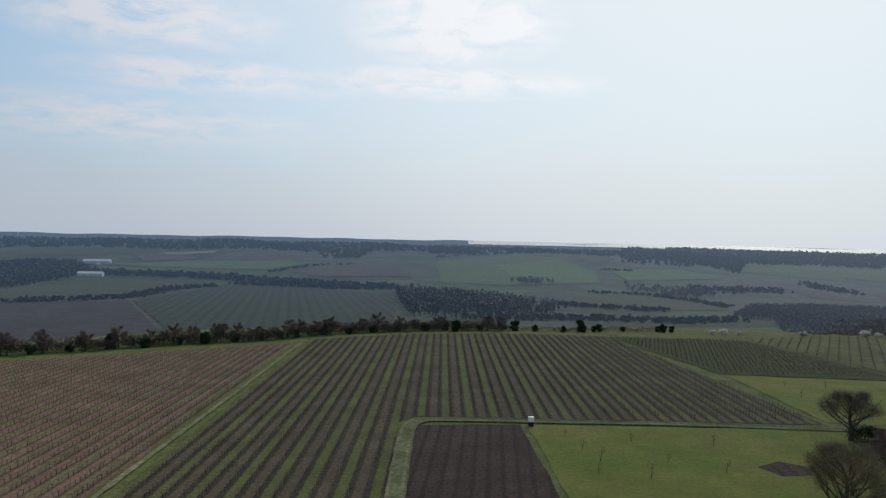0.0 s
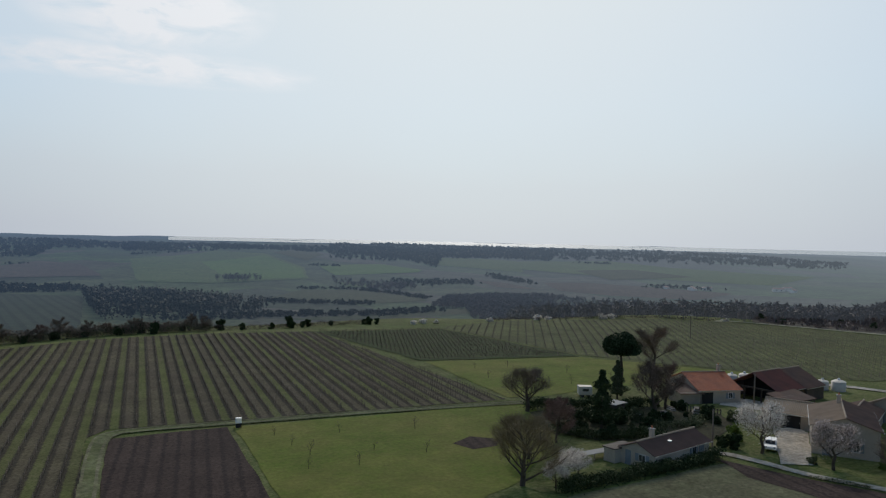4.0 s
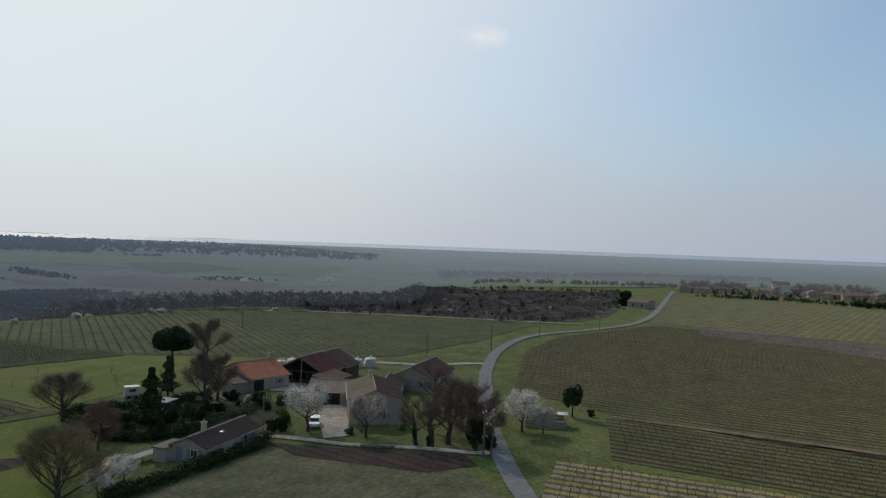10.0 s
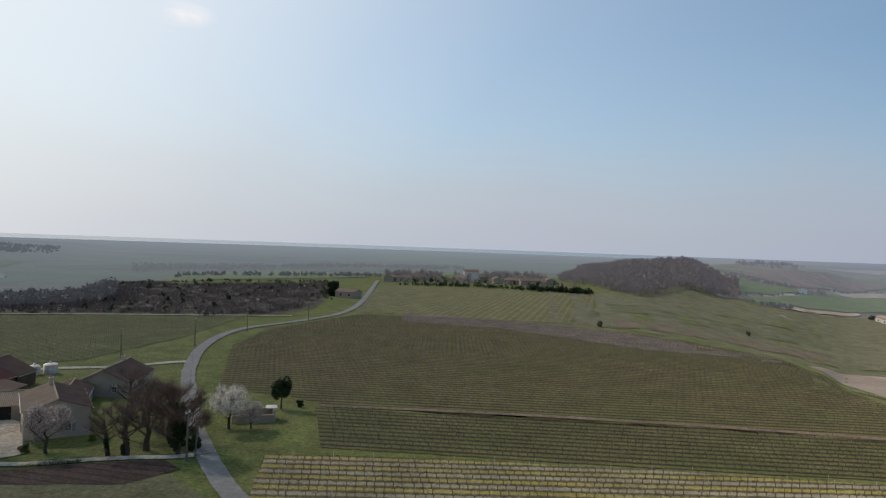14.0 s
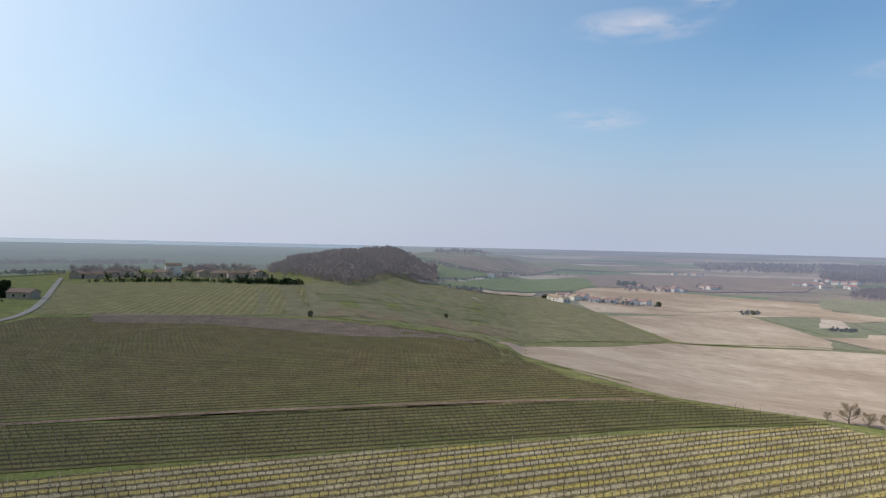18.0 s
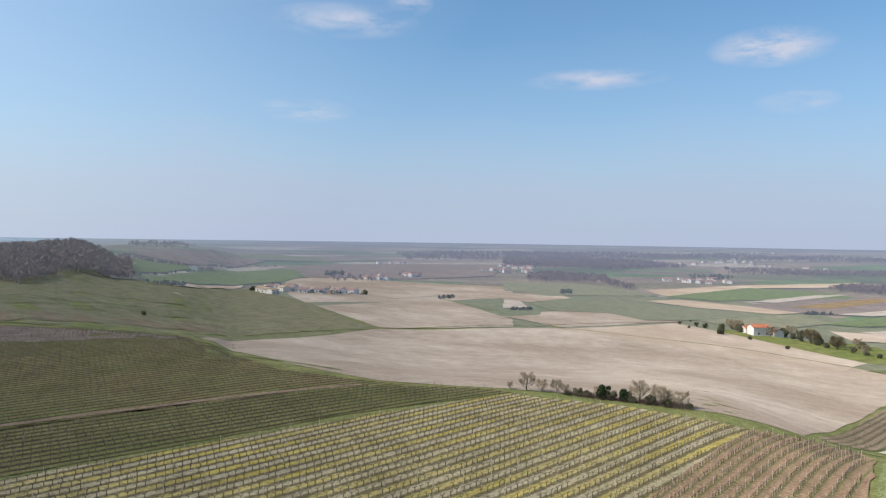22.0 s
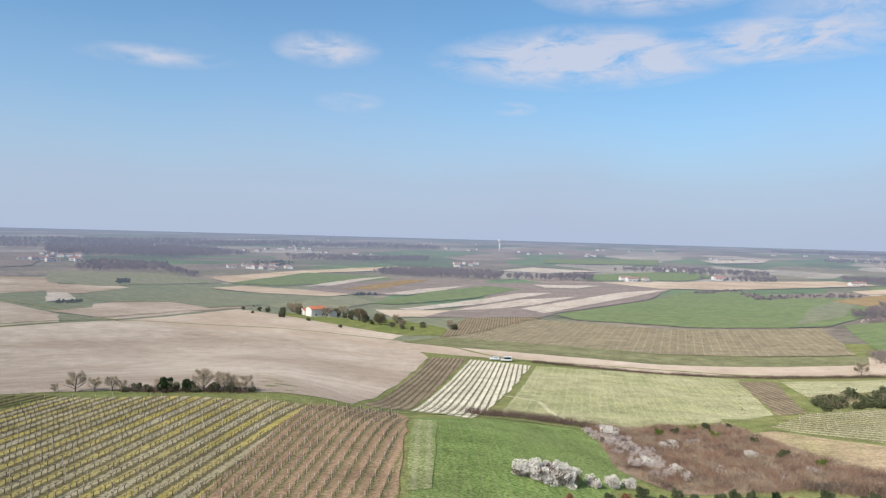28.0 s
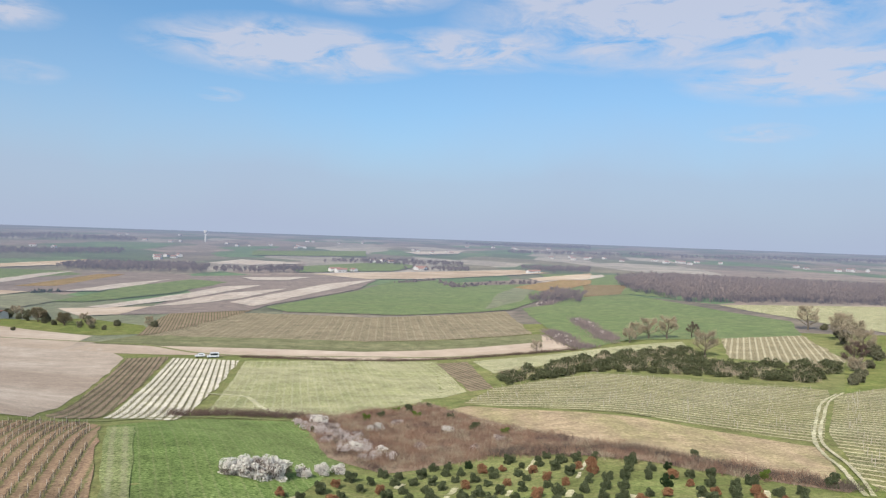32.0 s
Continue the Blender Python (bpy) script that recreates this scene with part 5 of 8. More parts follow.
red_house = house("red_roofed_house", 102.6, 110.0, -12, 8.6, 12, 2.6, 4.8, PLASTER, TILE_ORANGE, "low house with a bright orange tiled roof",
      openings=(("front", 2.2, 0.9, 0.9, 1.1, "window"), ("front", -2.5, 0.0, 2.2, 2.1, "opening"), ("left", 2.0, 0.9, 0.9, 1.1, "window")), chimney=((3.6, 0.6, 6.0),))
# sunlit left slope again painted paler than the shaded right one
house("stone_cottage", 125.0, 83.6, 14, 13.5, 9.0, 2.9, 5.0, STONE, TILE_BROWN, "stone cottage with a mossy brown roof behind bare trees",
      openings=(("left", -2.0, 0.9, 0.9, 1.2, "window"), ("left", 2.0, 0.0, 0.9, 2.0, "door"), ("front", 0.0, 0.9, 0.9, 1.2, "window")), chimney=((3.5, 0.3, 5.9),), tiles_sunny=TILE_PALE)
house("stone_annex", 112.5, 84.0, 29.5, 9, 6, 2.3, 3.4, STONE, TILE_BROWN, "low stone annex behind the farmhouse", category="outbuilding")
bungalow = house("bungalow", 67.8, 79.4, 14.7, 12.6, 5.4, 2.3, 3.4, PLASTER, TILE_DARK, "long low bungalow with a dark brown tiled roof beside a hedge",
      openings=(("front", 2.6, 0.9, 0.9, 1.1, "window"), ("front", 4.4, 0.0, 1.1, 2.0, "door"), ("left", -0.8, 0.9, 1.1, 1.0, "window"), ("left", 1.5, 0.0, 0.9, 2.0, "door")), chimney=((-2.6, 0.5, 4.5),))
part("skylight", box_bm(-1.2, -0.6, -1.4, -0.9, 2.95, 3.06), PANEL_WHITE, bungalow, "pale roof window")
part("flat_extension", box_bm(-7.6, -3.6, 2.7, 4.6, -0.3, 1.9), PLASTER, bungalow)
part("extension_roof", box_bm(-7.8, -3.4, 2.5, 4.8, 1.9, 2.04, 0.03), PLANK, bungalow)

part("lean_to", box_bm(-8.0, -3.6, -6.0, -1.5, -0.3, 2.1), STONE, red_house)
part("lean_to_roof", tile_slope(-8.3, -3.4, -6.4, 2.0, -1.2, 3.0), TILE_BROWN, red_house)
low_shed = thing("lean_to_shed", 111.2, 96.6, "low open shed with a rusty corrugated roof beside the barn", "shed", turn=10)
part("roof_sheet", tile_slope(-4.5, 4.5, -2.2, 1.9, 2.2, 2.9, 0.06, 0.22, 0.03), TILE_BROWN, low_shed)
for sx in (-4.2, 0.0, 4.2):
    part("post", box_bm(sx - 0.08, sx + 0.08, -2.0, -1.84, -0.1, 1.9), WOOD_POST, low_shed)
part("wall", box_bm(-4.4, 4.4, 2.0, 2.2, -0.1, 2.8), PLANK, low_shed)
terrace = thing("terrace_roof", 57.9, 82.9, "pale flat corrugated terrace roof on thin posts", "canopy", turn=8)
part("roof_sheet", box_bm(-3.3, 3.3, -0.8, 0.8, 0.9, 0.97), CONCRETE, terrace)
for sx in (-3.2, 0.0, 3.2):
    for sy in (-0.7, 0.7):
        part("post", box_bm(sx - 0.05, sx + 0.05, sy - 0.05, sy + 0.05, -0.1, 0.9), WOOD_POST, terrace)

caravan = thing("caravan", 79.8, 116.9, "small white box trailer parked on the grass", "trailer", turn=-23)
part("body", box_bm(-1.3, 1.3, -0.9, 0.9, 0.45, 2.1, 0.06), TANK, caravan)
part("window", box_bm(-0.6, 0.6, -0.94, -0.88, 1.2, 1.7), GLASS, caravan)
for sx in (-0.6, 0.6):
    for sy in (-0.9, 0.9):
        part("wheel", fast_mesh("wheel", *tube([(sx, sy - 0.1, 0.33), (sx, sy + 0.1, 0.33)], [0.33, 0.33], 12), RUBBER), None, caravan)


def vehicle(name, x, y, turn, label, van=False):
    t = thing(name, x, y, label, "car", turn=turn)
    t.location.z += 0.1
    L, W, H = (4.6, 1.9, 1.95) if van else (3.9, 1.7, 1.45)
    roof0, roof1 = (-L / 2 + 0.1, L / 2 - 1.2) if van else (-L / 2 + 0.5, L / 2 - 1.4)
    side = [(-L / 2, 0.35), (L / 2, 0.35), (L / 2, 0.75), (L / 2 - 0.9, 0.95), (roof1, H), (roof0, H), (-L / 2, 1.0)]
    bm = bmesh.new()
    a = [bm.verts.new((px, -W / 2, pz)) for px, pz in side]
    b = [bm.verts.new((px, W / 2, pz)) for px, pz in side]
    bm.faces.new(a[::-1]), bm.faces.new(b)
    for i in range(len(side)):
        bm.faces.new((a[i], a[(i + 1) % len(side)], b[(i + 1) % len(side)], b[i]))
    bmesh.ops.recalc_face_normals(bm, faces=bm.faces[:])
    bmesh.ops.bevel(bm, geom=bm.edges[:], offset=0.08, segments=2, affect="EDGES")
    part("body", bm, CARPAINT, t)
    sh = bmesh.new()
    p = [(L / 2 - 0.92, 1.0), (roof1 + 0.06, H - 0.08), (roof1 + 0.1, H - 0.06), (L / 2 - 0.86, 1.0)]
    q = [[sh.verts.new((px, s * (W / 2 - 0.18), pz)) for px, pz in p] for s in (-1, 1)]
    for i in range(4):
        sh.faces.new((q[0][i], q[0][(i + 1) % 4], q[1][(i + 1) % 4], q[1][i]))
    part("windscreen", sh, GLASS, t)
    for s in (-1, 1):
        part("side_window", box_bm(roof0 + 0.25, roof1 - 0.1, s * W / 2 - 0.012, s * W / 2 + 0.012, 1.02, H - 0.15), GLASS, t)
        part("headlight", box_bm(L / 2 - 0.03, L / 2 + 0.02, s * 0.6 - 0.15, s * 0.6 + 0.15, 0.6, 0.74), GLASS, t)
        for px in (-L / 2 + 0.75, L / 2 - 0.8):
            w = part("wheel", fast_mesh("wheel", *tube([(px, s * (W / 2 - 0.1), 0.32), (px, s * (W / 2 + 0.02), 0.32)], [0.32, 0.32], 14), RUBBER), None, t)
            part("rim", fast_mesh("rim", *tube([(px, s * (W / 2 + 0.02), 0.32), (px, s * (W / 2 + 0.035), 0.32)], [0.2, 0.17], 10), STEEL), None, w)
    return t


vehicle("car", 86.0, 78.2, 222, "white hatchback parked on the gravel drive")
vehicle("van", 77.0, -287.0, 20, "white van parked at the end of the vine rows", True)
vehicle("car", 82.5, -288.5, 20, "pale estate car parked beside the van")

# wine tanks behind the barn
for x, y, r, h in ((113.6, 120.4, 1.1, 3.2), (115.8, 119.4, 1.1, 3.4), (118.2, 118.2, 1.2, 3.7), (120.6, 117.0, 1.2, 3.9), (132.6, 107.6, 1.2, 3.6), (134.9, 105.6, 1.4, 3.8)):
    h -= 1.4
    tank = thing("wine_tank", x, y, "upright steel wine tank with a domed lid behind the barn", "tank", "wine tanks")
    part("body", fast_mesh("body", *tube([(0, 0, 0), (0, 0, h - 0.5)], [r, r], 20), TANK), None, tank)
    lid = part("lid", fast_mesh("lid", *tube([(0, 0, h - 0.5), (0, 0, h - 0.25), (0, 0, h - 0.08)], [r * 1.02, r * 0.75, r * 0.2], 20), TANK), None, tank)
    part("hatch", fast_mesh("hatch", *tube([(0, 0, h - 0.1), (0, 0, h + 0.2)], [0.22, 0.22], 10), STEEL), None, lid)

# garden shed, junk and low walls
shed = thing("garden_shed", 77.0, 103.6, "small plank garden shed with a pale flat roof", "shed", turn=20)
part("body", box_bm(-1.5, 1.5, -1.1, 1.1, -0.1, 1.9), PLANK, shed)
part("roof", box_bm(-1.8, 1.8, -1.4, 1.4, 1.9, 2.02), CONCRETE, shed)
part("door", box_bm(-0.4, 0.4, -1.14, -1.1, 0, 1.75), WOOD_POST, shed)
for x, y, a, l, w, h in ((80.5, 101.5, 30, 2.4, 1.0, 0.5), (84.5, 100.0, 10, 2.0, 1.2, 0.9), (91.0, 99.0, 50, 2.6, 1.4, 1.2), (88.5, 103.0, 80, 3.2, 1.0, 0.7)):
    j = thing("scrap_pile", x, y, "pile of pale boards and old sheets on the ground", "pile", turn=a)
    for i in range(5):
        part("board", box_bm(-l / 2 + i * 0.08, l / 2 - i * 0.15, -w / 2 + i * 0.06, w / 2 - i * 0.1, h * i / 5, h * (i + 0.8) / 5, 0.02), CONCRETE if i % 2 else WOOD_POST, j)
fence = thing("fence", 92.6, 98.6, "pale paling fence round the vegetable yard", "fence", turn=-40)
for i in range(12):
    part("slat", box_bm(i * 0.5 - 3, i * 0.5 - 2.78, -0.02, 0.02, 0, 1.1), WOOD_POST, fence)
part("rail", box_bm(-3, 2.8, 0.02, 0.07, 0.75, 0.85), WOOD_POST, fence)
ruin = thing("ruined_outhouse", 111.0, 49.5, "roofless stone outhouse with crumbling low walls", "ruin", turn=-64)
part("wall", box_bm(-3.4, 3.4, -1.7, -1.4, -0.2, 1.3, 0.05), STONE, ruin)
part("wall", box_bm(-3.4, 3.4, 1.4, 1.7, -0.2, 1.8, 0.05), STONE, ruin)
part("wall", box_bm(-3.4, -3.1, -1.4, 1.4, -0.2, 1.6, 0.05), STONE, ruin)
part("wall", box_bm(3.1, 3.4, -1.4, 1.4, -0.2, 1.9, 0.05), STONE, ruin)
part("roof_sheet", box_bm(2.0, 3.8, -0.4, 1.9, 2.0, 2.08), STEEL, ruin)

# yard, drive and plots round the farm
field("drive", [(81.4, 72.2), (85.2, 70.2), (99.0, 82.6), (100.5, 86.0), (96.0, 86.6)], GRAVEL, "pale gravel drive up to the farmhouse", 2, category="drive")
ribbon("drive", [(70.5, 84.5), (76.8, 79.6), (79.8, 72.4), (81.2, 67.3), (86.6, 58.0), (89.6, 50.5), (92.5, 47.0)], 1.7, GRAVEL, "narrow pale drive along the farm's front", 3, category="drive")
field("yard", [(100.0, 103.0), (105.0, 96.0), (108.6, 90.6), (112.0, 97.5), (108.0, 108.0), (105.0, 106.0)], GRAVEL, "pale gravel farmyard before the barn", 1, category="yard")
ribbon("track", [(134, 112), (140, 108), (146, 98), (155.6, 90.0), (158.5, 86.2)], 2.6, GRAVEL, "pale gravel track behind the farm", 2, category="track")
# dark sheet under the garden paints the shadows between its plants
field("garden", [(60, 98), (63, 109), (70, 110), (79, 108), (90, 104), (95, 98), (91, 90), (82, 85), (74, 86), (64, 90)], GARDEN, "overgrown garden soil darkened for the shade between its shrubs", 1, category="garden")
FALLOW = land("weedy_fallow", ((0.13, 0.135, 0.065), (0.165, 0.155, 0.085), (0.12, 0.10, 0.062)), 0.05, 1.8, stretch=(1, 3, 1), turn=0.6)
field("field", [(73.6, 75.0), (78.2, 66.8), (82, 55.5), (82.5, 47.5), (74, 36), (40, 20), (30, 40), (46.6, 71.2), (61.9, 73.2)], FALLOW, "weedy fallow plot before the farm", 0)
field("field", [(74.4, 77.6), (79.0, 67.3), (85.2, 57.4), (87.6, 51.0), (85.0, 47.6), (78.0, 51.0), (72.6, 69.4)], PLOUGHED, "strip of freshly dug dark soil along the drive", 1)
field("field", [(42.6, 95.6), (46.6, 98.2), (50.4, 95.4), (48.2, 92.4), (44.2, 92.0)], PLOUGHED, "dark burnt patch in the lawn", 1, category="bare patch")
LAWN_DRY = land("dry_patched_lawn", ((0.14, 0.185, 0.026), (0.205, 0.20, 0.045), (0.22, 0.19, 0.06)), 0.05, 1.4, patches=(0.45, 0.62), specks=1.0, grain=0.25)
field("lawn", [(14, 115), (64, 115.5), (66, 112), (58, 92), (44, 78), (30, 70), (16, 62)], LAWN_DRY, "mown lawn with dry yellowed patches", 0, category="lawn")

field("lawn", [(65, 120.5), (64, 161.5), (105.5, 157), (140, 116.5), (128, 119.5), (106, 124), (86, 122), (72, 119.5)], LAWN_DRY, "mown lawn behind the farm with young trees", 0, category="lawn")
# pale electricity cabinet at the corner of the ploughed plot
cab = thing("electric_cabinet", 14.6, 114.2, "white metal cabinet on a dark shrubby base", "cabinet")
part("body", box_bm(-0.45, 0.45, -0.3, 0.3, 0.75, 1.55, 0.03), PANEL_WHITE, cab)
part("plinth", box_bm(-0.4, 0.4, -0.28, 0.28, -0.1, 0.75), DARK_INSIDE, cab)

for x, y, h, arms, lean in ((76.8, 80.1, 6.2, False, 0.0), (104.9, 99.4, 6.2, False, 0.15), (88.3, 48.6, 7.0, True, 0.0), (90.0, 48.4, 4.2, False, 0.9), (156.2, 103.7, 6.5, False, 0.0),
                            (180.8, 98.2, 8.0, True, 0.0), (215.0, 99.0, 7.5, True, 0.0), (253.1, 92.7, 7.5, True, 0.1), (160.5, 178.0, 8.0, True, 0.0)):
    utility_pole(x, y, h, arms, lean)
wires = thing("power_line", 134.5, 73.4, "thin black overhead wires slung between poles", "wire")
for a, b in (((88.3, 48.6, 6.9), (180.8, 98.2, 7.9)), ((180.8, 98.2, 7.8), (215, 99, 7.3)), ((215, 99, 7.3), (253.1, 92.7, 7.3))):
    pts = [Vector(a).lerp(Vector(b), u) - Vector((134.5, 73.4, 0.9 * math.sin(math.pi * u))) for u in np.linspace(0, 1, 9)]
    part("cable", fast_mesh("cable", *tube(pts, [0.018] * 9, 3), RUBBER), None, wires)

# trees of the farm
K_BARE = [tree_kit("bare", 11 + i, height=8, spread=4.0, trunk_r=0.24, limbs=8, lift=0.5, twigs=5200, twig_len=1.0) for i in range(3)]
K_BALL = [tree_kit("bare", 21, height=7.4, spread=5.6, trunk_r=0.34, low=0.25, limbs=14, lift=0.5, twigs=9000, twig_len=1.0, twig_w=0.025, mid=0.62, deep=0.40)]
K_BUD = [tree_kit("budding", 31 + i, height=8.6, spread=5.6, trunk_r=0.30, low=0.06, limbs=15, lift=0.45, twigs=9000, twig_len=1.1, twig_w=0.025, mid=0.52, deep=0.48) for i in range(2)]
K_RED = [tree_kit("red", 41 + i, height=8, spread=4.2, trunk_r=0.22, low=0.2, limbs=10, lift=0.5, twigs=6500, twig_len=1.0) for i in range(2)]
K_BLOOM = [tree_kit("blossom", 51 + i, height=6.6, spread=3.7, trunk_r=0.2, low=0.25, limbs=11, lift=0.45, twigs=2600, twig_len=0.7) for i in range(2)]
K_PALE = [tree_kit("pale", 65 + i, height=7.6, spread=3.6, trunk_r=0.2, low=0.14, limbs=15, lift=0.3, twigs=3600, twig_len=1.0, twig_w=0.04) for i in range(3)]
K_OLD = [tree_kit("red", 141 + i, height=8, spread=4.0, trunk_r=0.34, low=0.25, limbs=10, lift=0.5, twigs=1700, twig_len=0.9) for i in range(3)]
K_PINK = [tree_kit("pink", 61, height=6.6, spread=3.4, trunk_r=0.2, low=0.25, limbs=10, lift=0.5, twigs=3400, twig_len=0.8)]


def stone_pine(x, y, h):
    g = np.random.default_rng(71)
    t = thing("stone_pine", x, y, "tall dark umbrella-shaped stone pine among garden trees", "tree")
    wood = [tube([(0, 0, -0.1), (0.2, 0.1, h * 0.4), (0.0, 0.3, h * 0.68)], [0.34, 0.26, 0.2], 8)]
    for k in range(9):
        a = k * 0.7 + g.uniform(-0.2, 0.2)
        r = g.uniform(1.4, 2.7)
        wood.append(tube([(0, 0.3, h * g.uniform(0.58, 0.68)), (math.cos(a) * r * 0.6, math.sin(a) * r * 0.6, h * 0.74), (math.cos(a) * r, math.sin(a) * r, h * 0.84)], [0.12, 0.08, 0.04], 5))
    part("trunk", fast_mesh("trunk", *joined(wood), BARK), None, t)
    n = 21000
    p = clumps(g, n, 3.5, 3.5, 2.6, 90, 0.30, 1.0)
    p[:, 2] = np.where(p[:, 2] < -1.2, -1.2 + (p[:, 2] + 1.2) * 0.3, p[:, 2]) + h * 0.79
    part("crown", fast_mesh("crown", *leaves(p, 0.18, g), LEAF_PINE), None, t)


def conifer(x, y, h, r, seed, label, mat=LEAF_DARK, name="conifer"):
    g = np.random.default_rng(seed)
    t = thing(name, x, y, label, "tree")
    part("trunk", fast_mesh("trunk", *tube([(0, 0, -0.1), (0, 0, h * 0.9)], [0.2, 0.04], 7), BARK), None, t)
    n = 5200
    u = g.uniform(0.08, 1.0, n) ** 0.8
    lay = np.sin(u * 26 + g.uniform(0, 0.8, n)) * 0.30 + 0.75
    a = g.uniform(0, 2 * np.pi, n)
    rad = r * (1.02 - u) ** 0.7 * lay * (0.70 + 0.4 * np.sin(a * 3 + u * 9) * np.sin(u * 17 + a * 5)) * g.uniform(0.35, 1.0, n) ** 0.5
    p = np.c_[np.cos(a) * rad, np.sin(a) * rad, u * h]
    part("crown", fast_mesh("crown", *leaves(p, 0.16, g), mat), None, t)


stone_pine(87.3, 115.6, 12.2)
conifer(68.3, 95.2, 9.6, 4.2, 72, "dark narrow conifer in the overgrown garden")
conifer(84.6, 113.1, 7.4, 3.0, 73, "blue-green conifer below the stone pine", LEAF_OLIVE)
ever = thing("evergreen_tree", 120.0, 48.4, "rounded dark evergreen standing on grass", "tree")
part("trunk", fast_mesh("trunk", *tube([(0, 0, -0.1), (0.1, 0, 2.2)], [0.2, 0.12], 7), BARK), None, ever)
g_ev = np.random.default_rng(74)
part("crown", fast_mesh("crown", *leaves(clumps(g_ev, 5200, 1.75, 1.75, 2.1, 26, 0.34) + [0, 0, 3.6], 0.14, g_ev), LEAF_DARK), None, ever)
plant("bare_tree", K_BALL[0], 63.0, 109.6, "round-headed bare tree on the lawn's edge", scale=1.0, turn=20)
plant("bare_tree", K_BARE[0], 105.5, 128.0, "tall bare tree behind the house", scale=1.5, turn=50)
plant("bare_tree", K_BARE[1], 81.0, 98.2, "bare dark tree in the garden", scale=1.25)
plant("bare_tree", K_RED[0], 88.0, 103.5, "bare reddish tree beside the orange roof", scale=1.05, turn=80)
plant("bare_tree", K_BUD[0], 43.6, 76.6, "wide many-stemmed tree in first bud", scale=1.0)
plant("bare_tree", K_BUD[1], 49.5, 85.5, "many-stemmed tree in first bud beside the lawn", scale=0.72, turn=120)
plant("bare_tree", K_RED[1], 57.6, 91.4, "bushy bare tree with reddish twigs", scale=0.8, turn=10)
plant("bare_tree", K_RED[0], 60.2, 95.2, "bushy bare tree with reddish twigs", scale=0.72, turn=150)
plant("blossom_tree", K_BLOOM[0], 83.2, 77.0, "fruit tree covered in white blossom by the drive", scale=1.12)
plant("blossom_tree", K_PINK[0], 86.4, 68.0, "fruit tree with sparse pale blossom on grass", scale=1.0, turn=40)
plant("blossom_tree", K_BLOOM[1], 105.0, 50.8, "fruit tree covered in white blossom by the lane", scale=1.0, turn=90)
plant("blossom_tree", K_PINK[0], 106.3, 47.8, "small fruit tree with sparse blossom", scale=0.62, turn=200)
plant("blossom_tree", K_BLOOM[1], 47.0, 74.4, "low white blossoming bush at the hedge end", scale=0.5, turn=10)
plant("blossom_tree", K_BLOOM[1], 52.2, 77.4, "low white blossoming bush at the hedge end", scale=0.5, turn=140)
plant("blossom_tree", K_BLOOM[0], 49.6, 76.0, "low white blossoming bush at the hedge end", scale=0.6, turn=70)
for i, (x, y, s, kit) in enumerate(((87.9, 59.8, 0.86, K_OLD[2]), (88.4, 57.4, 0.95, K_OLD[0]), (91.3, 56.3, 1.12, K_OLD[1]), (101, 59.8, 1.0, K_OLD[1]), (95.5, 62.5, 0.9, K_OLD[2]), (97.5, 56.5, 1.15, K_OLD[0]), (107.5, 69.0, 1.1, K_OLD[0]), (103.5, 64.5, 1.0, K_OLD[1]))):
    plant("bare_tree", kit, x, y, "old bare tree in the farm's front garden", scale=s, turn=i * 53)
ivy_tree = plant("ivy_tree", K_RED[1], 91.0, 51.4, "leafless tree thickly overgrown with dark ivy", scale=1.2, turn=15)
g_ivy = np.random.default_rng(81)
ivy_p = clumps(g_ivy, 3800, 1.1, 1.1, 2.7, 20, 0.35)
ivy_p[:, 2] += 2.9
part("ivy", fast_mesh("ivy", *leaves(ivy_p, 0.14, g_ivy), IVY), None, ivy_tree)
for x, y, s in ((88.2, 57.6, 0.55), (104.2, 127.6, 0.5), (87.6, 59.9, 0.4)):
    e = thing("ivy", x, y, "dark ivy climbing a bare trunk", "ivy")
    p = clumps(np.random.default_rng(int(x * 10)), 1200, 0.9, 0.9, 3.4, 12, 0.35)
    p[:, 2] += 3.0
    part("leaves", fast_mesh("leaves", *leaves(p * s, 0.13, g_ivy), IVY), None, e)


def hedge(name, points, height, width, mat, label, density=34, size=0.13, seed=5):
    """A clipped or wild hedge along a line, of many small leaves."""
    g = np.random.default_rng(seed)
    p = smooth_line(points, 1.0)
    seg = np.hypot(*np.diff(p, axis=0).T)
    n = int(seg.sum() * density * height)
    k = g.integers(0, len(p) - 1, n)
    u = g.random(n)[:, None]
    xy = p[k] * (1 - u) + p[k + 1] * u + g.normal(size=(n, 2)) * width * 0.28
    swell = 0.72 + 0.3 * np.sin(k * 0.9) * np.sin(k * 0.37 + 1) + g.uniform(0, 0.25, n)
    z = ground_z(xy[:, 0], xy[:, 1]) + height * swell * g.random(n) ** 0.6
    me = fast_mesh(name, *leaves(np.c_[xy, z], size, g), mat)
    ob = new(name, me)
    return tagged(ob, label, "hedge")


hedge("hedge", [(46.6, 72.4), (54, 73.6), (62, 74.4), (68, 75.3), (74.4, 76.4)], 1.7, 1.8, LEAF_DARK, "dense dark evergreen hedge before the bungalow", 330, 0.11, 5)
hedge("hedge", [(63.4, 110.2), (66, 110.8), (72.2, 110.4), (77, 108)], 1.8, 2.0, LEAF_DARK, "dark evergreen hedge at the garden's edge", 260, 0.12, 6)
hedge("hedge", [(60.5, 96.8), (62.2, 93.6), (65.0, 91.0), (70.0, 89.5), (74, 88)], 1.6, 2.4, LEAF_DARK, "dark overgrown hedge of the garden", 280, 0.12, 7)
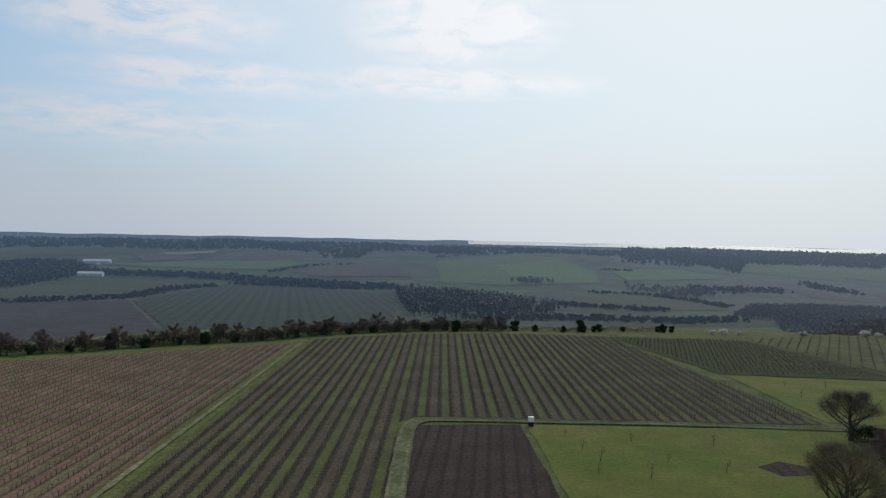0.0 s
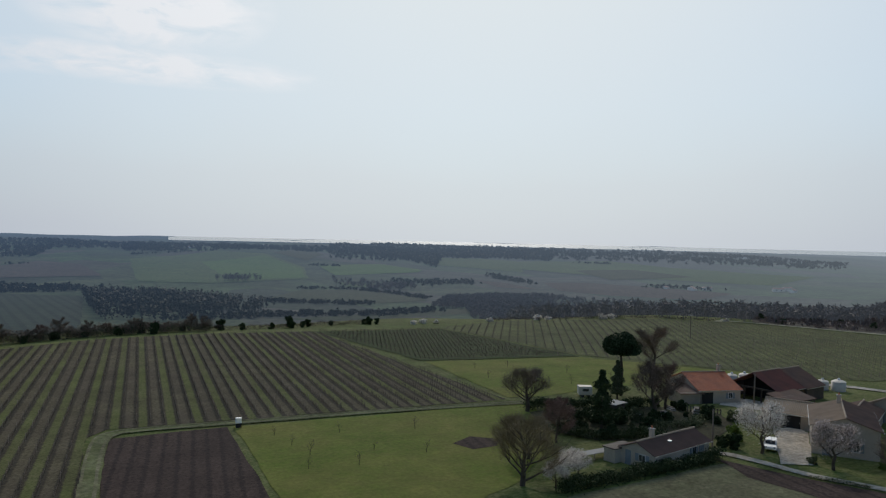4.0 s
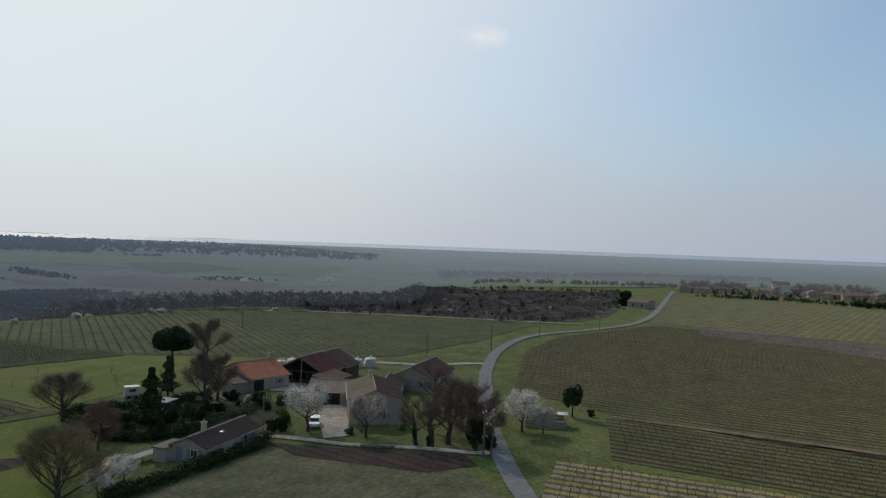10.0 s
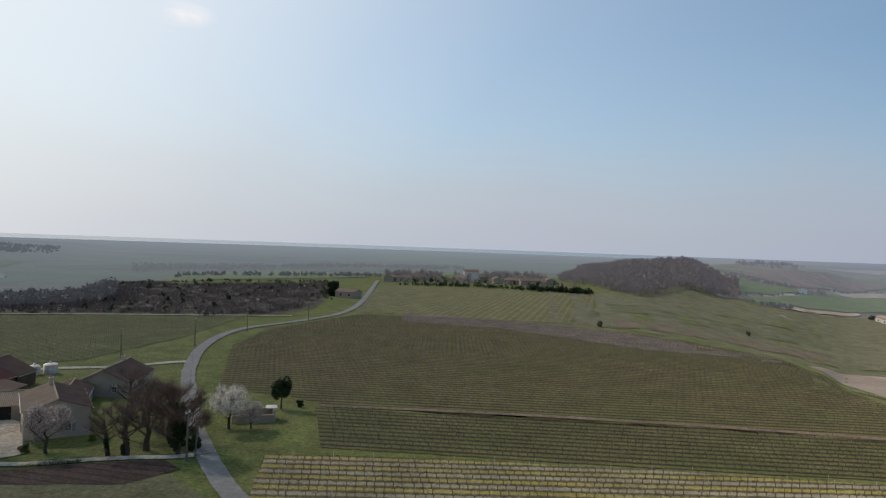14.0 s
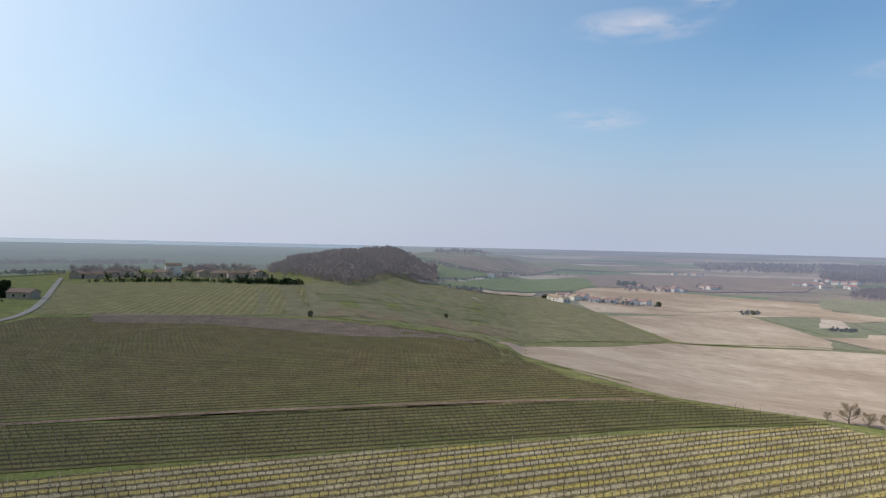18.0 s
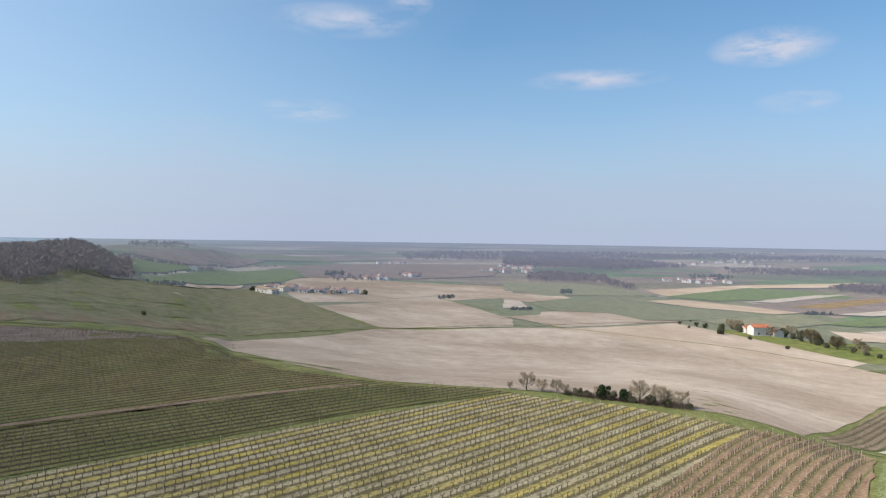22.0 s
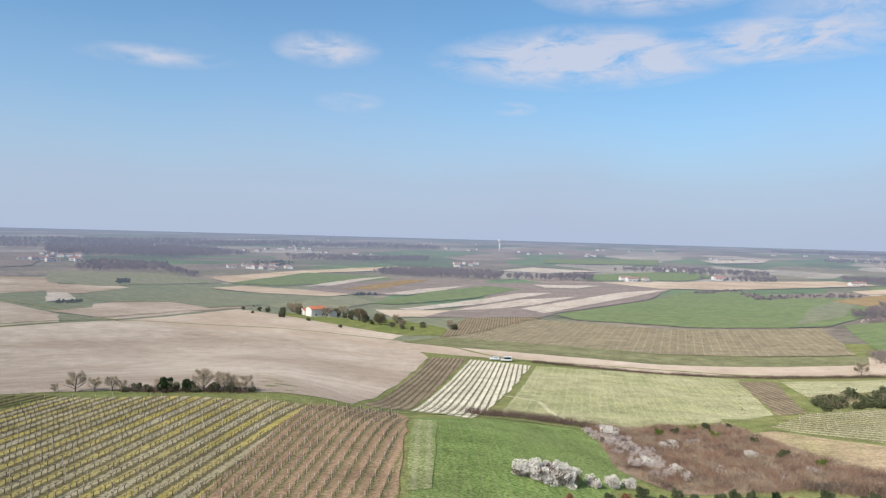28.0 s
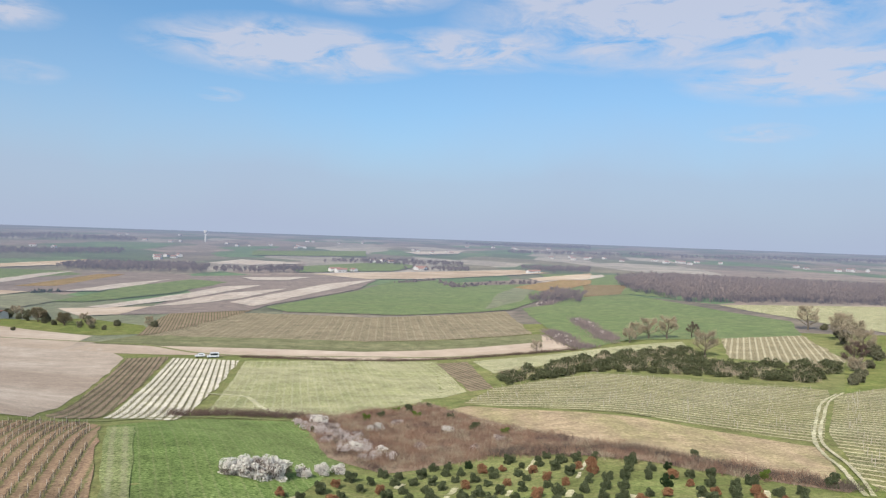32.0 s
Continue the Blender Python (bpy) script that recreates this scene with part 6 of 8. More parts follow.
hedge("hedge", [(80.0, 66.5), (82.5, 63.5), (84.2, 61.0)], 0.5, 0.8, LEAF_OLIVE, "low clipped hedge along the drive", 300, 0.07, 8)
hedge("hedge", [(75, 92), (79, 93), (84, 92), (88, 95)], 1.2, 2.5, LEAF_OLIVE, "straggling shrubs in the garden", 180, 0.11, 9)
hedge("hedge", [(70, 103), (74, 100), (80, 105), (86, 107)], 1.6, 3.0, IVY, "dark bramble thicket in the garden", 240, 0.12, 10)
S_DARK = [shrub_mesh("leaves", 91 + i, 2600, 1.0, 1.0, 1.0, 0.11, LEAF_DARK) for i in range(2)]
S_OLIVE = [shrub_mesh("leaves", 95 + i, 2200, 1.0, 1.0, 0.95, 0.11, LEAF_OLIVE) for i in range(3)]
LEAF_PLAIN = leafy("dusty_olive_leaves", (0.10, 0.105, 0.062), (0.20, 0.185, 0.115))
S_PLAIN = [shrub_mesh("leaves", 215 + i, 1500, 1.0, 1.0, 0.95, 0.15, LEAF_PLAIN) for i in range(3)]
S_RUST = [shrub_mesh("leaves", 99 + i, 1200, 0.9, 0.9, 0.95, 0.11, LEAF_RUST) for i in range(2)]
S_GREEN = [shrub_mesh("leaves", 103, 1400, 1.0, 1.0, 0.9, 0.11, LEAF_GREEN)]
S_BLOOM = [shrub_mesh("blossom", 105 + i, 3600, 1.15, 1.15, 0.85, 0.062, PETAL, 26) for i in range(3)]
S_THORN = [shrub_mesh("blossom", 205 + i, 1500, 1.25, 1.25, 0.75, 0.06, PETAL_PINK, 30) for i in range(3)]
g_tw = np.random.default_rng(109)
_p = clumps(g_tw, 450, 1.05, 1.05, 0.75, 20, 0.4) * [1, 1, 0.8] + [0, 0, 0.6]
_d = g_tw.normal(size=(450, 3)) * 0.6 + [0, 0, 0.8]
BLOOM_TWIGS = fast_mesh("twigs", *slivers(_p, _d / np.linalg.norm(_d, axis=1)[:, None], 0.5, 0.04, g_tw), TWIG_RED)
STEM = fast_mesh("stem", *tube([(0, 0, -0.1), (0, 0, 0.9)], [0.07, 0.04], 5), BARK)


def shrub(meshes, i, x, y, s, label, group="", tall=1.0, turn=0.0):
    twigs = [("bare_wood", BLOOM_TWIGS)] if meshes in (S_BLOOM, S_THORN) else []
    return plant("shrub", [("stem", STEM), ("foliage", meshes[i % len(meshes)])] + twigs, x, y, label, "shrub", group, s, turn, tall)


g_gd = np.random.default_rng(120)
for i in range(34):
    x, y = g_gd.uniform(62, 94), g_gd.uniform(88, 108)
    if (x - 62) * 0.55 + 90 > y + 14 or y > 110 - abs(x - 76) * 0.35 or y < 92 - (x - 62) * 0.1:
        continue
    shrub(S_DARK if i % 4 else S_OLIVE, i, x, y, g_gd.uniform(0.5, 1.3), "dark tangled shrub in the overgrown garden", "garden shrubs", g_gd.uniform(0.7, 1.2), i * 61)
for i, (x, y, s, m) in enumerate(((81, 80, 1.2, S_DARK), (79.6, 81.2, 1.0, S_DARK), (84.5, 83.5, 1.5, S_GREEN), (73, 97, 1.6, S_DARK), (77, 97.5, 1.3, S_OLIVE), (70.5, 99, 1.8, S_DARK), (64.5, 98, 1.6, S_DARK), (90, 95.2, 1.4, S_DARK),
                                 (93.5, 92.8, 1.2, S_OLIVE), (86.0, 70.8, 0.7, S_OLIVE), (93.2, 66.0, 0.6, S_GREEN), (99.8, 54.0, 1.0, S_GREEN), (94.6, 53.5, 1.3, S_DARK), (93.2, 50.2, 1.1, S_DARK), (122.5, 46.0, 0.7, S_DARK), (36.0, 62.5, 1.0, S_DARK), (38.8, 64.5, 1.1, S_DARK))):
    shrub(m, i, x, y, s, "rounded garden shrub near the farm buildings", "garden shrubs", turn=i * 37)
# saplings on the lawn
SAPLING = tree_kit("bare", 111, height=2.2, spread=0.7, trunk_r=0.04, limbs=5, twigs=60, twig_len=0.3, twig_w=0.02)
for i, (x, y) in enumerate(((19.0, 108.0), (20.5, 102.0), (22.0, 97.0), (20.4, 91.0), (28.5, 106.5), (27.0, 90.5), (31.0, 96.5), (37.5, 93.0), (40.2, 105.0), (72, 150), (80, 149), (90, 139), (96, 131), (70, 139), (84, 128))):
    plant("sapling", SAPLING, x, y, "thin leafless sapling on the lawn", "tree", "saplings", turn=i * 71, scale=0.8 + (i % 3) * 0.15)

# ---- vines ----
VINE_PALE = leafy("pale_vine_wood", (0.28, 0.245, 0.17), (0.42, 0.37, 0.27))
def vine_template(seed, simple=False):
    """A pruned vine: crooked stock and two canes tied along the wire."""
    g = np.random.default_rng(seed)
    top = 0.48 + g.uniform(-0.06, 0.08)
    if simple:
        return joined([tube([(g.uniform(-0.05, 0.05), 0, -0.05), (0, 0, top)], [0.045, 0.035], 3)]
                      + [tube([(0, 0, top), (0, s * g.uniform(0.35, 0.6), top + g.uniform(0.02, 0.16))], [0.036, 0.02], 3) for s in (-1, 1)])
    bits = [tube([(0, 0, -0.05), (g.uniform(-0.07, 0.07), g.uniform(-0.07, 0.07), top * 0.5), (g.uniform(-0.05, 0.05), 0, top)], [0.065, 0.05, 0.06], 3)]
    for s in (-1, 1):
        L = g.uniform(0.35, 0.6)
        bits.append(tube([(0, 0, top), (0, s * L * 0.5, top + 0.16), (0, s * L, top + g.uniform(0.0, 0.12))], [0.042, 0.034, 0.022], 3))
    for i in range(2):
        y = g.uniform(-0.35, 0.35)
        bits.append(tube([(0, y, top + 0.1), (g.uniform(-0.1, 0.1), y + g.uniform(-0.15, 0.15), top + g.uniform(0.3, 0.6))], [0.016, 0.008], 3))
    return joined(bits)


VINES = [vine_template(200 + i) for i in range(5)]
VINES_FAR = [vine_template(220 + i, True) for i in range(4)]
POST_MESH = {m.name: fast_mesh("post", *tube([(0, 0, -0.2), (0, 0, 1.25)], [0.036, 0.03], 5), m) for m in (WOOD_POST, PALE_POST)}
POST_PAIR = tube([(0, 0, -0.2), (0, 0, 1.35)], [0.045, 0.04], 3)


def row_lines(corners, az, spacing, offset=0.0):
    """Where rows of that bearing cross the plot: their ends."""
    a = radians(az)
    along, across = np.array([math.sin(a), math.cos(a)]), np.array([math.cos(a), -math.sin(a)])
    c = np.asarray(corners, float)
    u, w = c @ along, c @ across
    out = []
    k = math.ceil((w.min() - offset) / spacing)
    while offset + k * spacing < w.max():
        s = offset + k * spacing
        cuts = []
        for i in range(len(c)):
            j = (i + 1) % len(c)
            if (w[i] - s) * (w[j] - s) < 0:
                f = (s - w[i]) / (w[j] - w[i])
                cuts.append(u[i] + f * (u[j] - u[i]))
        cuts.sort()
        for p, q in zip(cuts[::2], cuts[1::2]):
            if q - p > 6:
                out.append((along * (p + 1.2) + across * s, along * (q - 1.2) + across * s))
        k += 1
    return out


def vineyard(corners, az, spacing, label, gap=1.15, post_gap=6.0, posts="parts", post_mat=WOOD_POST, simple=False, offset=0.0, wood=VINE, miss=0.06, group="vine rows"):
    g = np.random.default_rng(int(abs(corners[0][0] * 13 + corners[0][1])))
    kit = VINES_FAR if simple else VINES
    for a, b in row_lines(corners, az, spacing, offset):
        L = float(np.hypot(*(b - a)))
        n = max(2, int(L / gap))
        d = (b - a) / L
        s = (np.arange(n) + g.uniform(-0.12, 0.12, n)) * gap
        s = s[g.random(n) > miss]
        xy = a + d * s[:, None] + g.normal(size=(len(s), 2)) * 0.03
        z = ground_z(xy[:, 0], xy[:, 1]) + 0.05
        turn = np.full(len(s), math.atan2(-d[0], d[1])) + np.pi * g.integers(0, 2, len(s))
        v, t = merged(kit, g.integers(0, len(kit), len(s)), poses(xy, z, turn, g.uniform(0.85, 1.15, len(s))))
        o = np.array([a[0], a[1], float(ground_z(*a))])
        row = new("vine_row")
        row.location = o
        tagged(row, label, "vine row", group)
        tagged(part("vines", fast_mesh("vines", v - o, t, wood), None, row), kind="stuff")
        ps = np.arange(g.uniform(0, 2.5), L + 0.1, post_gap)
        pxy = a + d * ps[:, None]
        pz = ground_z(pxy[:, 0], pxy[:, 1])
        if posts == "parts":
            for (px, py), h in zip(pxy, pz):
                p = new("post", POST_MESH[post_mat.name])
                p.parent = row
                p.location = (px - o[0], py - o[1], h - o[2])
                p.rotation_euler = (g.normal() * 0.03, g.normal() * 0.03, 0)
        elif posts == "joined":
            v, t = merged([POST_PAIR], np.zeros(len(ps), int), poses(pxy, pz, np.zeros(len(ps)), 1.0))
            tagged(part("trellis", fast_mesh("trellis", v - o, t, post_mat), None, row), kind="stuff")


vineyard([(-36.5, 72), (-36.5, 202), (-10, 218), (20, 223), (51, 221), (64, 120), (-4, 120), (-6.5, 116), (-5.6, 72)], 0, 2.05, "row of bare pruned vines between grass and tilled lanes", post_gap=7.0)
vineyard([(-100, 150), (-98, 159), (-40, 194), (-39, 72), (-60, 72)], 0.5, 2.05, "row of bare pruned vines over reddish prunings", post_gap=7.0)
vineyard([(51, 220), (63.5, 164), (105, 159), (92, 217)], 97, 2.2, "row of bare vines on dark green grass", posts="joined")
vineyard([(93, 221), (107.5, 160), (141, 119), (152, 111), (196, 111), (250, 119), (208, 211), (182, 232), (136, 238)], 29, 2.6, "row of bare vines behind the farm", gap=1.3, posts="joined", simple=True)
vineyard([(131, 66), (131, 53), (127, 43), (133, -39), (131, -72), (124, -83), (155, -66), (234, -68), (274, -16), (287, 20), (286, 55), (282, 82), (223, 95), (186, 89)], 174, 2.2, "row of bare vines on a mossy slope", gap=1.25, posts="joined", simple=True)
vineyard([(122.5, 42), (128, -38), (128.5, -72), (120.5, -86.5), (112, -94.5), (109, -95), (108.5, -80), (109, -59), (104, -13), (100.5, 33)], 175, 2.2, "row of bare vines in a low strip", posts="joined")
vineyard([(94, 39), (97.5, 22), (101.5, -13), (104.5, -58), (105, -80), (106, -95), (98, -97.5), (88, -103.5), (76, -106.5), (66.5, -111.5), (52, -64), (46, -40), (50, -4), (74, 33)], 169, 2.0, "row of bare vines with yellow flowers beneath", post_gap=5.5, post_mat=PALE_POST)
vineyard([(65.5, -111.5), (62, -123), (57, -129), (52, -122), (34, -77), (27, -56), (46, -40), (51.5, -64)], 164, 1.75, "row of bare vines on rust brown soil", post_gap=3.6, post_mat=PALE_POST)
vineyard([(67, -137), (108, -282), (96, -288), (61, -143)], 165, 1.75, "row of bare vines on brown soil", posts="none", simple=True)
vineyard([(59, -143), (92, -284), (65, -275), (44, -136)], 167, 1.72, "row of low bare vines on white chalk", posts="none", simple=True, gap=1.6)
vineyard([(-15, -182), (-24, -205), (-59, -223), (-113, -190), (-71, -120)], -50, 3.0, "row of bare vines on pale posts", wood=VINE_PALE, post_gap=9.0, post_mat=PALE_POST, posts="joined", simple=True)
vineyard([(-112, -180), (-150, -198), (-120, -130), (-64, -82), (-65, -96), (-79, -127)], -50, 3.0, "row of bare vines beside a worn track", wood=VINE_PALE, post_gap=9.0, post_mat=PALE_POST, posts="joined", simple=True)

# ---- hedges, scrub, orchard ----
g_far = np.random.default_rng(300)


def along(points, spacing, jitter, g):
    p = smooth_line(points, spacing)
    return p + g.normal(size=p.shape) * jitter


BROW = [(-112, 160), (-103, 168), (-86, 178), (-67, 192), (-51, 199), (-36, 213), (-14, 225), (3, 231), (21, 233), (39, 233), (51, 238), (73, 238)]
for i, (x, y) in enumerate(along(BROW, 2.6, 1.2, g_far)):
    k = i % 6
    if x > 24 and i % 3:
        continue
    if k in (0, 3):
        s = g_far.uniform(0.9, 1.7)
        shrub(S_DARK, i, x, y, s, "dark ivy-clad hedgerow tree along the hill's brow", "hedgerow", tall=g_far.uniform(0.8, 1.4), turn=i * 41)
    elif k in (1, 4, 5):
        plant("bare_tree", K_BARE[i % 3], x, y, "bare hedgerow tree along the hill's brow", "tree", "hedgerow", g_far.uniform(0.4, 0.75), i * 67)
    else:
        plant("bare_tree", K_RED[i % 2], x, y, "bare reddish hedgerow tree along the hill's brow", "tree", "hedgerow", g_far.uniform(0.35, 0.6), i * 67)
hedge("hedge", BROW[:9], 3.4, 3.6, TWIG, "tangled brown hedge along the hill's brow", 110, 0.13, 12)
hedge("hedge", BROW[8:], 1.6, 2.4, TWIG, "low brown scrub along the hill's brow", 60, 0.12, 14)
hedge("hedge", BROW[:9], 2.4, 2.6, LEAF_DARK, "dark ivy and bramble in the brow's hedge", 70, 0.13, 13)
for i, (x, y, s) in enumerate(((4.5, 228, 1.9), (46, 234, 1.5), (50, 235, 1.2), (73, 237, 1.6), (76, 237, 1.2))):
    shrub(S_DARK, i, x, y, s * 0.8, "dense dark ivy-clad tree on the hill's brow", "hedgerow", tall=1.2)
for i, (x, y, s) in enumerate(((88, 233, 1.6), (92, 234, 1.9), (97, 234, 1.5), (141, 239, 2.4), (146, 240, 1.8), (170, 238, 2.4), (174, 238, 2.2), (119, 236, 1.8), (210, 214, 1.6))):
    shrub(S_BLOOM, i, x, y, s * 0.7, "blackthorn bush in white blossom at the field's end", "blossoming bushes", tall=0.8, turn=i * 70)
hedge("hedge", [(119, 238), (136, 243), (160, 241), (182, 237), (208, 216)], 1.2, 2.0, TWIG, "low dark scrub at the vineyard's end", 40, 0.13, 15)

# trees along the slope below the yellow vineyard
for i, (x, y, s, k) in enumerate(((111.5, -98.6, 0.24, K_PALE[1]), (108.3, -100.3, 0.56, K_PALE[0]), (105.3, -101.8, 0.40, K_PALE[1]), (102.8, -103.4, 0.42, K_PALE[2]), (101.2, -104.2, 0.3, K_PALE[1]), (94.2, -106.0, 0.36, K_PALE[1]), (86.6, -108.8, 0.62, K_PALE[2]), (83.0, -110.2, 0.56, K_PALE[2]),
                                 (81.6, -110.8, 0.46, K_PALE[0]), (79.6, -112.0, 0.46, K_PALE[1]))):
    plant("bare_tree", k, x, y, "bare tree on the bank below the vineyard", "tree", "trees on the bank", s, i * 77)
for i, (x, y, s) in enumerate(((99.8, -103.6, 0.7), (98.0, -104.4, 0.9), (96.2, -105.0, 0.8), (93.0, -106.2, 1.5), (91.6, -106.8, 1.1), (89.4, -107.8, 1.3), (87.8, -108.2, 0.9), (84.8, -109.6, 1.0), (81.8, -110.9, 1.0), (78.6, -112.6, 0.7))):
    shrub(S_DARK if i in (3, 5) else S_PLAIN, i, x, y, s, "dense dark green bush on the bank below the vineyard" if i in (3, 5) else "straggling olive green bush on the bank", "bushes on the bank", turn=i * 50)
scatter_bank = along([(100, -104), (90, -107.6), (79, -112.4)], 0.5, 0.7, g_far)

# blossoming blackthorn and thicket
for i, (x, y, s) in enumerate(((22.4, -92.6, 1.3), (20.6, -93.4, 1.6), (18.6, -94.2, 1.8), (16.6, -95.4, 1.6), (19.6, -96.4, 1.3), (13.8, -98.4, 1.0), (11.6, -101.2, 1.0), (9.4, -103.4, 0.9), (17.4, -97.0, 1.4))):
    shrub(S_BLOOM, i, x, y, s, "blackthorn bush in full white blossom", "blossoming bushes", turn=i * 44)
for i, (x, y, s) in enumerate(((17.5, -143, 1.9), (14.5, -136, 2.0), (12.5, -130, 1.9), (13.5, -125, 1.5), (8.5, -120, 1.6), (6.0, -114, 1.3), (-2.5, -125, 1.3), (2, -150, 1.4), (6, -141, 1.6), (-12, -122, 1.1), (-17, -128, 1.2), (19, -149, 1.6), (-8, -140, 1.3), (16, -139, 1.6), (11, -127, 1.7), (9, -134, 1.4), (4, -121, 1.2), (15, -131, 1.5))):
    shrub(S_THORN if i % 4 else S_BLOOM, i, x, y, s * 0.85, "blackthorn bush in white blossom among brambles", "blossoming bushes", tall=0.8, turn=i * 58)


def inside(points, poly):
    x, y = points[:, 0], points[:, 1]
    ok = np.zeros(len(points), bool)
    n = len(poly)
    for i in range(n):
        (x0, y0), (x1, y1) = poly[i], poly[(i + 1) % n]
        ok ^= ((y0 > y) != (y1 > y)) & (x < (x1 - x0) * (y - y0) / (y1 - y0 + 1e-12) + x0)
    return ok


def fill(poly, n, g):
    p = np.asarray(poly, float)
    out = np.zeros((0, 2))
    while len(out) < n:
        q = g.uniform(p.min(0), p.max(0), (n * 2, 2))
        out = np.vstack([out, q[inside(q, poly)]])
    return out[:n]


def scatter(name, templates, xy, scales, mat, label, category, lift=0.0):
    g = np.random.default_rng(len(xy))
    z = ground_z(xy[:, 0], xy[:, 1]) + lift
    v, t = merged(templates, g.integers(0, len(templates), len(xy)), poses(xy, z, g.uniform(0, 6.28, len(xy)), scales))
    return tagged(new(name, fast_mesh(name, v, t, mat)), label, category, kind="stuff")


def tuft(seed, n, r, h, length, width):
    """A bramble or bush: upright bent stems."""
    g = np.random.default_rng(seed)
    b = np.c_[g.normal(size=(n, 2)) * r, g.uniform(0, h * 0.6, n)]
    d = np.c_[g.normal(size=(n, 2)) * 0.6, np.ones(n)]
    d /= np.linalg.norm(d, axis=1)[:, None]
    return slivers(b, d, length, width, g)


BRAMBLE = [tuft(310 + i, 110, 0.8, 1.0, 0.8, 0.045) for i in range(4)]
thicket = [(22, -152), (12, -163), (-5, -182), (-21, -138), (-32, -118), (-58, -93), (-55, -90), (-15, -115), (4, -107), (12, -114)]
edge = along([(20, -143), (14, -132), (9, -125), (6, -116)], 0.35, 1.5, g_far)
scatter("blackthorn_blossom", [leaves(clumps(np.random.default_rng(445 + i), 420, 1.1, 1.1, 0.8, 12, 0.4) + [0, 0, 0.9], 0.085, np.random.default_rng(i)) for i in range(3)], edge, g_far.uniform(0.4, 1.1, len(edge)), PETAL_PINK, "pinkish white blackthorn blossom along the thicket", "blossom")
xy = fill(thicket, 700, g_far)
for k, mat, tint in ((420, TWIG_PALE, "straw-coloured"), (330, TWIG_RED, "reddish")):
    scatter("bramble_patch", BRAMBLE, fill(thicket, k, g_far), g_far.uniform(0.5, 1.1, k), mat, tint + " dead stems among the brambles", "thicket")
scatter("bramble_thicket", BRAMBLE, xy, g_far.uniform(0.5, 1.3, 700), TWIG_THICKET, "brown leafless bramble thicket on the slope", "thicket")
scatter("bramble_hedge", BRAMBLE, scatter_bank, g_far.uniform(0.5, 1.2, len(scatter_bank)), TWIG_RED, "brown brambles on the bank", "hedge")
xy = along([(-14, -116), (-31, -112), (-45, -101), (-58, -90)], 0.5, 0.7, g_far)
scatter("bramble_hedge", BRAMBLE, xy, g_far.uniform(0.8, 1.2, len(xy)), TWIG, "brown bramble hedge beside dry grass", "hedge")
xy = along([(47, -146), (38, -150), (29, -151), (22, -152)], 0.5, 0.8, g_far)
scatter("bramble_hedge", BRAMBLE, xy, g_far.uniform(0.9, 1.5, len(xy)), TWIG_RED, "dark bramble hedge between two fields", "hedge")
xy = along([(66, -288), (20, -279), (-12, -287), (-71, -303)], 0.6, 0.8, g_far)
scatter("bramble_hedge", BRAMBLE, xy, g_far.uniform(0.6, 1.3, len(xy)), TWIG_RED, "low brown hedge along the field track", "hedge")
for i, (x, y) in enumerate(fill(thicket, 14, g_far)):
    shrub(S_GREEN if i % 3 == 0 else S_OLIVE, i, x, y, g_far.uniform(0.7, 1.2), "green bush in the brown thicket", "thicket bushes", turn=i * 63)

# orchard of young oaks and olives, in rows
plot = [(17, -86), (7, -101), (-5, -110), (-21, -112), (-34, -102), (-52, -88), (-44, -68), (10, -68)]
for r in range(-3, 12):
    for c in range(-4, 24):
        p = np.array([18.0, -80.0]) + np.array([-2.9, -0.2]) * c + np.array([-1.5, -3.9]) * r
        if not inside(p[None], plot)[0] or g_far.random() < 0.12:
            continue
        jit = g_far.normal(size=2) * 0.3
        rust = g_far.random() < 0.26
        shrub(S_RUST if rust else (S_OLIVE if g_far.random() < 0.93 else S_DARK), r + c, p[0] + jit[0], p[1] + jit[1], g_far.uniform(0.6, 0.95),
              "young oak with rusty dead leaves in the orchard" if rust else "young evergreen tree in the orchard rows", "orchard", turn=c * 47)
for r in range(-2, 11):
    a = np.array([18.0, -80.0]) + np.array([-1.5, -3.9]) * (r + 0.5)
    for c in range(-3, 23, 3):
        if g_far.random() < 0.55:
            continue
        p = a + np.array([-2.9, -0.2]) * (c + 0.5)
        q = p + np.array([-1.5, -3.9]) * g_far.uniform(0.5, 1.2)
        if inside(np.array([p, q]), plot).all():
            ribbon("bare_strip", [tuple(p), tuple((p + q) / 2), tuple(q)], g_far.uniform(0.5, 0.9), TRACK_PALE, "strip of pale bare soil between orchard trees", 2, "bare strip", 0.8)

# the grove of holm oaks above the arc vineyard
grove = [(-25, -209), (-30, -236), (-75, -274), (-120, -304), (-113, -257), (-156, -252), (-138, -225), (-117, -203), (-96, -218), (-62, -228)]
xy = fill(grove, 380, g_far)
EVER_FAR = [leaves(np.abs(clumps(np.random.default_rng(330 + i), 420, 1.5, 1.5, 1.4, 12, 0.36)) * [1, 1, 1] * np.sign(np.random.default_rng(340 + i).normal(size=(420, 3)) * [1, 1, 0] + [0, 0, 1]) + [0, 0, 0.4], 0.20, np.random.default_rng(i)) for i in range(4)]
scatter("oak_grove", EVER_FAR, xy, g_far.uniform(0.7, 1.6, 380), LEAF_GROVE, "grey-green grove of young holm oaks", "grove")
GROVE_BARE = [tuft(350 + i, 70, 1.1, 2.4, 1.6, 0.07) for i in range(3)]
scatter("bare_saplings", GROVE_BARE, fill(grove, 130, g_far), g_far.uniform(0.7, 1.3, 130), TWIG_PALE, "pale leafless saplings among the holm oaks", "grove")
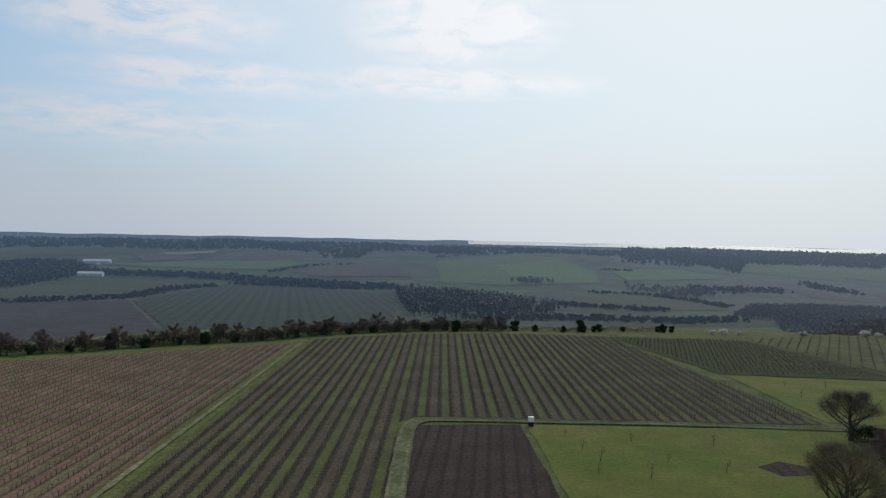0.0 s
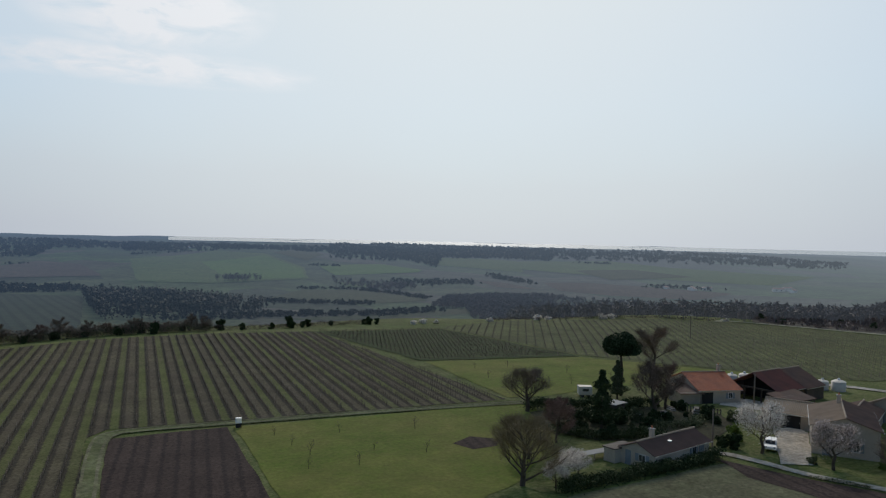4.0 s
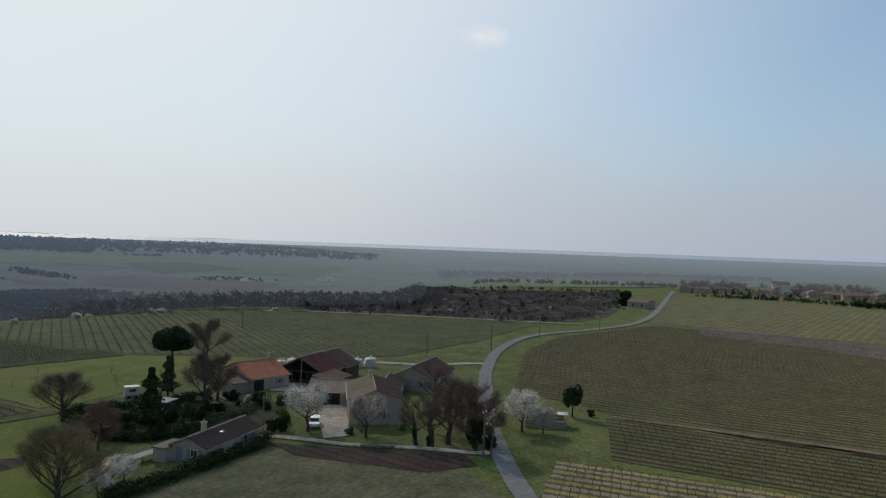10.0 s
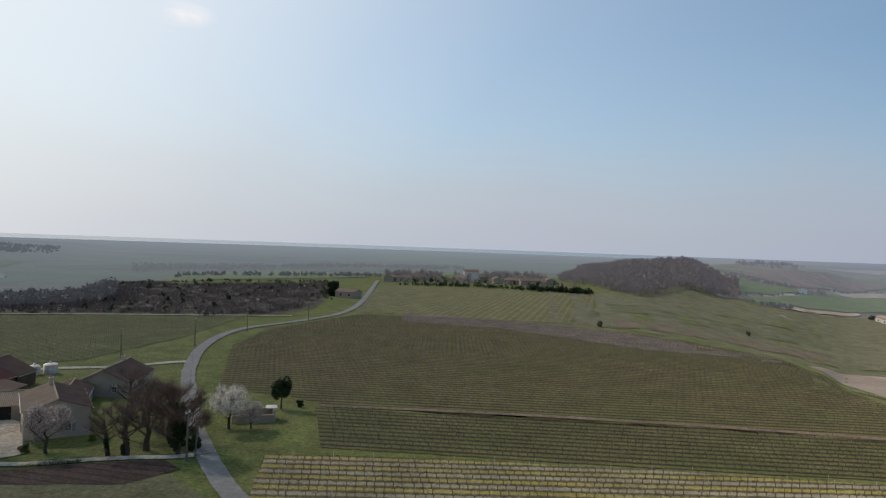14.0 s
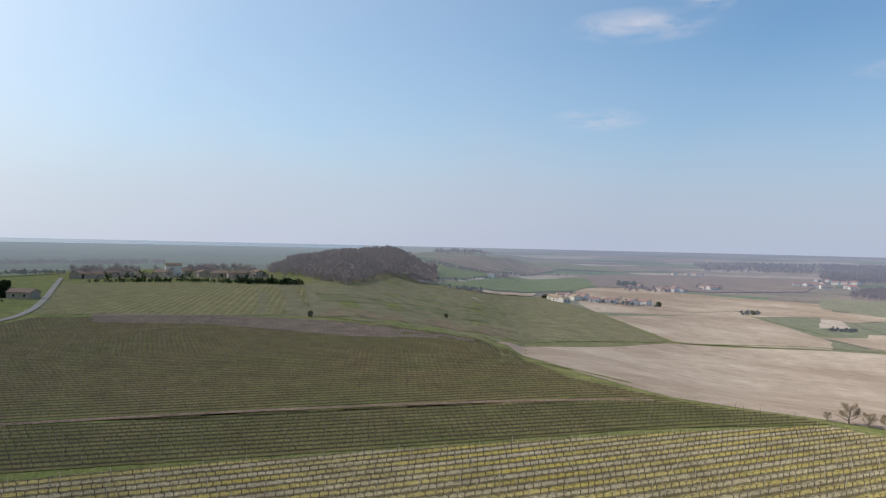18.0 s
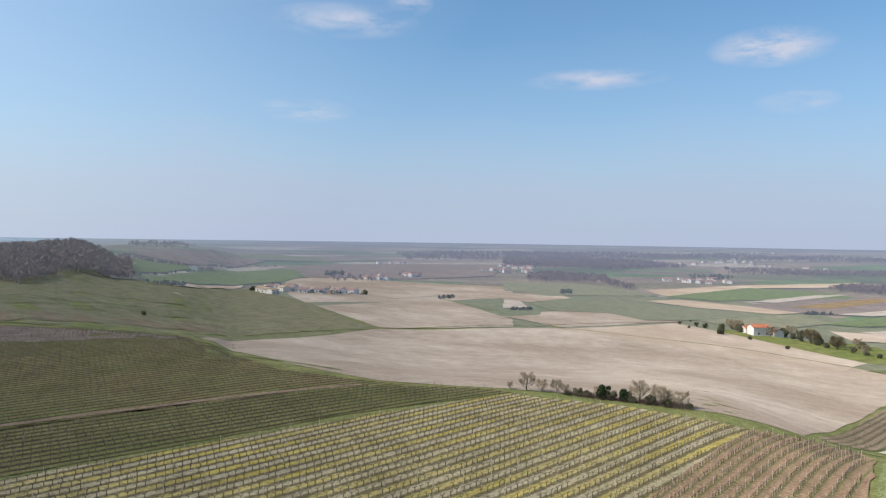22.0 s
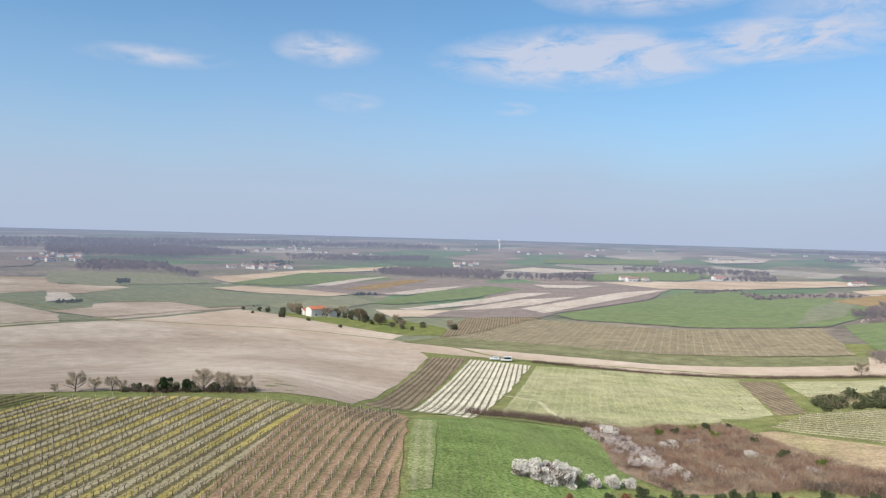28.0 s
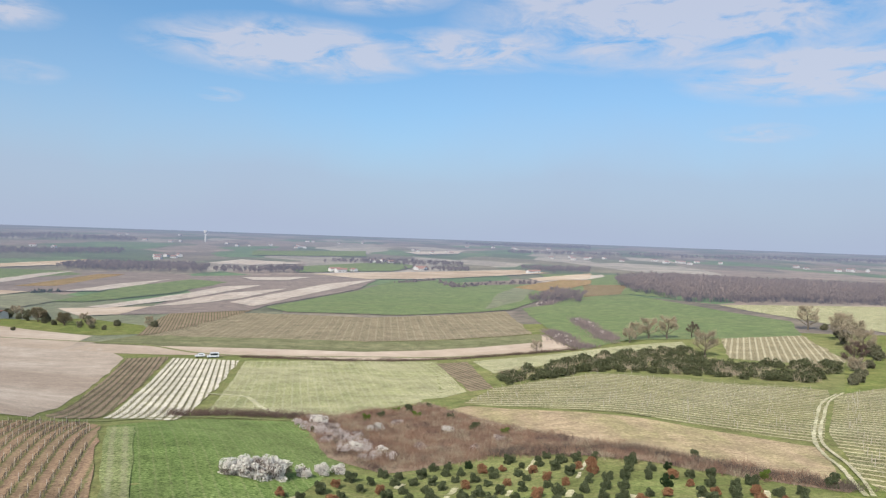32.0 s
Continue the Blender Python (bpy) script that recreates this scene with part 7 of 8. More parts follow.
for i, (x, y, s, k) in enumerate(((-53.6, -300, 0.8, K_PALE[0]), (-119, -283, 1.6, K_PALE[1]), (-101, -325, 1.0, K_PALE[2]), (-108, -338, 1.2, K_PALE[0]), (-115, -341, 1.5, K_PALE[1]), (-125, -343, 1.6, K_PALE[2]), (-140, -350, 1.0, K_BARE[1]), (-208, -338, 2.0, K_PALE[1]), (-223, -393, 2.0, K_PALE[0]), (-196, -310, 1.8, K_PALE[2]),
                                 (-178, -275, 1.6, K_PALE[0]), (-150, -235, 1.2, K_RED[1]), (-140, -218, 0.9, K_PALE[2]))):
    plant("bare_tree", k, x, y, "leafless tree beside the hillside fields", "tree", "field trees", s, i * 71)


# ---- the distance ----
def far_bare(seed, n=46, width=0.55):
    g = np.random.default_rng(seed)
    wood = tube([(0, 0, -0.5), (0, 0, 5)], [0.22, 0.1], 3)
    b = clumps(g, n, 2.6, 2.6, 2.4, 10, 0.4) + [0, 0, 5.2]
    d = g.normal(size=(n, 3)) * 0.9 + [0, 0, 0.8]
    d /= np.linalg.norm(d, axis=1)[:, None]
    return joined([wood, slivers(b - d, d, 2.6, width, g)])


def far_leafy(seed, n=60, w=2.4, h=3.2):
    g = np.random.default_rng(seed)
    return leaves(clumps(g, n, w, w, h, 9, 0.42) + [0, 0, h * 1.15], 0.85, g)


def far_round(seed, n=34):
    """A far tree in the round: a few clumps of coarse foliage down to the ground."""
    g = np.random.default_rng(seed)
    p = clumps(g, n, 2.7, 2.7, 2.4, 7, 0.45) + [0, 0, 3.1]
    return leaves(p, 1.15, g)


FAR_BARE = [far_bare(400 + i, 34, 0.75) for i in range(5)]
MID_BARE = [far_bare(405 + i, 80, 0.3) for i in range(5)]
FAR_LEAFY = [far_leafy(410 + i, 44) for i in range(4)]
FAR_ROUND = [far_round(415 + i) for i in range(6)]
FAR_PINE = [far_leafy(420 + i, 40, 1.5, 4.6) for i in range(3)]
# far trees, walls and roofs: haze painted in as emission where far is set
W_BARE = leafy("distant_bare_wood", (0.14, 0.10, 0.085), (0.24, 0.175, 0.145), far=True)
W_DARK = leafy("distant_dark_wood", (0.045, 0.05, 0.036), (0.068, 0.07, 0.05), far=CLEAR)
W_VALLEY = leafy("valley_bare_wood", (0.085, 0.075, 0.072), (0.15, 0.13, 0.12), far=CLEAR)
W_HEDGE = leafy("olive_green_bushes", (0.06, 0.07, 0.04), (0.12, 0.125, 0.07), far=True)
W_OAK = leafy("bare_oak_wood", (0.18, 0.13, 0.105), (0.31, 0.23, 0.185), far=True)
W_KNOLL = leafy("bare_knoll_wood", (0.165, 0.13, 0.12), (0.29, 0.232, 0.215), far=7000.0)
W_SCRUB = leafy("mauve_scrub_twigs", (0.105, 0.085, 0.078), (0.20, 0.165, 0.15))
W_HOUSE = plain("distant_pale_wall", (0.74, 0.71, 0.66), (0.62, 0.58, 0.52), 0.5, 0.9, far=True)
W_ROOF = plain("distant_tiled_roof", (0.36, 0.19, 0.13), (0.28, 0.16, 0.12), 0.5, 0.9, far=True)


def polar(az, r):
    return r * math.sin(radians(az)), r * math.cos(radians(az))


def wood_at(az0, az1, r0, r1, n, kit, mat, label, size=(0.9, 1.4), name="far_wood", gaps=0.35):
    """A belt of woodland between two bearings and two distances, thinner in places and ragged at its edges."""
    g = np.random.default_rng(int(abs(az0) * 31 + r0))
    a, u = g.uniform(az0, az1, n), g.random(n)
    swell = 0.5 + 0.25 * np.sin(a * 0.9 + r0) + 0.25 * np.sin(a * 2.3 + r0 * 0.7)
    r = r0 + (r1 - r0) * (u * (0.45 + 0.55 * swell) + 0.25 * (1 - swell) + 0.08 * g.normal(size=n))
    keep = g.random(n) > gaps * (1 - swell) * 2
    a, r = a[keep], r[keep]
    xy = np.c_[r * np.sin(np.radians(a)), r * np.cos(np.radians(a))]
    return scatter(name, kit, xy, g.uniform(*size, len(xy)), mat, label, "woodland")


def grown(name, outline, kit, mat, n, size, label):
    """A wood filling an outline, its trees uneven in size and thinner in places."""
    g = np.random.default_rng(int(abs(outline[0][0]) + n))
    xy = fill(outline, n, g)
    lump = 0.5 + 0.25 * np.sin(xy[:, 0] / 37 + n) + 0.25 * np.sin(xy[:, 1] / 53 + xy[:, 0] / 90)
    keep = g.random(len(xy)) < 0.55 + 0.6 * lump
    xy, lump = xy[keep], lump[keep]
    return scatter(name, kit, xy, (size[0] + (size[1] - size[0]) * np.clip(0.6 * lump + 0.4 * g.random(len(xy)), 0, 1)), mat, label, "woodland")


def tree_line(points, n, kit, mat, label, size=(0.6, 1.0), wide=6.0, name="far_hedge"):
    """A hedge or belt of trees along a line."""
    g = np.random.default_rng(int(abs(points[0][0]) + n))
    p = smooth_line(points, 10.0)
    k = g.integers(0, len(p) - 1, n)
    xy = p[k] + (p[k + 1] - p[k]) * g.random(n)[:, None] + g.normal(size=(n, 2)) * wide
    return scatter(name, kit, xy, g.uniform(*size, n), mat, label, "woodland")


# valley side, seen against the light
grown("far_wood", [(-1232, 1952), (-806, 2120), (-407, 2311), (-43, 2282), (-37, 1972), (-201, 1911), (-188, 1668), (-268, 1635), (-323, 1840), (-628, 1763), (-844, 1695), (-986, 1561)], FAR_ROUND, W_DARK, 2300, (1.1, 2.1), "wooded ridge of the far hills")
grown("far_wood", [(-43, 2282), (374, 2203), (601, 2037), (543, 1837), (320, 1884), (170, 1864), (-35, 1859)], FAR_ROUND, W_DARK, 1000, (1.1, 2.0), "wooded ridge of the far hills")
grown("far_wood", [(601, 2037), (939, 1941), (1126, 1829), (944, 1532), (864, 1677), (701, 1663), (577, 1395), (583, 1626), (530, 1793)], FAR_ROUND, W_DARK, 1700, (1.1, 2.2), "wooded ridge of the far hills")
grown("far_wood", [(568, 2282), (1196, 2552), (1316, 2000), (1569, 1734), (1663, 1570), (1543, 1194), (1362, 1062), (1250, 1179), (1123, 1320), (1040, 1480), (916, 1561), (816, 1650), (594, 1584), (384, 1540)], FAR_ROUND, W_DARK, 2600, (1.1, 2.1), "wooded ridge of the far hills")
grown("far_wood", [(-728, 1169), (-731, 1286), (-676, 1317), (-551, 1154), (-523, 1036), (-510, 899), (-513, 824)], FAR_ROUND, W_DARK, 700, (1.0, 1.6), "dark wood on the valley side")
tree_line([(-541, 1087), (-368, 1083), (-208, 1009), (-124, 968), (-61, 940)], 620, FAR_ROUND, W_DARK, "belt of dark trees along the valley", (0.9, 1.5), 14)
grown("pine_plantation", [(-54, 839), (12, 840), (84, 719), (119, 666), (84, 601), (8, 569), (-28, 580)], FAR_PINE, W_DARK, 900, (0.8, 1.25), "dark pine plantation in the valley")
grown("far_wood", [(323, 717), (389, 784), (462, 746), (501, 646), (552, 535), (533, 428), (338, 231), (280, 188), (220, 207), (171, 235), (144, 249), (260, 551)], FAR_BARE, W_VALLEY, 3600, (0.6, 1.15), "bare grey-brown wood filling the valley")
grown("far_wood", [(257, 630), (332, 771), (410, 793), (468, 758), (369, 596), (294, 585), (303, 623)], FAR_BARE, W_VALLEY, 1200, (0.6, 1.1), "bare grey-brown wood at the hill foot")
grown("far_wood", [(375, 1103), (460, 1069), (495, 1036), (474, 993), (335, 974)], FAR_ROUND, W_DARK, 170, (0.8, 1.4), "strip of wood between valley fields")
grown("far_wood", [(275, 1141), (330, 1030), (383, 959), (293, 871), (259, 1007)], FAR_BARE, W_VALLEY, 130, (0.8, 1.4), "scattered bare trees between valley fields")
tree_line([(104, 1087), (131, 1093), (156, 1090)], 30, FAR_BARE, W_VALLEY, "row of bare poplars in a meadow", (1.0, 1.6), 8)
tree_line([(-389, 633), (-353, 668), (-314, 724), (-322, 849), (-297, 927)], 330, FAR_ROUND, W_DARK, "dark hedge between valley fields", (0.5, 1.0), 5)
tree_line([(-279, 977), (-195, 946), (-104, 925)], 150, FAR_ROUND, W_DARK, "dark hedge between valley fields", (0.5, 1.0), 5)
tree_line([(200, 953), (273, 921), (305, 763)], 150, FAR_ROUND, W_DARK, "dark hedge between valley fields", (0.5, 1.0), 3)
tree_line([(113, 743), (155, 710), (215, 688)], 130, FAR_ROUND, W_DARK, "dark hedge between valley fields", (0.5, 1.0), 3)
tree_line([(22, 563), (100, 582), (192, 583), (250, 613)], 330, FAR_ROUND, W_DARK, "dark hedge between valley fields", (0.5, 1.0), 7)
tree_line([(321, 1427), (374, 1406)], 40, FAR_ROUND, W_DARK, "dark hedge between valley fields", (0.5, 1.0), 5)
tree_line([(-291, 1204), (-245, 1399), (-176, 1462)], 70, FAR_ROUND, W_DARK, "dark hedge between valley fields", (0.5, 1.0), 4)
tree_line([(-19, 1740), (81, 1843), (179, 1883)], 60, FAR_ROUND, W_DARK, "dark hedge between valley fields", (0.5, 1.0), 4)
tree_line([(571, 1123), (566, 1056), (575, 1012)], 80, FAR_ROUND, W_DARK, "dark hedge between valley fields", (0.5, 1.0), 6)
tree_line([(590, 1190), (583, 1078), (568, 966)], 60, FAR_ROUND, W_DARK, "hedge trees on the far slope", (0.6, 1.2), 6)
tree_line([(700, 874), (749, 851), (757, 802)], 60, FAR_ROUND, W_DARK, "hedge trees on the far slope", (0.6, 1.2), 9)
tree_line([(338, 1033), (404, 1034), (486, 1015)], 60, FAR_ROUND, W_DARK, "hedge trees on the far slope", (0.6, 1.2), 6)
tree_line([(961, 1459), (1008, 1389)], 30, FAR_ROUND, W_DARK, "hedge trees on the far slope", (0.6, 1.2), 6)
# scrub and wood beyond the back vineyard
SCRUB = [tuft(430 + i, 60, 1.7, 1.6, 1.3, 0.16) for i in range(4)]
BLOOM_FAR = [leaves(clumps(np.random.default_rng(440 + i), 130, 1.4, 1.2, 0.9, 8, 0.4) + [0, 0, 0.8], 0.22, np.random.default_rng(i)) for i in range(3)]
scrubland = [(222, 208), (300, 288), (400, 328), (498, 318), (408, 236), (438, 206), (496, 172), (480, 163), (390, 131), (302, 111), (262, 115), (240, 168)]
scatter("scrub", SCRUB, fill(scrubland, 2400, g_far), g_far.uniform(0.4, 1.1, 2400), W_SCRUB, "dense mauve-brown scrub beyond the vineyard", "scrub")
scatter("scrub_bushes", FAR_ROUND, fill(scrubland, 170, g_far), g_far.uniform(0.18, 0.5, 170), LEAF_DARK, "dark evergreen bushes scattered in the scrub", "scrub")
tree_line([(432, 250), (480, 200), (500, 176), (470, 158), (400, 134), (330, 116)], 120, FAR_ROUND, LEAF_OLIVE, "olive green bushes along the scrub's edge", (0.2, 0.5), 3.0)
tree_line([(225, 205), (242, 172), (262, 124), (300, 116)], 90, FAR_ROUND, W_SCRUB, "brown brambles along the scrub's edge", (0.2, 0.4), 3.0)
scatter("blossoming_scrub", BLOOM_FAR, fill(scrubland, 80, g_far), g_far.uniform(0.4, 0.9, 80), PETAL_PINK, "pale blossoming bushes in the scrub", "scrub")
wood_at(47, 57, 330, 470, 900, SCRUB, W_SCRUB, "dense brown scrub beyond the vineyard", (0.7, 1.3), "scrub", 0.1)
wood_at(46, 56, 440, 600, 900, FAR_BARE, W_BARE, "bare scrubby wood on the slope", (0.3, 0.5), "scrub", 0.1)
wood_at(46, 57, 322, 440, 50, BLOOM_FAR, PETAL_PINK, "pale blossoming bushes in the scrub", (0.5, 0.9), "blossoming_scrub", 0.2)
wood_at(60, 78, 640, 700, 260, FAR_LEAFY, W_DARK, "dark hedge beyond the scrub", (0.4, 0.7))
wood_at(57, 82, 1150, 1400, 1600, FAR_BARE, W_BARE, "grey wood on the low plain", (0.7, 1.1))
# village on the hill and the wooded knoll
wood_at(75.5, 91, 585, 700, 430, MID_BARE, W_KNOLL, "bare trees round the village", (0.6, 1.2), "village_trees", 0.6)
wood_at(76, 90, 545, 600, 130, FAR_LEAFY, LEAF_DARK, "dark hedge and evergreens before the village", (0.3, 0.75), "village_trees", 0.5)
tree_line([(494, 22), (492, 1), (483, -17)], 90, FAR_LEAFY, LEAF_DARK, "dark evergreen hedge below the village", (0.45, 0.75), 2.0)
tree_line([(505, 115), (512, 88), (515, 63), (510, 40), (500, 24)], 110, FAR_LEAFY, LEAF_DARK, "dark evergreen hedge below the village", (0.25, 0.55), 4.0)
tree_line([(545, 128), (552, 80), (548, 40), (535, 8)], 70, MID_BARE, W_KNOLL, "bare trees round the village gardens", (0.35, 0.7), 12.0)
knoll = [(558, -24), (490, -47), (521, -62), (582, -86), (603, -136), (760, -170), (900, -150), (900, -20), (700, 0)]
scatter("wood_on_knoll", MID_BARE, fill(knoll, 2600, g_far), g_far.uniform(0.5, 1.0, 2600) ** 1.6 * 1.3, W_KNOLL, "bare brown wood on a rounded knoll", "woodland")
# the plain
grown("far_wood", [(2945, -643), (2731, -742), (1486, -454), (1131, -333), (1142, -310), (1108, -246)], FAR_BARE, W_BARE, 330, (0.8, 1.3), "bare wood on the rise beyond the knoll")
tree_line([(917, -188), (876, -213), (878, -245), (866, -265)], 60, FAR_ROUND, W_BARE, "hedge across the green slope", (0.4, 0.8), 4)
tree_line([(639, -142), (790, -233), (1056, -386), (1086, -471)], 60, FAR_ROUND, W_HEDGE, "dark hedge between green crops", (0.25, 0.5), 2)
grown("far_wood", [(847, -262), (868, -286), (824, -273), (806, -251)], FAR_BARE, W_BARE, 40, (0.5, 1.0), "bare trees by the lone house")
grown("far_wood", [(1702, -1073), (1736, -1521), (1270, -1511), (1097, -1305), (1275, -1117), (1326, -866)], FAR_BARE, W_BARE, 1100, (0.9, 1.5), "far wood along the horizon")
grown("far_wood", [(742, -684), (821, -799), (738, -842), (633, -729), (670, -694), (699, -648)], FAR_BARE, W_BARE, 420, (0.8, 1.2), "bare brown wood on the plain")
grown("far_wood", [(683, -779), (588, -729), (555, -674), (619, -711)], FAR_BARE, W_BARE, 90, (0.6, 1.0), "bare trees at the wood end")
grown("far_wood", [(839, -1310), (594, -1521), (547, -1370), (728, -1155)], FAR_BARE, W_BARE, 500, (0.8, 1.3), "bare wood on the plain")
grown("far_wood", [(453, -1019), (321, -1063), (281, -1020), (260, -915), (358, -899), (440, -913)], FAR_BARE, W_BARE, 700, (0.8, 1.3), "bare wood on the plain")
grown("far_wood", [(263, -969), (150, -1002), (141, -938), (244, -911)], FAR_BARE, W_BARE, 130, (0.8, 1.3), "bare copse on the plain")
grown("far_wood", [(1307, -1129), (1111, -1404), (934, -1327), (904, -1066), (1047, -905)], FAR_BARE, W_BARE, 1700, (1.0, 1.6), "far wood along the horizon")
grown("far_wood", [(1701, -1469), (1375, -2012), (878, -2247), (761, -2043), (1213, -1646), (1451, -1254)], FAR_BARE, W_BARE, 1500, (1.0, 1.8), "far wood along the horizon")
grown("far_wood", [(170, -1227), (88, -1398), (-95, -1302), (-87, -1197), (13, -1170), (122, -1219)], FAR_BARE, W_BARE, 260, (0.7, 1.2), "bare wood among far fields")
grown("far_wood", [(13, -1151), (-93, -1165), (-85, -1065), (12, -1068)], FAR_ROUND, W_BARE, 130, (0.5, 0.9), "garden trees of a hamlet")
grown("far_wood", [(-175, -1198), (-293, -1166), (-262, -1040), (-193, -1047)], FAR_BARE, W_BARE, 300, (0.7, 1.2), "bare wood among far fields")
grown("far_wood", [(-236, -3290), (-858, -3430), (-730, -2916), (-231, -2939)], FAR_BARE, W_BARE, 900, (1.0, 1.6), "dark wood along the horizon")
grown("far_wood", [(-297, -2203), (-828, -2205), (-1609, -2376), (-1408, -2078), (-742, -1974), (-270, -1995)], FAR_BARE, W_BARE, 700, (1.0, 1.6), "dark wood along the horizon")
tree_line([(-39, -790), (-49, -734), (-78, -773), (-136, -786)], 70, FAR_ROUND, W_OAK, "scrubby hedge between green fields", (0.5, 0.9), 4)
tree_line([(14, -782), (-9, -815), (-33, -849)], 40, FAR_ROUND, W_OAK, "scrubby hedge at the field edge", (0.4, 0.7), 3)
grown("far_wood", [(-104, -576), (-135, -683), (-150, -656), (-153, -606), (-120, -569)], MID_BARE, W_OAK, 110, (0.6, 1.1), "bare copse in a green field")
grown("far_wood", [(549, -555), (549, -569), (533, -556), (528, -537)], FAR_ROUND, W_HEDGE, 24, (0.5, 0.8), "dark bushes in a field corner")
tree_line([(402, -354), (398, -374)], 24, FAR_ROUND, W_HEDGE, "dark hedge at a chalky field", (0.3, 0.55), 2)
tree_line([(307, -597), (296, -616)], 24, FAR_ROUND, W_HEDGE, "dark bushes beside tilled strips", (0.3, 0.6), 2)
grown("far_wood", [(532, -382), (529, -399), (504, -382), (502, -362)], FAR_ROUND, W_HEDGE, 16, (0.5, 0.9), "dark copse on the bare field")
grown("hamlet_trees", [(882, -444), (883, -470), (801, -431), (789, -401)], FAR_ROUND, W_HEDGE, 26, (0.9, 1.5), "tall dark trees at the hamlet edge")
grown("hamlet_trees", [(822, -418), (803, -490), (726, -443), (723, -375)], FAR_BARE, W_BARE, 60, (0.5, 0.9), "garden trees of the hamlet")
tree_line([(641, -248), (614, -267), (573, -280), (558, -317)], 26, FAR_ROUND, W_HEDGE, "bushes round the farm at the slope foot", (0.35, 0.75), 4)
tree_line([(645, -263), (614, -289), (569, -312)], 34, FAR_BARE, W_BARE, "bare trees round the farm at the slope foot", (0.4, 0.8), 5)
tree_line([(587, -145), (589, -160), (588, -169)], 14, FAR_ROUND, W_HEDGE, "dark trees along the green slope", (0.5, 0.9), 4)
grown("hamlet_trees", [(900, -573), (871, -594), (800, -546), (825, -528)], FAR_BARE, W_BARE, 30, (0.5, 0.9), "garden trees of a small farm")
grown("hamlet_trees", [(720, -1023), (704, -1117), (616, -994), (636, -917)], FAR_ROUND, W_HEDGE, 40, (0.6, 1.1), "dark garden trees of the hamlet")
scatter("oak_wood", MID_BARE, fill([(-207, -668), (-221, -562), (-270, -571), (-322, -581), (-385, -568), (-430, -565), (-560, -760), (-300, -900), (-230, -800)], 3600, g_far), g_far.uniform(0.9, 1.5, 3600), W_OAK, "broad bare oak wood beyond green fields", "woodland")
for line, n in (([(-103, -439), (-99, -383), (-94, -324)], 130), ([(-74, -377), (-74, -345), (-74, -303)], 110), ([(-101, -542), (-123, -590), (-145, -614)], 240)):
    tree_line(line, n, SCRUB, W_OAK, "bare scrubby hedge across the hillside", (0.7, 1.4), 2.0)
    tree_line(line, n // 12, BLOOM_FAR, PETAL_PINK, "pale blossom in the hillside hedge", (0.8, 1.3), 1.6, "blossoming_hedge")
for i, (x, y, s) in enumerate(((-182, -273, 2.6), (-188, -285, 2.2), (-176, -262, 2.0), (-127, -199, 1.7), (-132, -204, 1.9), (-150, -233, 1.8), (-159, -240, 1.6), (-200, -322, 2.4), (-214, -350, 2.2), (-230, -390, 2.0))):
    shrub(S_PLAIN, i, x, y, s, "dense bush in the hedge beside the small vineyard", "hillside bushes", 1.2, i * 50)
wood_at(189.5, 193.5, 560, 610, 90, FAR_BARE, W_BARE, "bare copse in a green field", (0.6, 0.9))
for i, (x, y, s) in enumerate(((518, -384, 2.2), (512, -380, 1.4), (306, -438, 0.9), (279, -398, 1.1), (283, -412, 1.6), (275, -410, 1.8), (262, -408, 2.2), (266, -414, 2.0), (227, -381, 1.3), (222, -418, 2.0), (214, -412, 2.2), (200, -404, 2.0), (192, -398, 1.8), (176, -392, 1.9), (168, -388, 1.6), (160, -384, 1.5), (296, -412, 1.4),
                              (603, -300, 2.0), (590, -285, 1.6), (565, -300, 1.8), (561, -322, 2.6), (610, -236, 2.4), (350, -84, 1.2), (286, -14, 1.3))):
    shrub(S_PLAIN, i, x, y, s * 0.85, "dense olive green bush or tree in the open plain", "plain trees", tall=1.3, turn=i * 60)
for i, (x, y, s) in enumerate(((249, -387, 2.2), (252, -412, 2.4), (229, -420, 2.6), (215, -428, 2.8), (193, -410, 2.6), (180, -412, 2.2), (161, -404, 1.9), (139, -399, 1.8), (195, -363, 1.0), (204, -414, 2.4), (222, -426, 2.2), (265, -425, 2.2))):
    shrub(S_PLAIN, i, x, y, s, "bushy grey-green tree in the farmhouse grounds", "farmhouse trees", 1.25, i * 40)
    if i % 2:
        plant("bare_tree", K_PALE[i % 3], x + 4, y - 3, "pale leafless tree round the farmhouse", "tree", "farmhouse trees", 0.9, i * 50)
for i, (x, y, s) in enumerate(((256, -417, 1.1), (232, -412, 1.0), (226, -424, 1.1), (206, -408, 1.0), (187, -398, 0.9), (170, -392, 0.8), (262, -420, 0.9))):
    plant("bare_tree", (K_PALE + K_BUD)[i % 5], x, y, "leafless garden tree round the farmhouse", "tree", "farmhouse trees", s, i * 90)


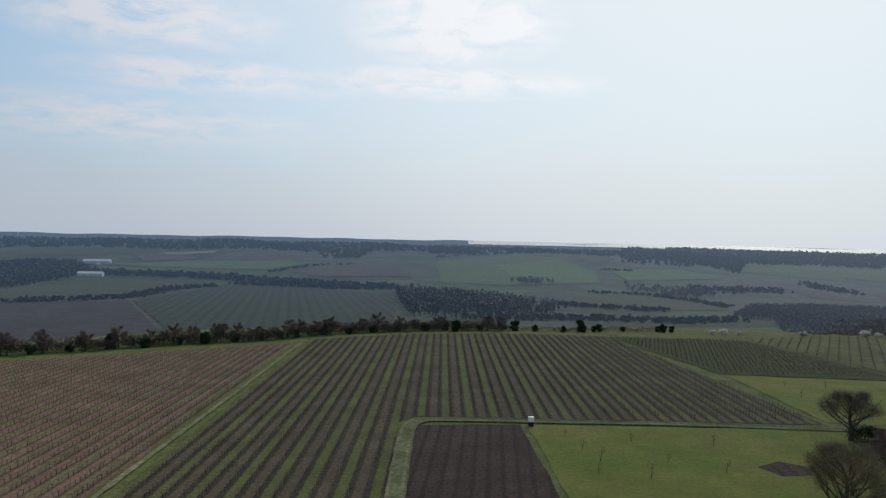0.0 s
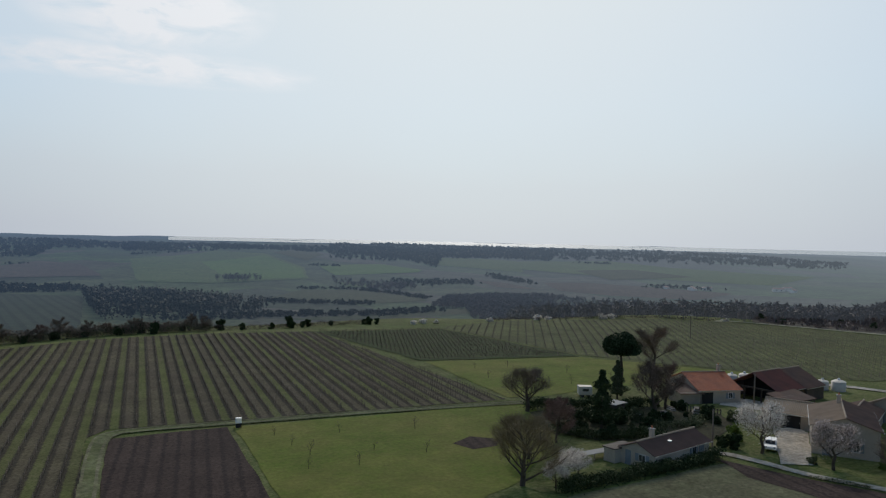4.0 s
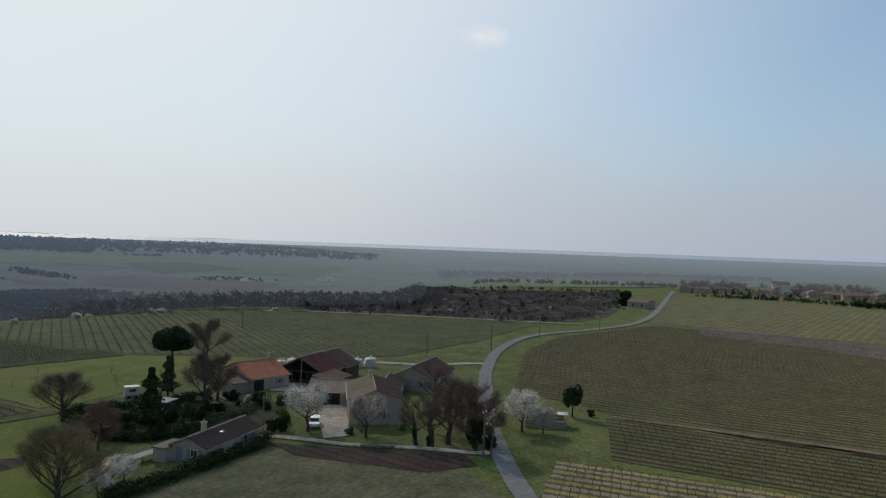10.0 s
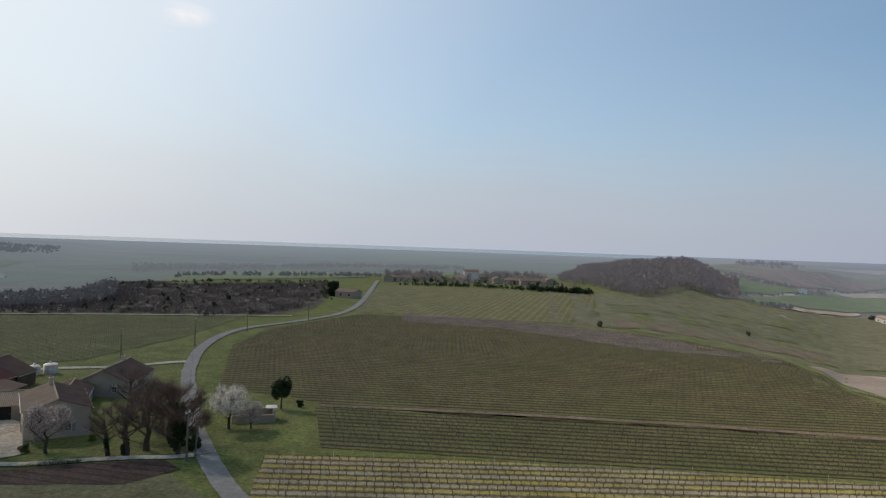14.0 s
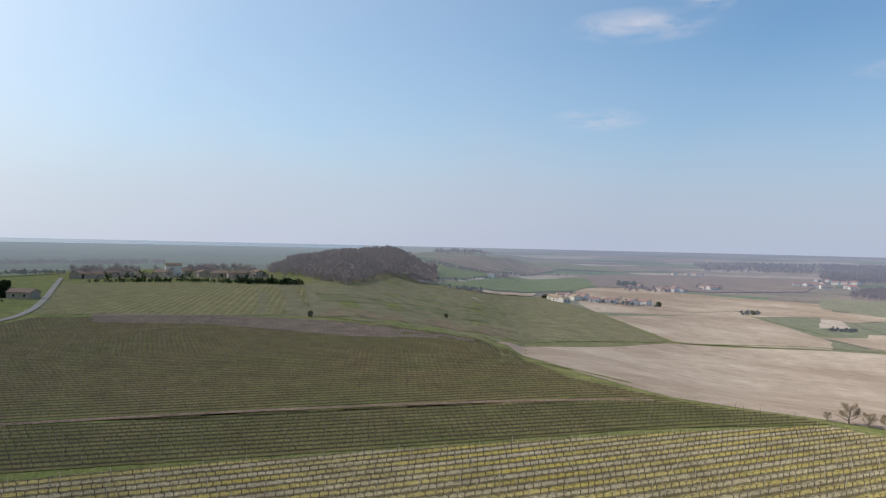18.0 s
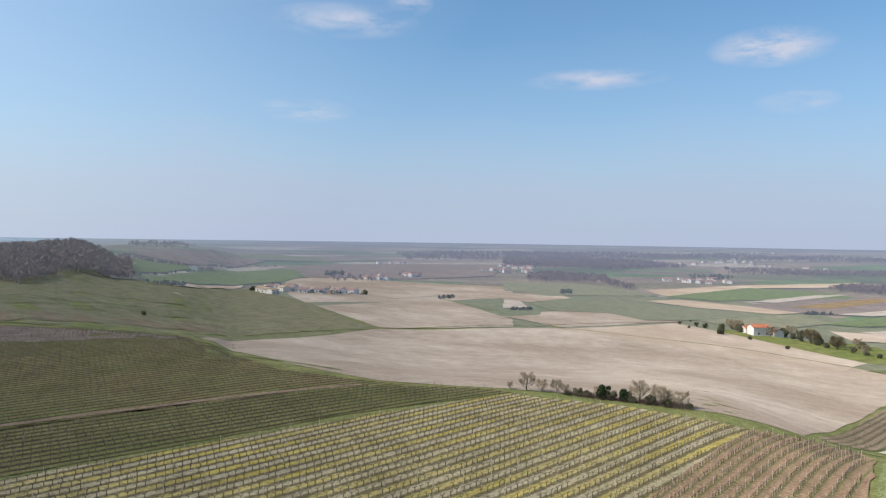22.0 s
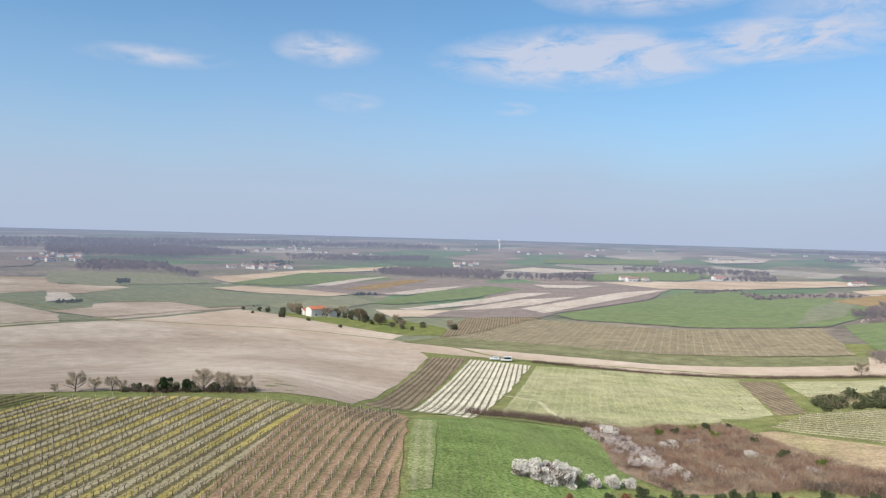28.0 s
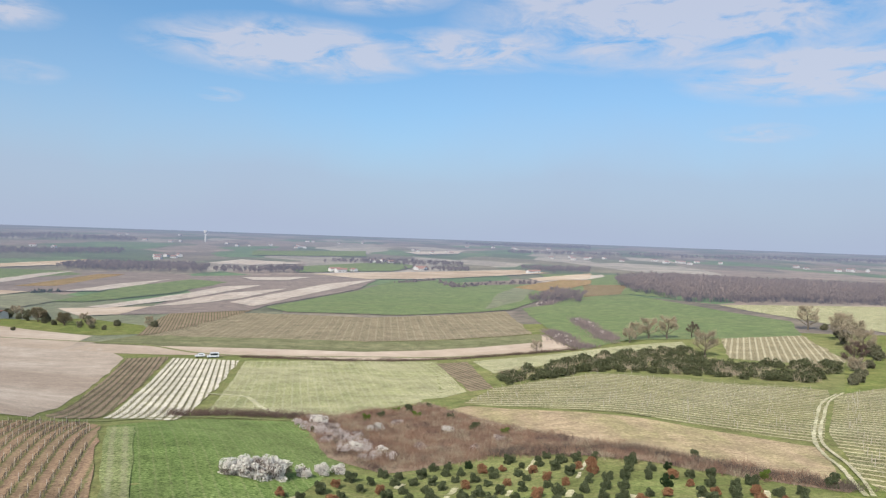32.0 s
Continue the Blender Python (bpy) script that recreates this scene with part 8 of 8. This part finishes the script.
def small_house(x, y, turn, L, W, e, wall, roof, label, group=""):
    """A far house: four walls, two roof slopes and its windows."""
    t = thing("house", x, y, label, "house", group, turn)
    rz = e + W * 0.22
    part("wall", prism_bm([(-W / 2, -1), (W / 2, -1), (W / 2, e), (0, rz), (-W / 2, e)], -L / 2, L / 2), wall, t)
    for s in (-1, 1):
        part("roof", prism_bm([(s * (W / 2 + 0.4), e - 0.1), (s * (W / 2 + 0.4), e + 0.1), (0, rz + 0.2), (0, rz)], -L / 2 - 0.3, L / 2 + 0.3), roof, t)
    for k in (-0.25, 0.2):
        for s in (-1, 1):
            part("window", box_bm(L * k - 0.5, L * k + 0.5, s * W / 2 - 0.03, s * W / 2 + 0.03, 1.0, 2.2), GLASS, t)
    return t


small_house(239, -411, 60, 11, 7.5, 5.2, WHITEWALL, TILE_ORANGE, "white two-storey farmhouse among garden trees")
small_house(247, -417, 60, 12, 7, 3.2, WHITEWALL, TILE_ORANGE, "low wing of the white farmhouse with an orange roof")
small_house(232, -417, 150, 8, 6, 3.4, WHITEWALL, TILE_RED, "red-roofed outbuilding beside the white farmhouse")
for x, y, a, L in ((596, -240, 20, 9), (580, -238, 20, 10), (568, -238, 110, 8), (600, -262, 0, 12)):
    small_house(x, y, a, L, 7, 3.6, WHITEWALL, TILE_PALE, "low pale farm building at the slope's foot", "farm on the slope")
small_house(368, 113, 70, 12, 7, 3.0, STONE, TILE_BROWN, "low dark house beside the lane")
shrub(S_DARK, 0, 372, 122, 3.6, "large dark evergreen beside the lane house", "", 1.2)
shrub(S_DARK, 1, 382, 118, 1.8, "dark hedge bush beside the lane", "", 0.8)
for i, (az, r) in enumerate(((76.2, 585), (76.7, 590), (77.3, 582), (78.4, 600), (79.6, 610), (81.9, 600), (82.6, 610), (83.4, 625), (84.7, 590), (86.0, 575), (87.0, 570), (87.6, 580), (88.7, 590), (90.4, 800), (91.0, 820), (91.4, 790))):
    x, y = polar(az, r)
    big = az == 82.6
    small_house(x, y, i * 47 % 180, 12, 8, 8.5 if big else 3.6, WHITEWALL if big else (PLASTER if i % 3 else STONE), TILE_BROWN, "pale village house among bare trees", "village houses")
hamlets = ((580, -290, 4, 27, 8), (614, -267, 3, 14, 8), (821, -254, 1, 5, 9), (803, -456, 11, 34, 38), (825, -539, 4, 13, 27), (1207, -749, 4, 32, 28), (891, -781, 9, 39, 39), (1095, -1404, 6, 94, 64), (1015, -1604, 6, 95, 68), (1008, -902, 8, 34, 68), (636, -917, 11, 61, 48), (1106, -1418, 10, 105, 90), (1064, -1238, 3, 20, 25), (1484, -2240, 6, 175, 90), (436, -1296, 6, 36, 75), (1065, -1744, 5, 76, 84), (662, -2127, 5, 141, 90), (390, -2003, 7, 103, 90), (53, -1302, 6, 46, 47), (277, -2551, 5, 216, 90), (-4, -1082, 5, 25, 32), (90, -980, 4, 17, 14), (-60, -1947, 5, 59, 84), (-176, -1025, 2, 6, 15), (-421, -2216, 7, 152, 90), (-207, -2630, 6, 321, 90), (-392, -1768, 5, 70, 73), (1202, -2696, 6, 377, 90), (823, -1522, 5, 96, 60), (-744, -1628, 7, 168, 81), (-874, -1444, 6, 111, 74), (-505, -1710, 6, 173, 84), (-622, 1296, 1, 1, 13), (123, 2003, 2, 13, 29), (354, 2241, 3, 20, 37), (743, 832, 5, 37, 33), (1459, 1537, 4, 78, 37), (850, 773, 4, 24, 21))
for cx, cy, n, wide, deep in hamlets:
    d = math.hypot(cx, cy)
    for i in range(n):
        u, v = g_far.uniform(-1, 1) * wide, g_far.uniform(-1, 1) * deep
        x, y = cx + (cy * u + cx * v) / d, cy + (-cx * u + cy * v) / d
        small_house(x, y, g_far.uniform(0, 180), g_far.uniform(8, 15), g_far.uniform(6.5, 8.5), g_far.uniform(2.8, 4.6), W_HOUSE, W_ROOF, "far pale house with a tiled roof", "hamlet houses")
small_house(-628, 1308, 20, 46, 14, 5.0, W_HOUSE, W_HOUSE, "long low pale farm building in the valley")
small_house(-510, 1043, 10, 34, 12, 4.0, W_HOUSE, W_HOUSE, "long low farm shed below the wood")
# water tower on the plain and one on the ridge
for az, r, h in ((164.2, 2300, 34), (-30.6, 2250, 20)):
    x, y = polar(az, r)
    t = thing("water_tower", x, y, "pale concrete water tower on the skyline", "tower")
    part("shaft", fast_mesh("shaft", *tube([(0, 0, -2), (0, 0, h * 0.75)], [h * 0.09, h * 0.07], 12), W_HOUSE), None, t)
    part("tank", fast_mesh("tank", *tube([(0, 0, h * 0.72), (0, 0, h * 0.82), (0, 0, h)], [h * 0.08, h * 0.17, h * 0.16], 16), W_HOUSE), None, t)
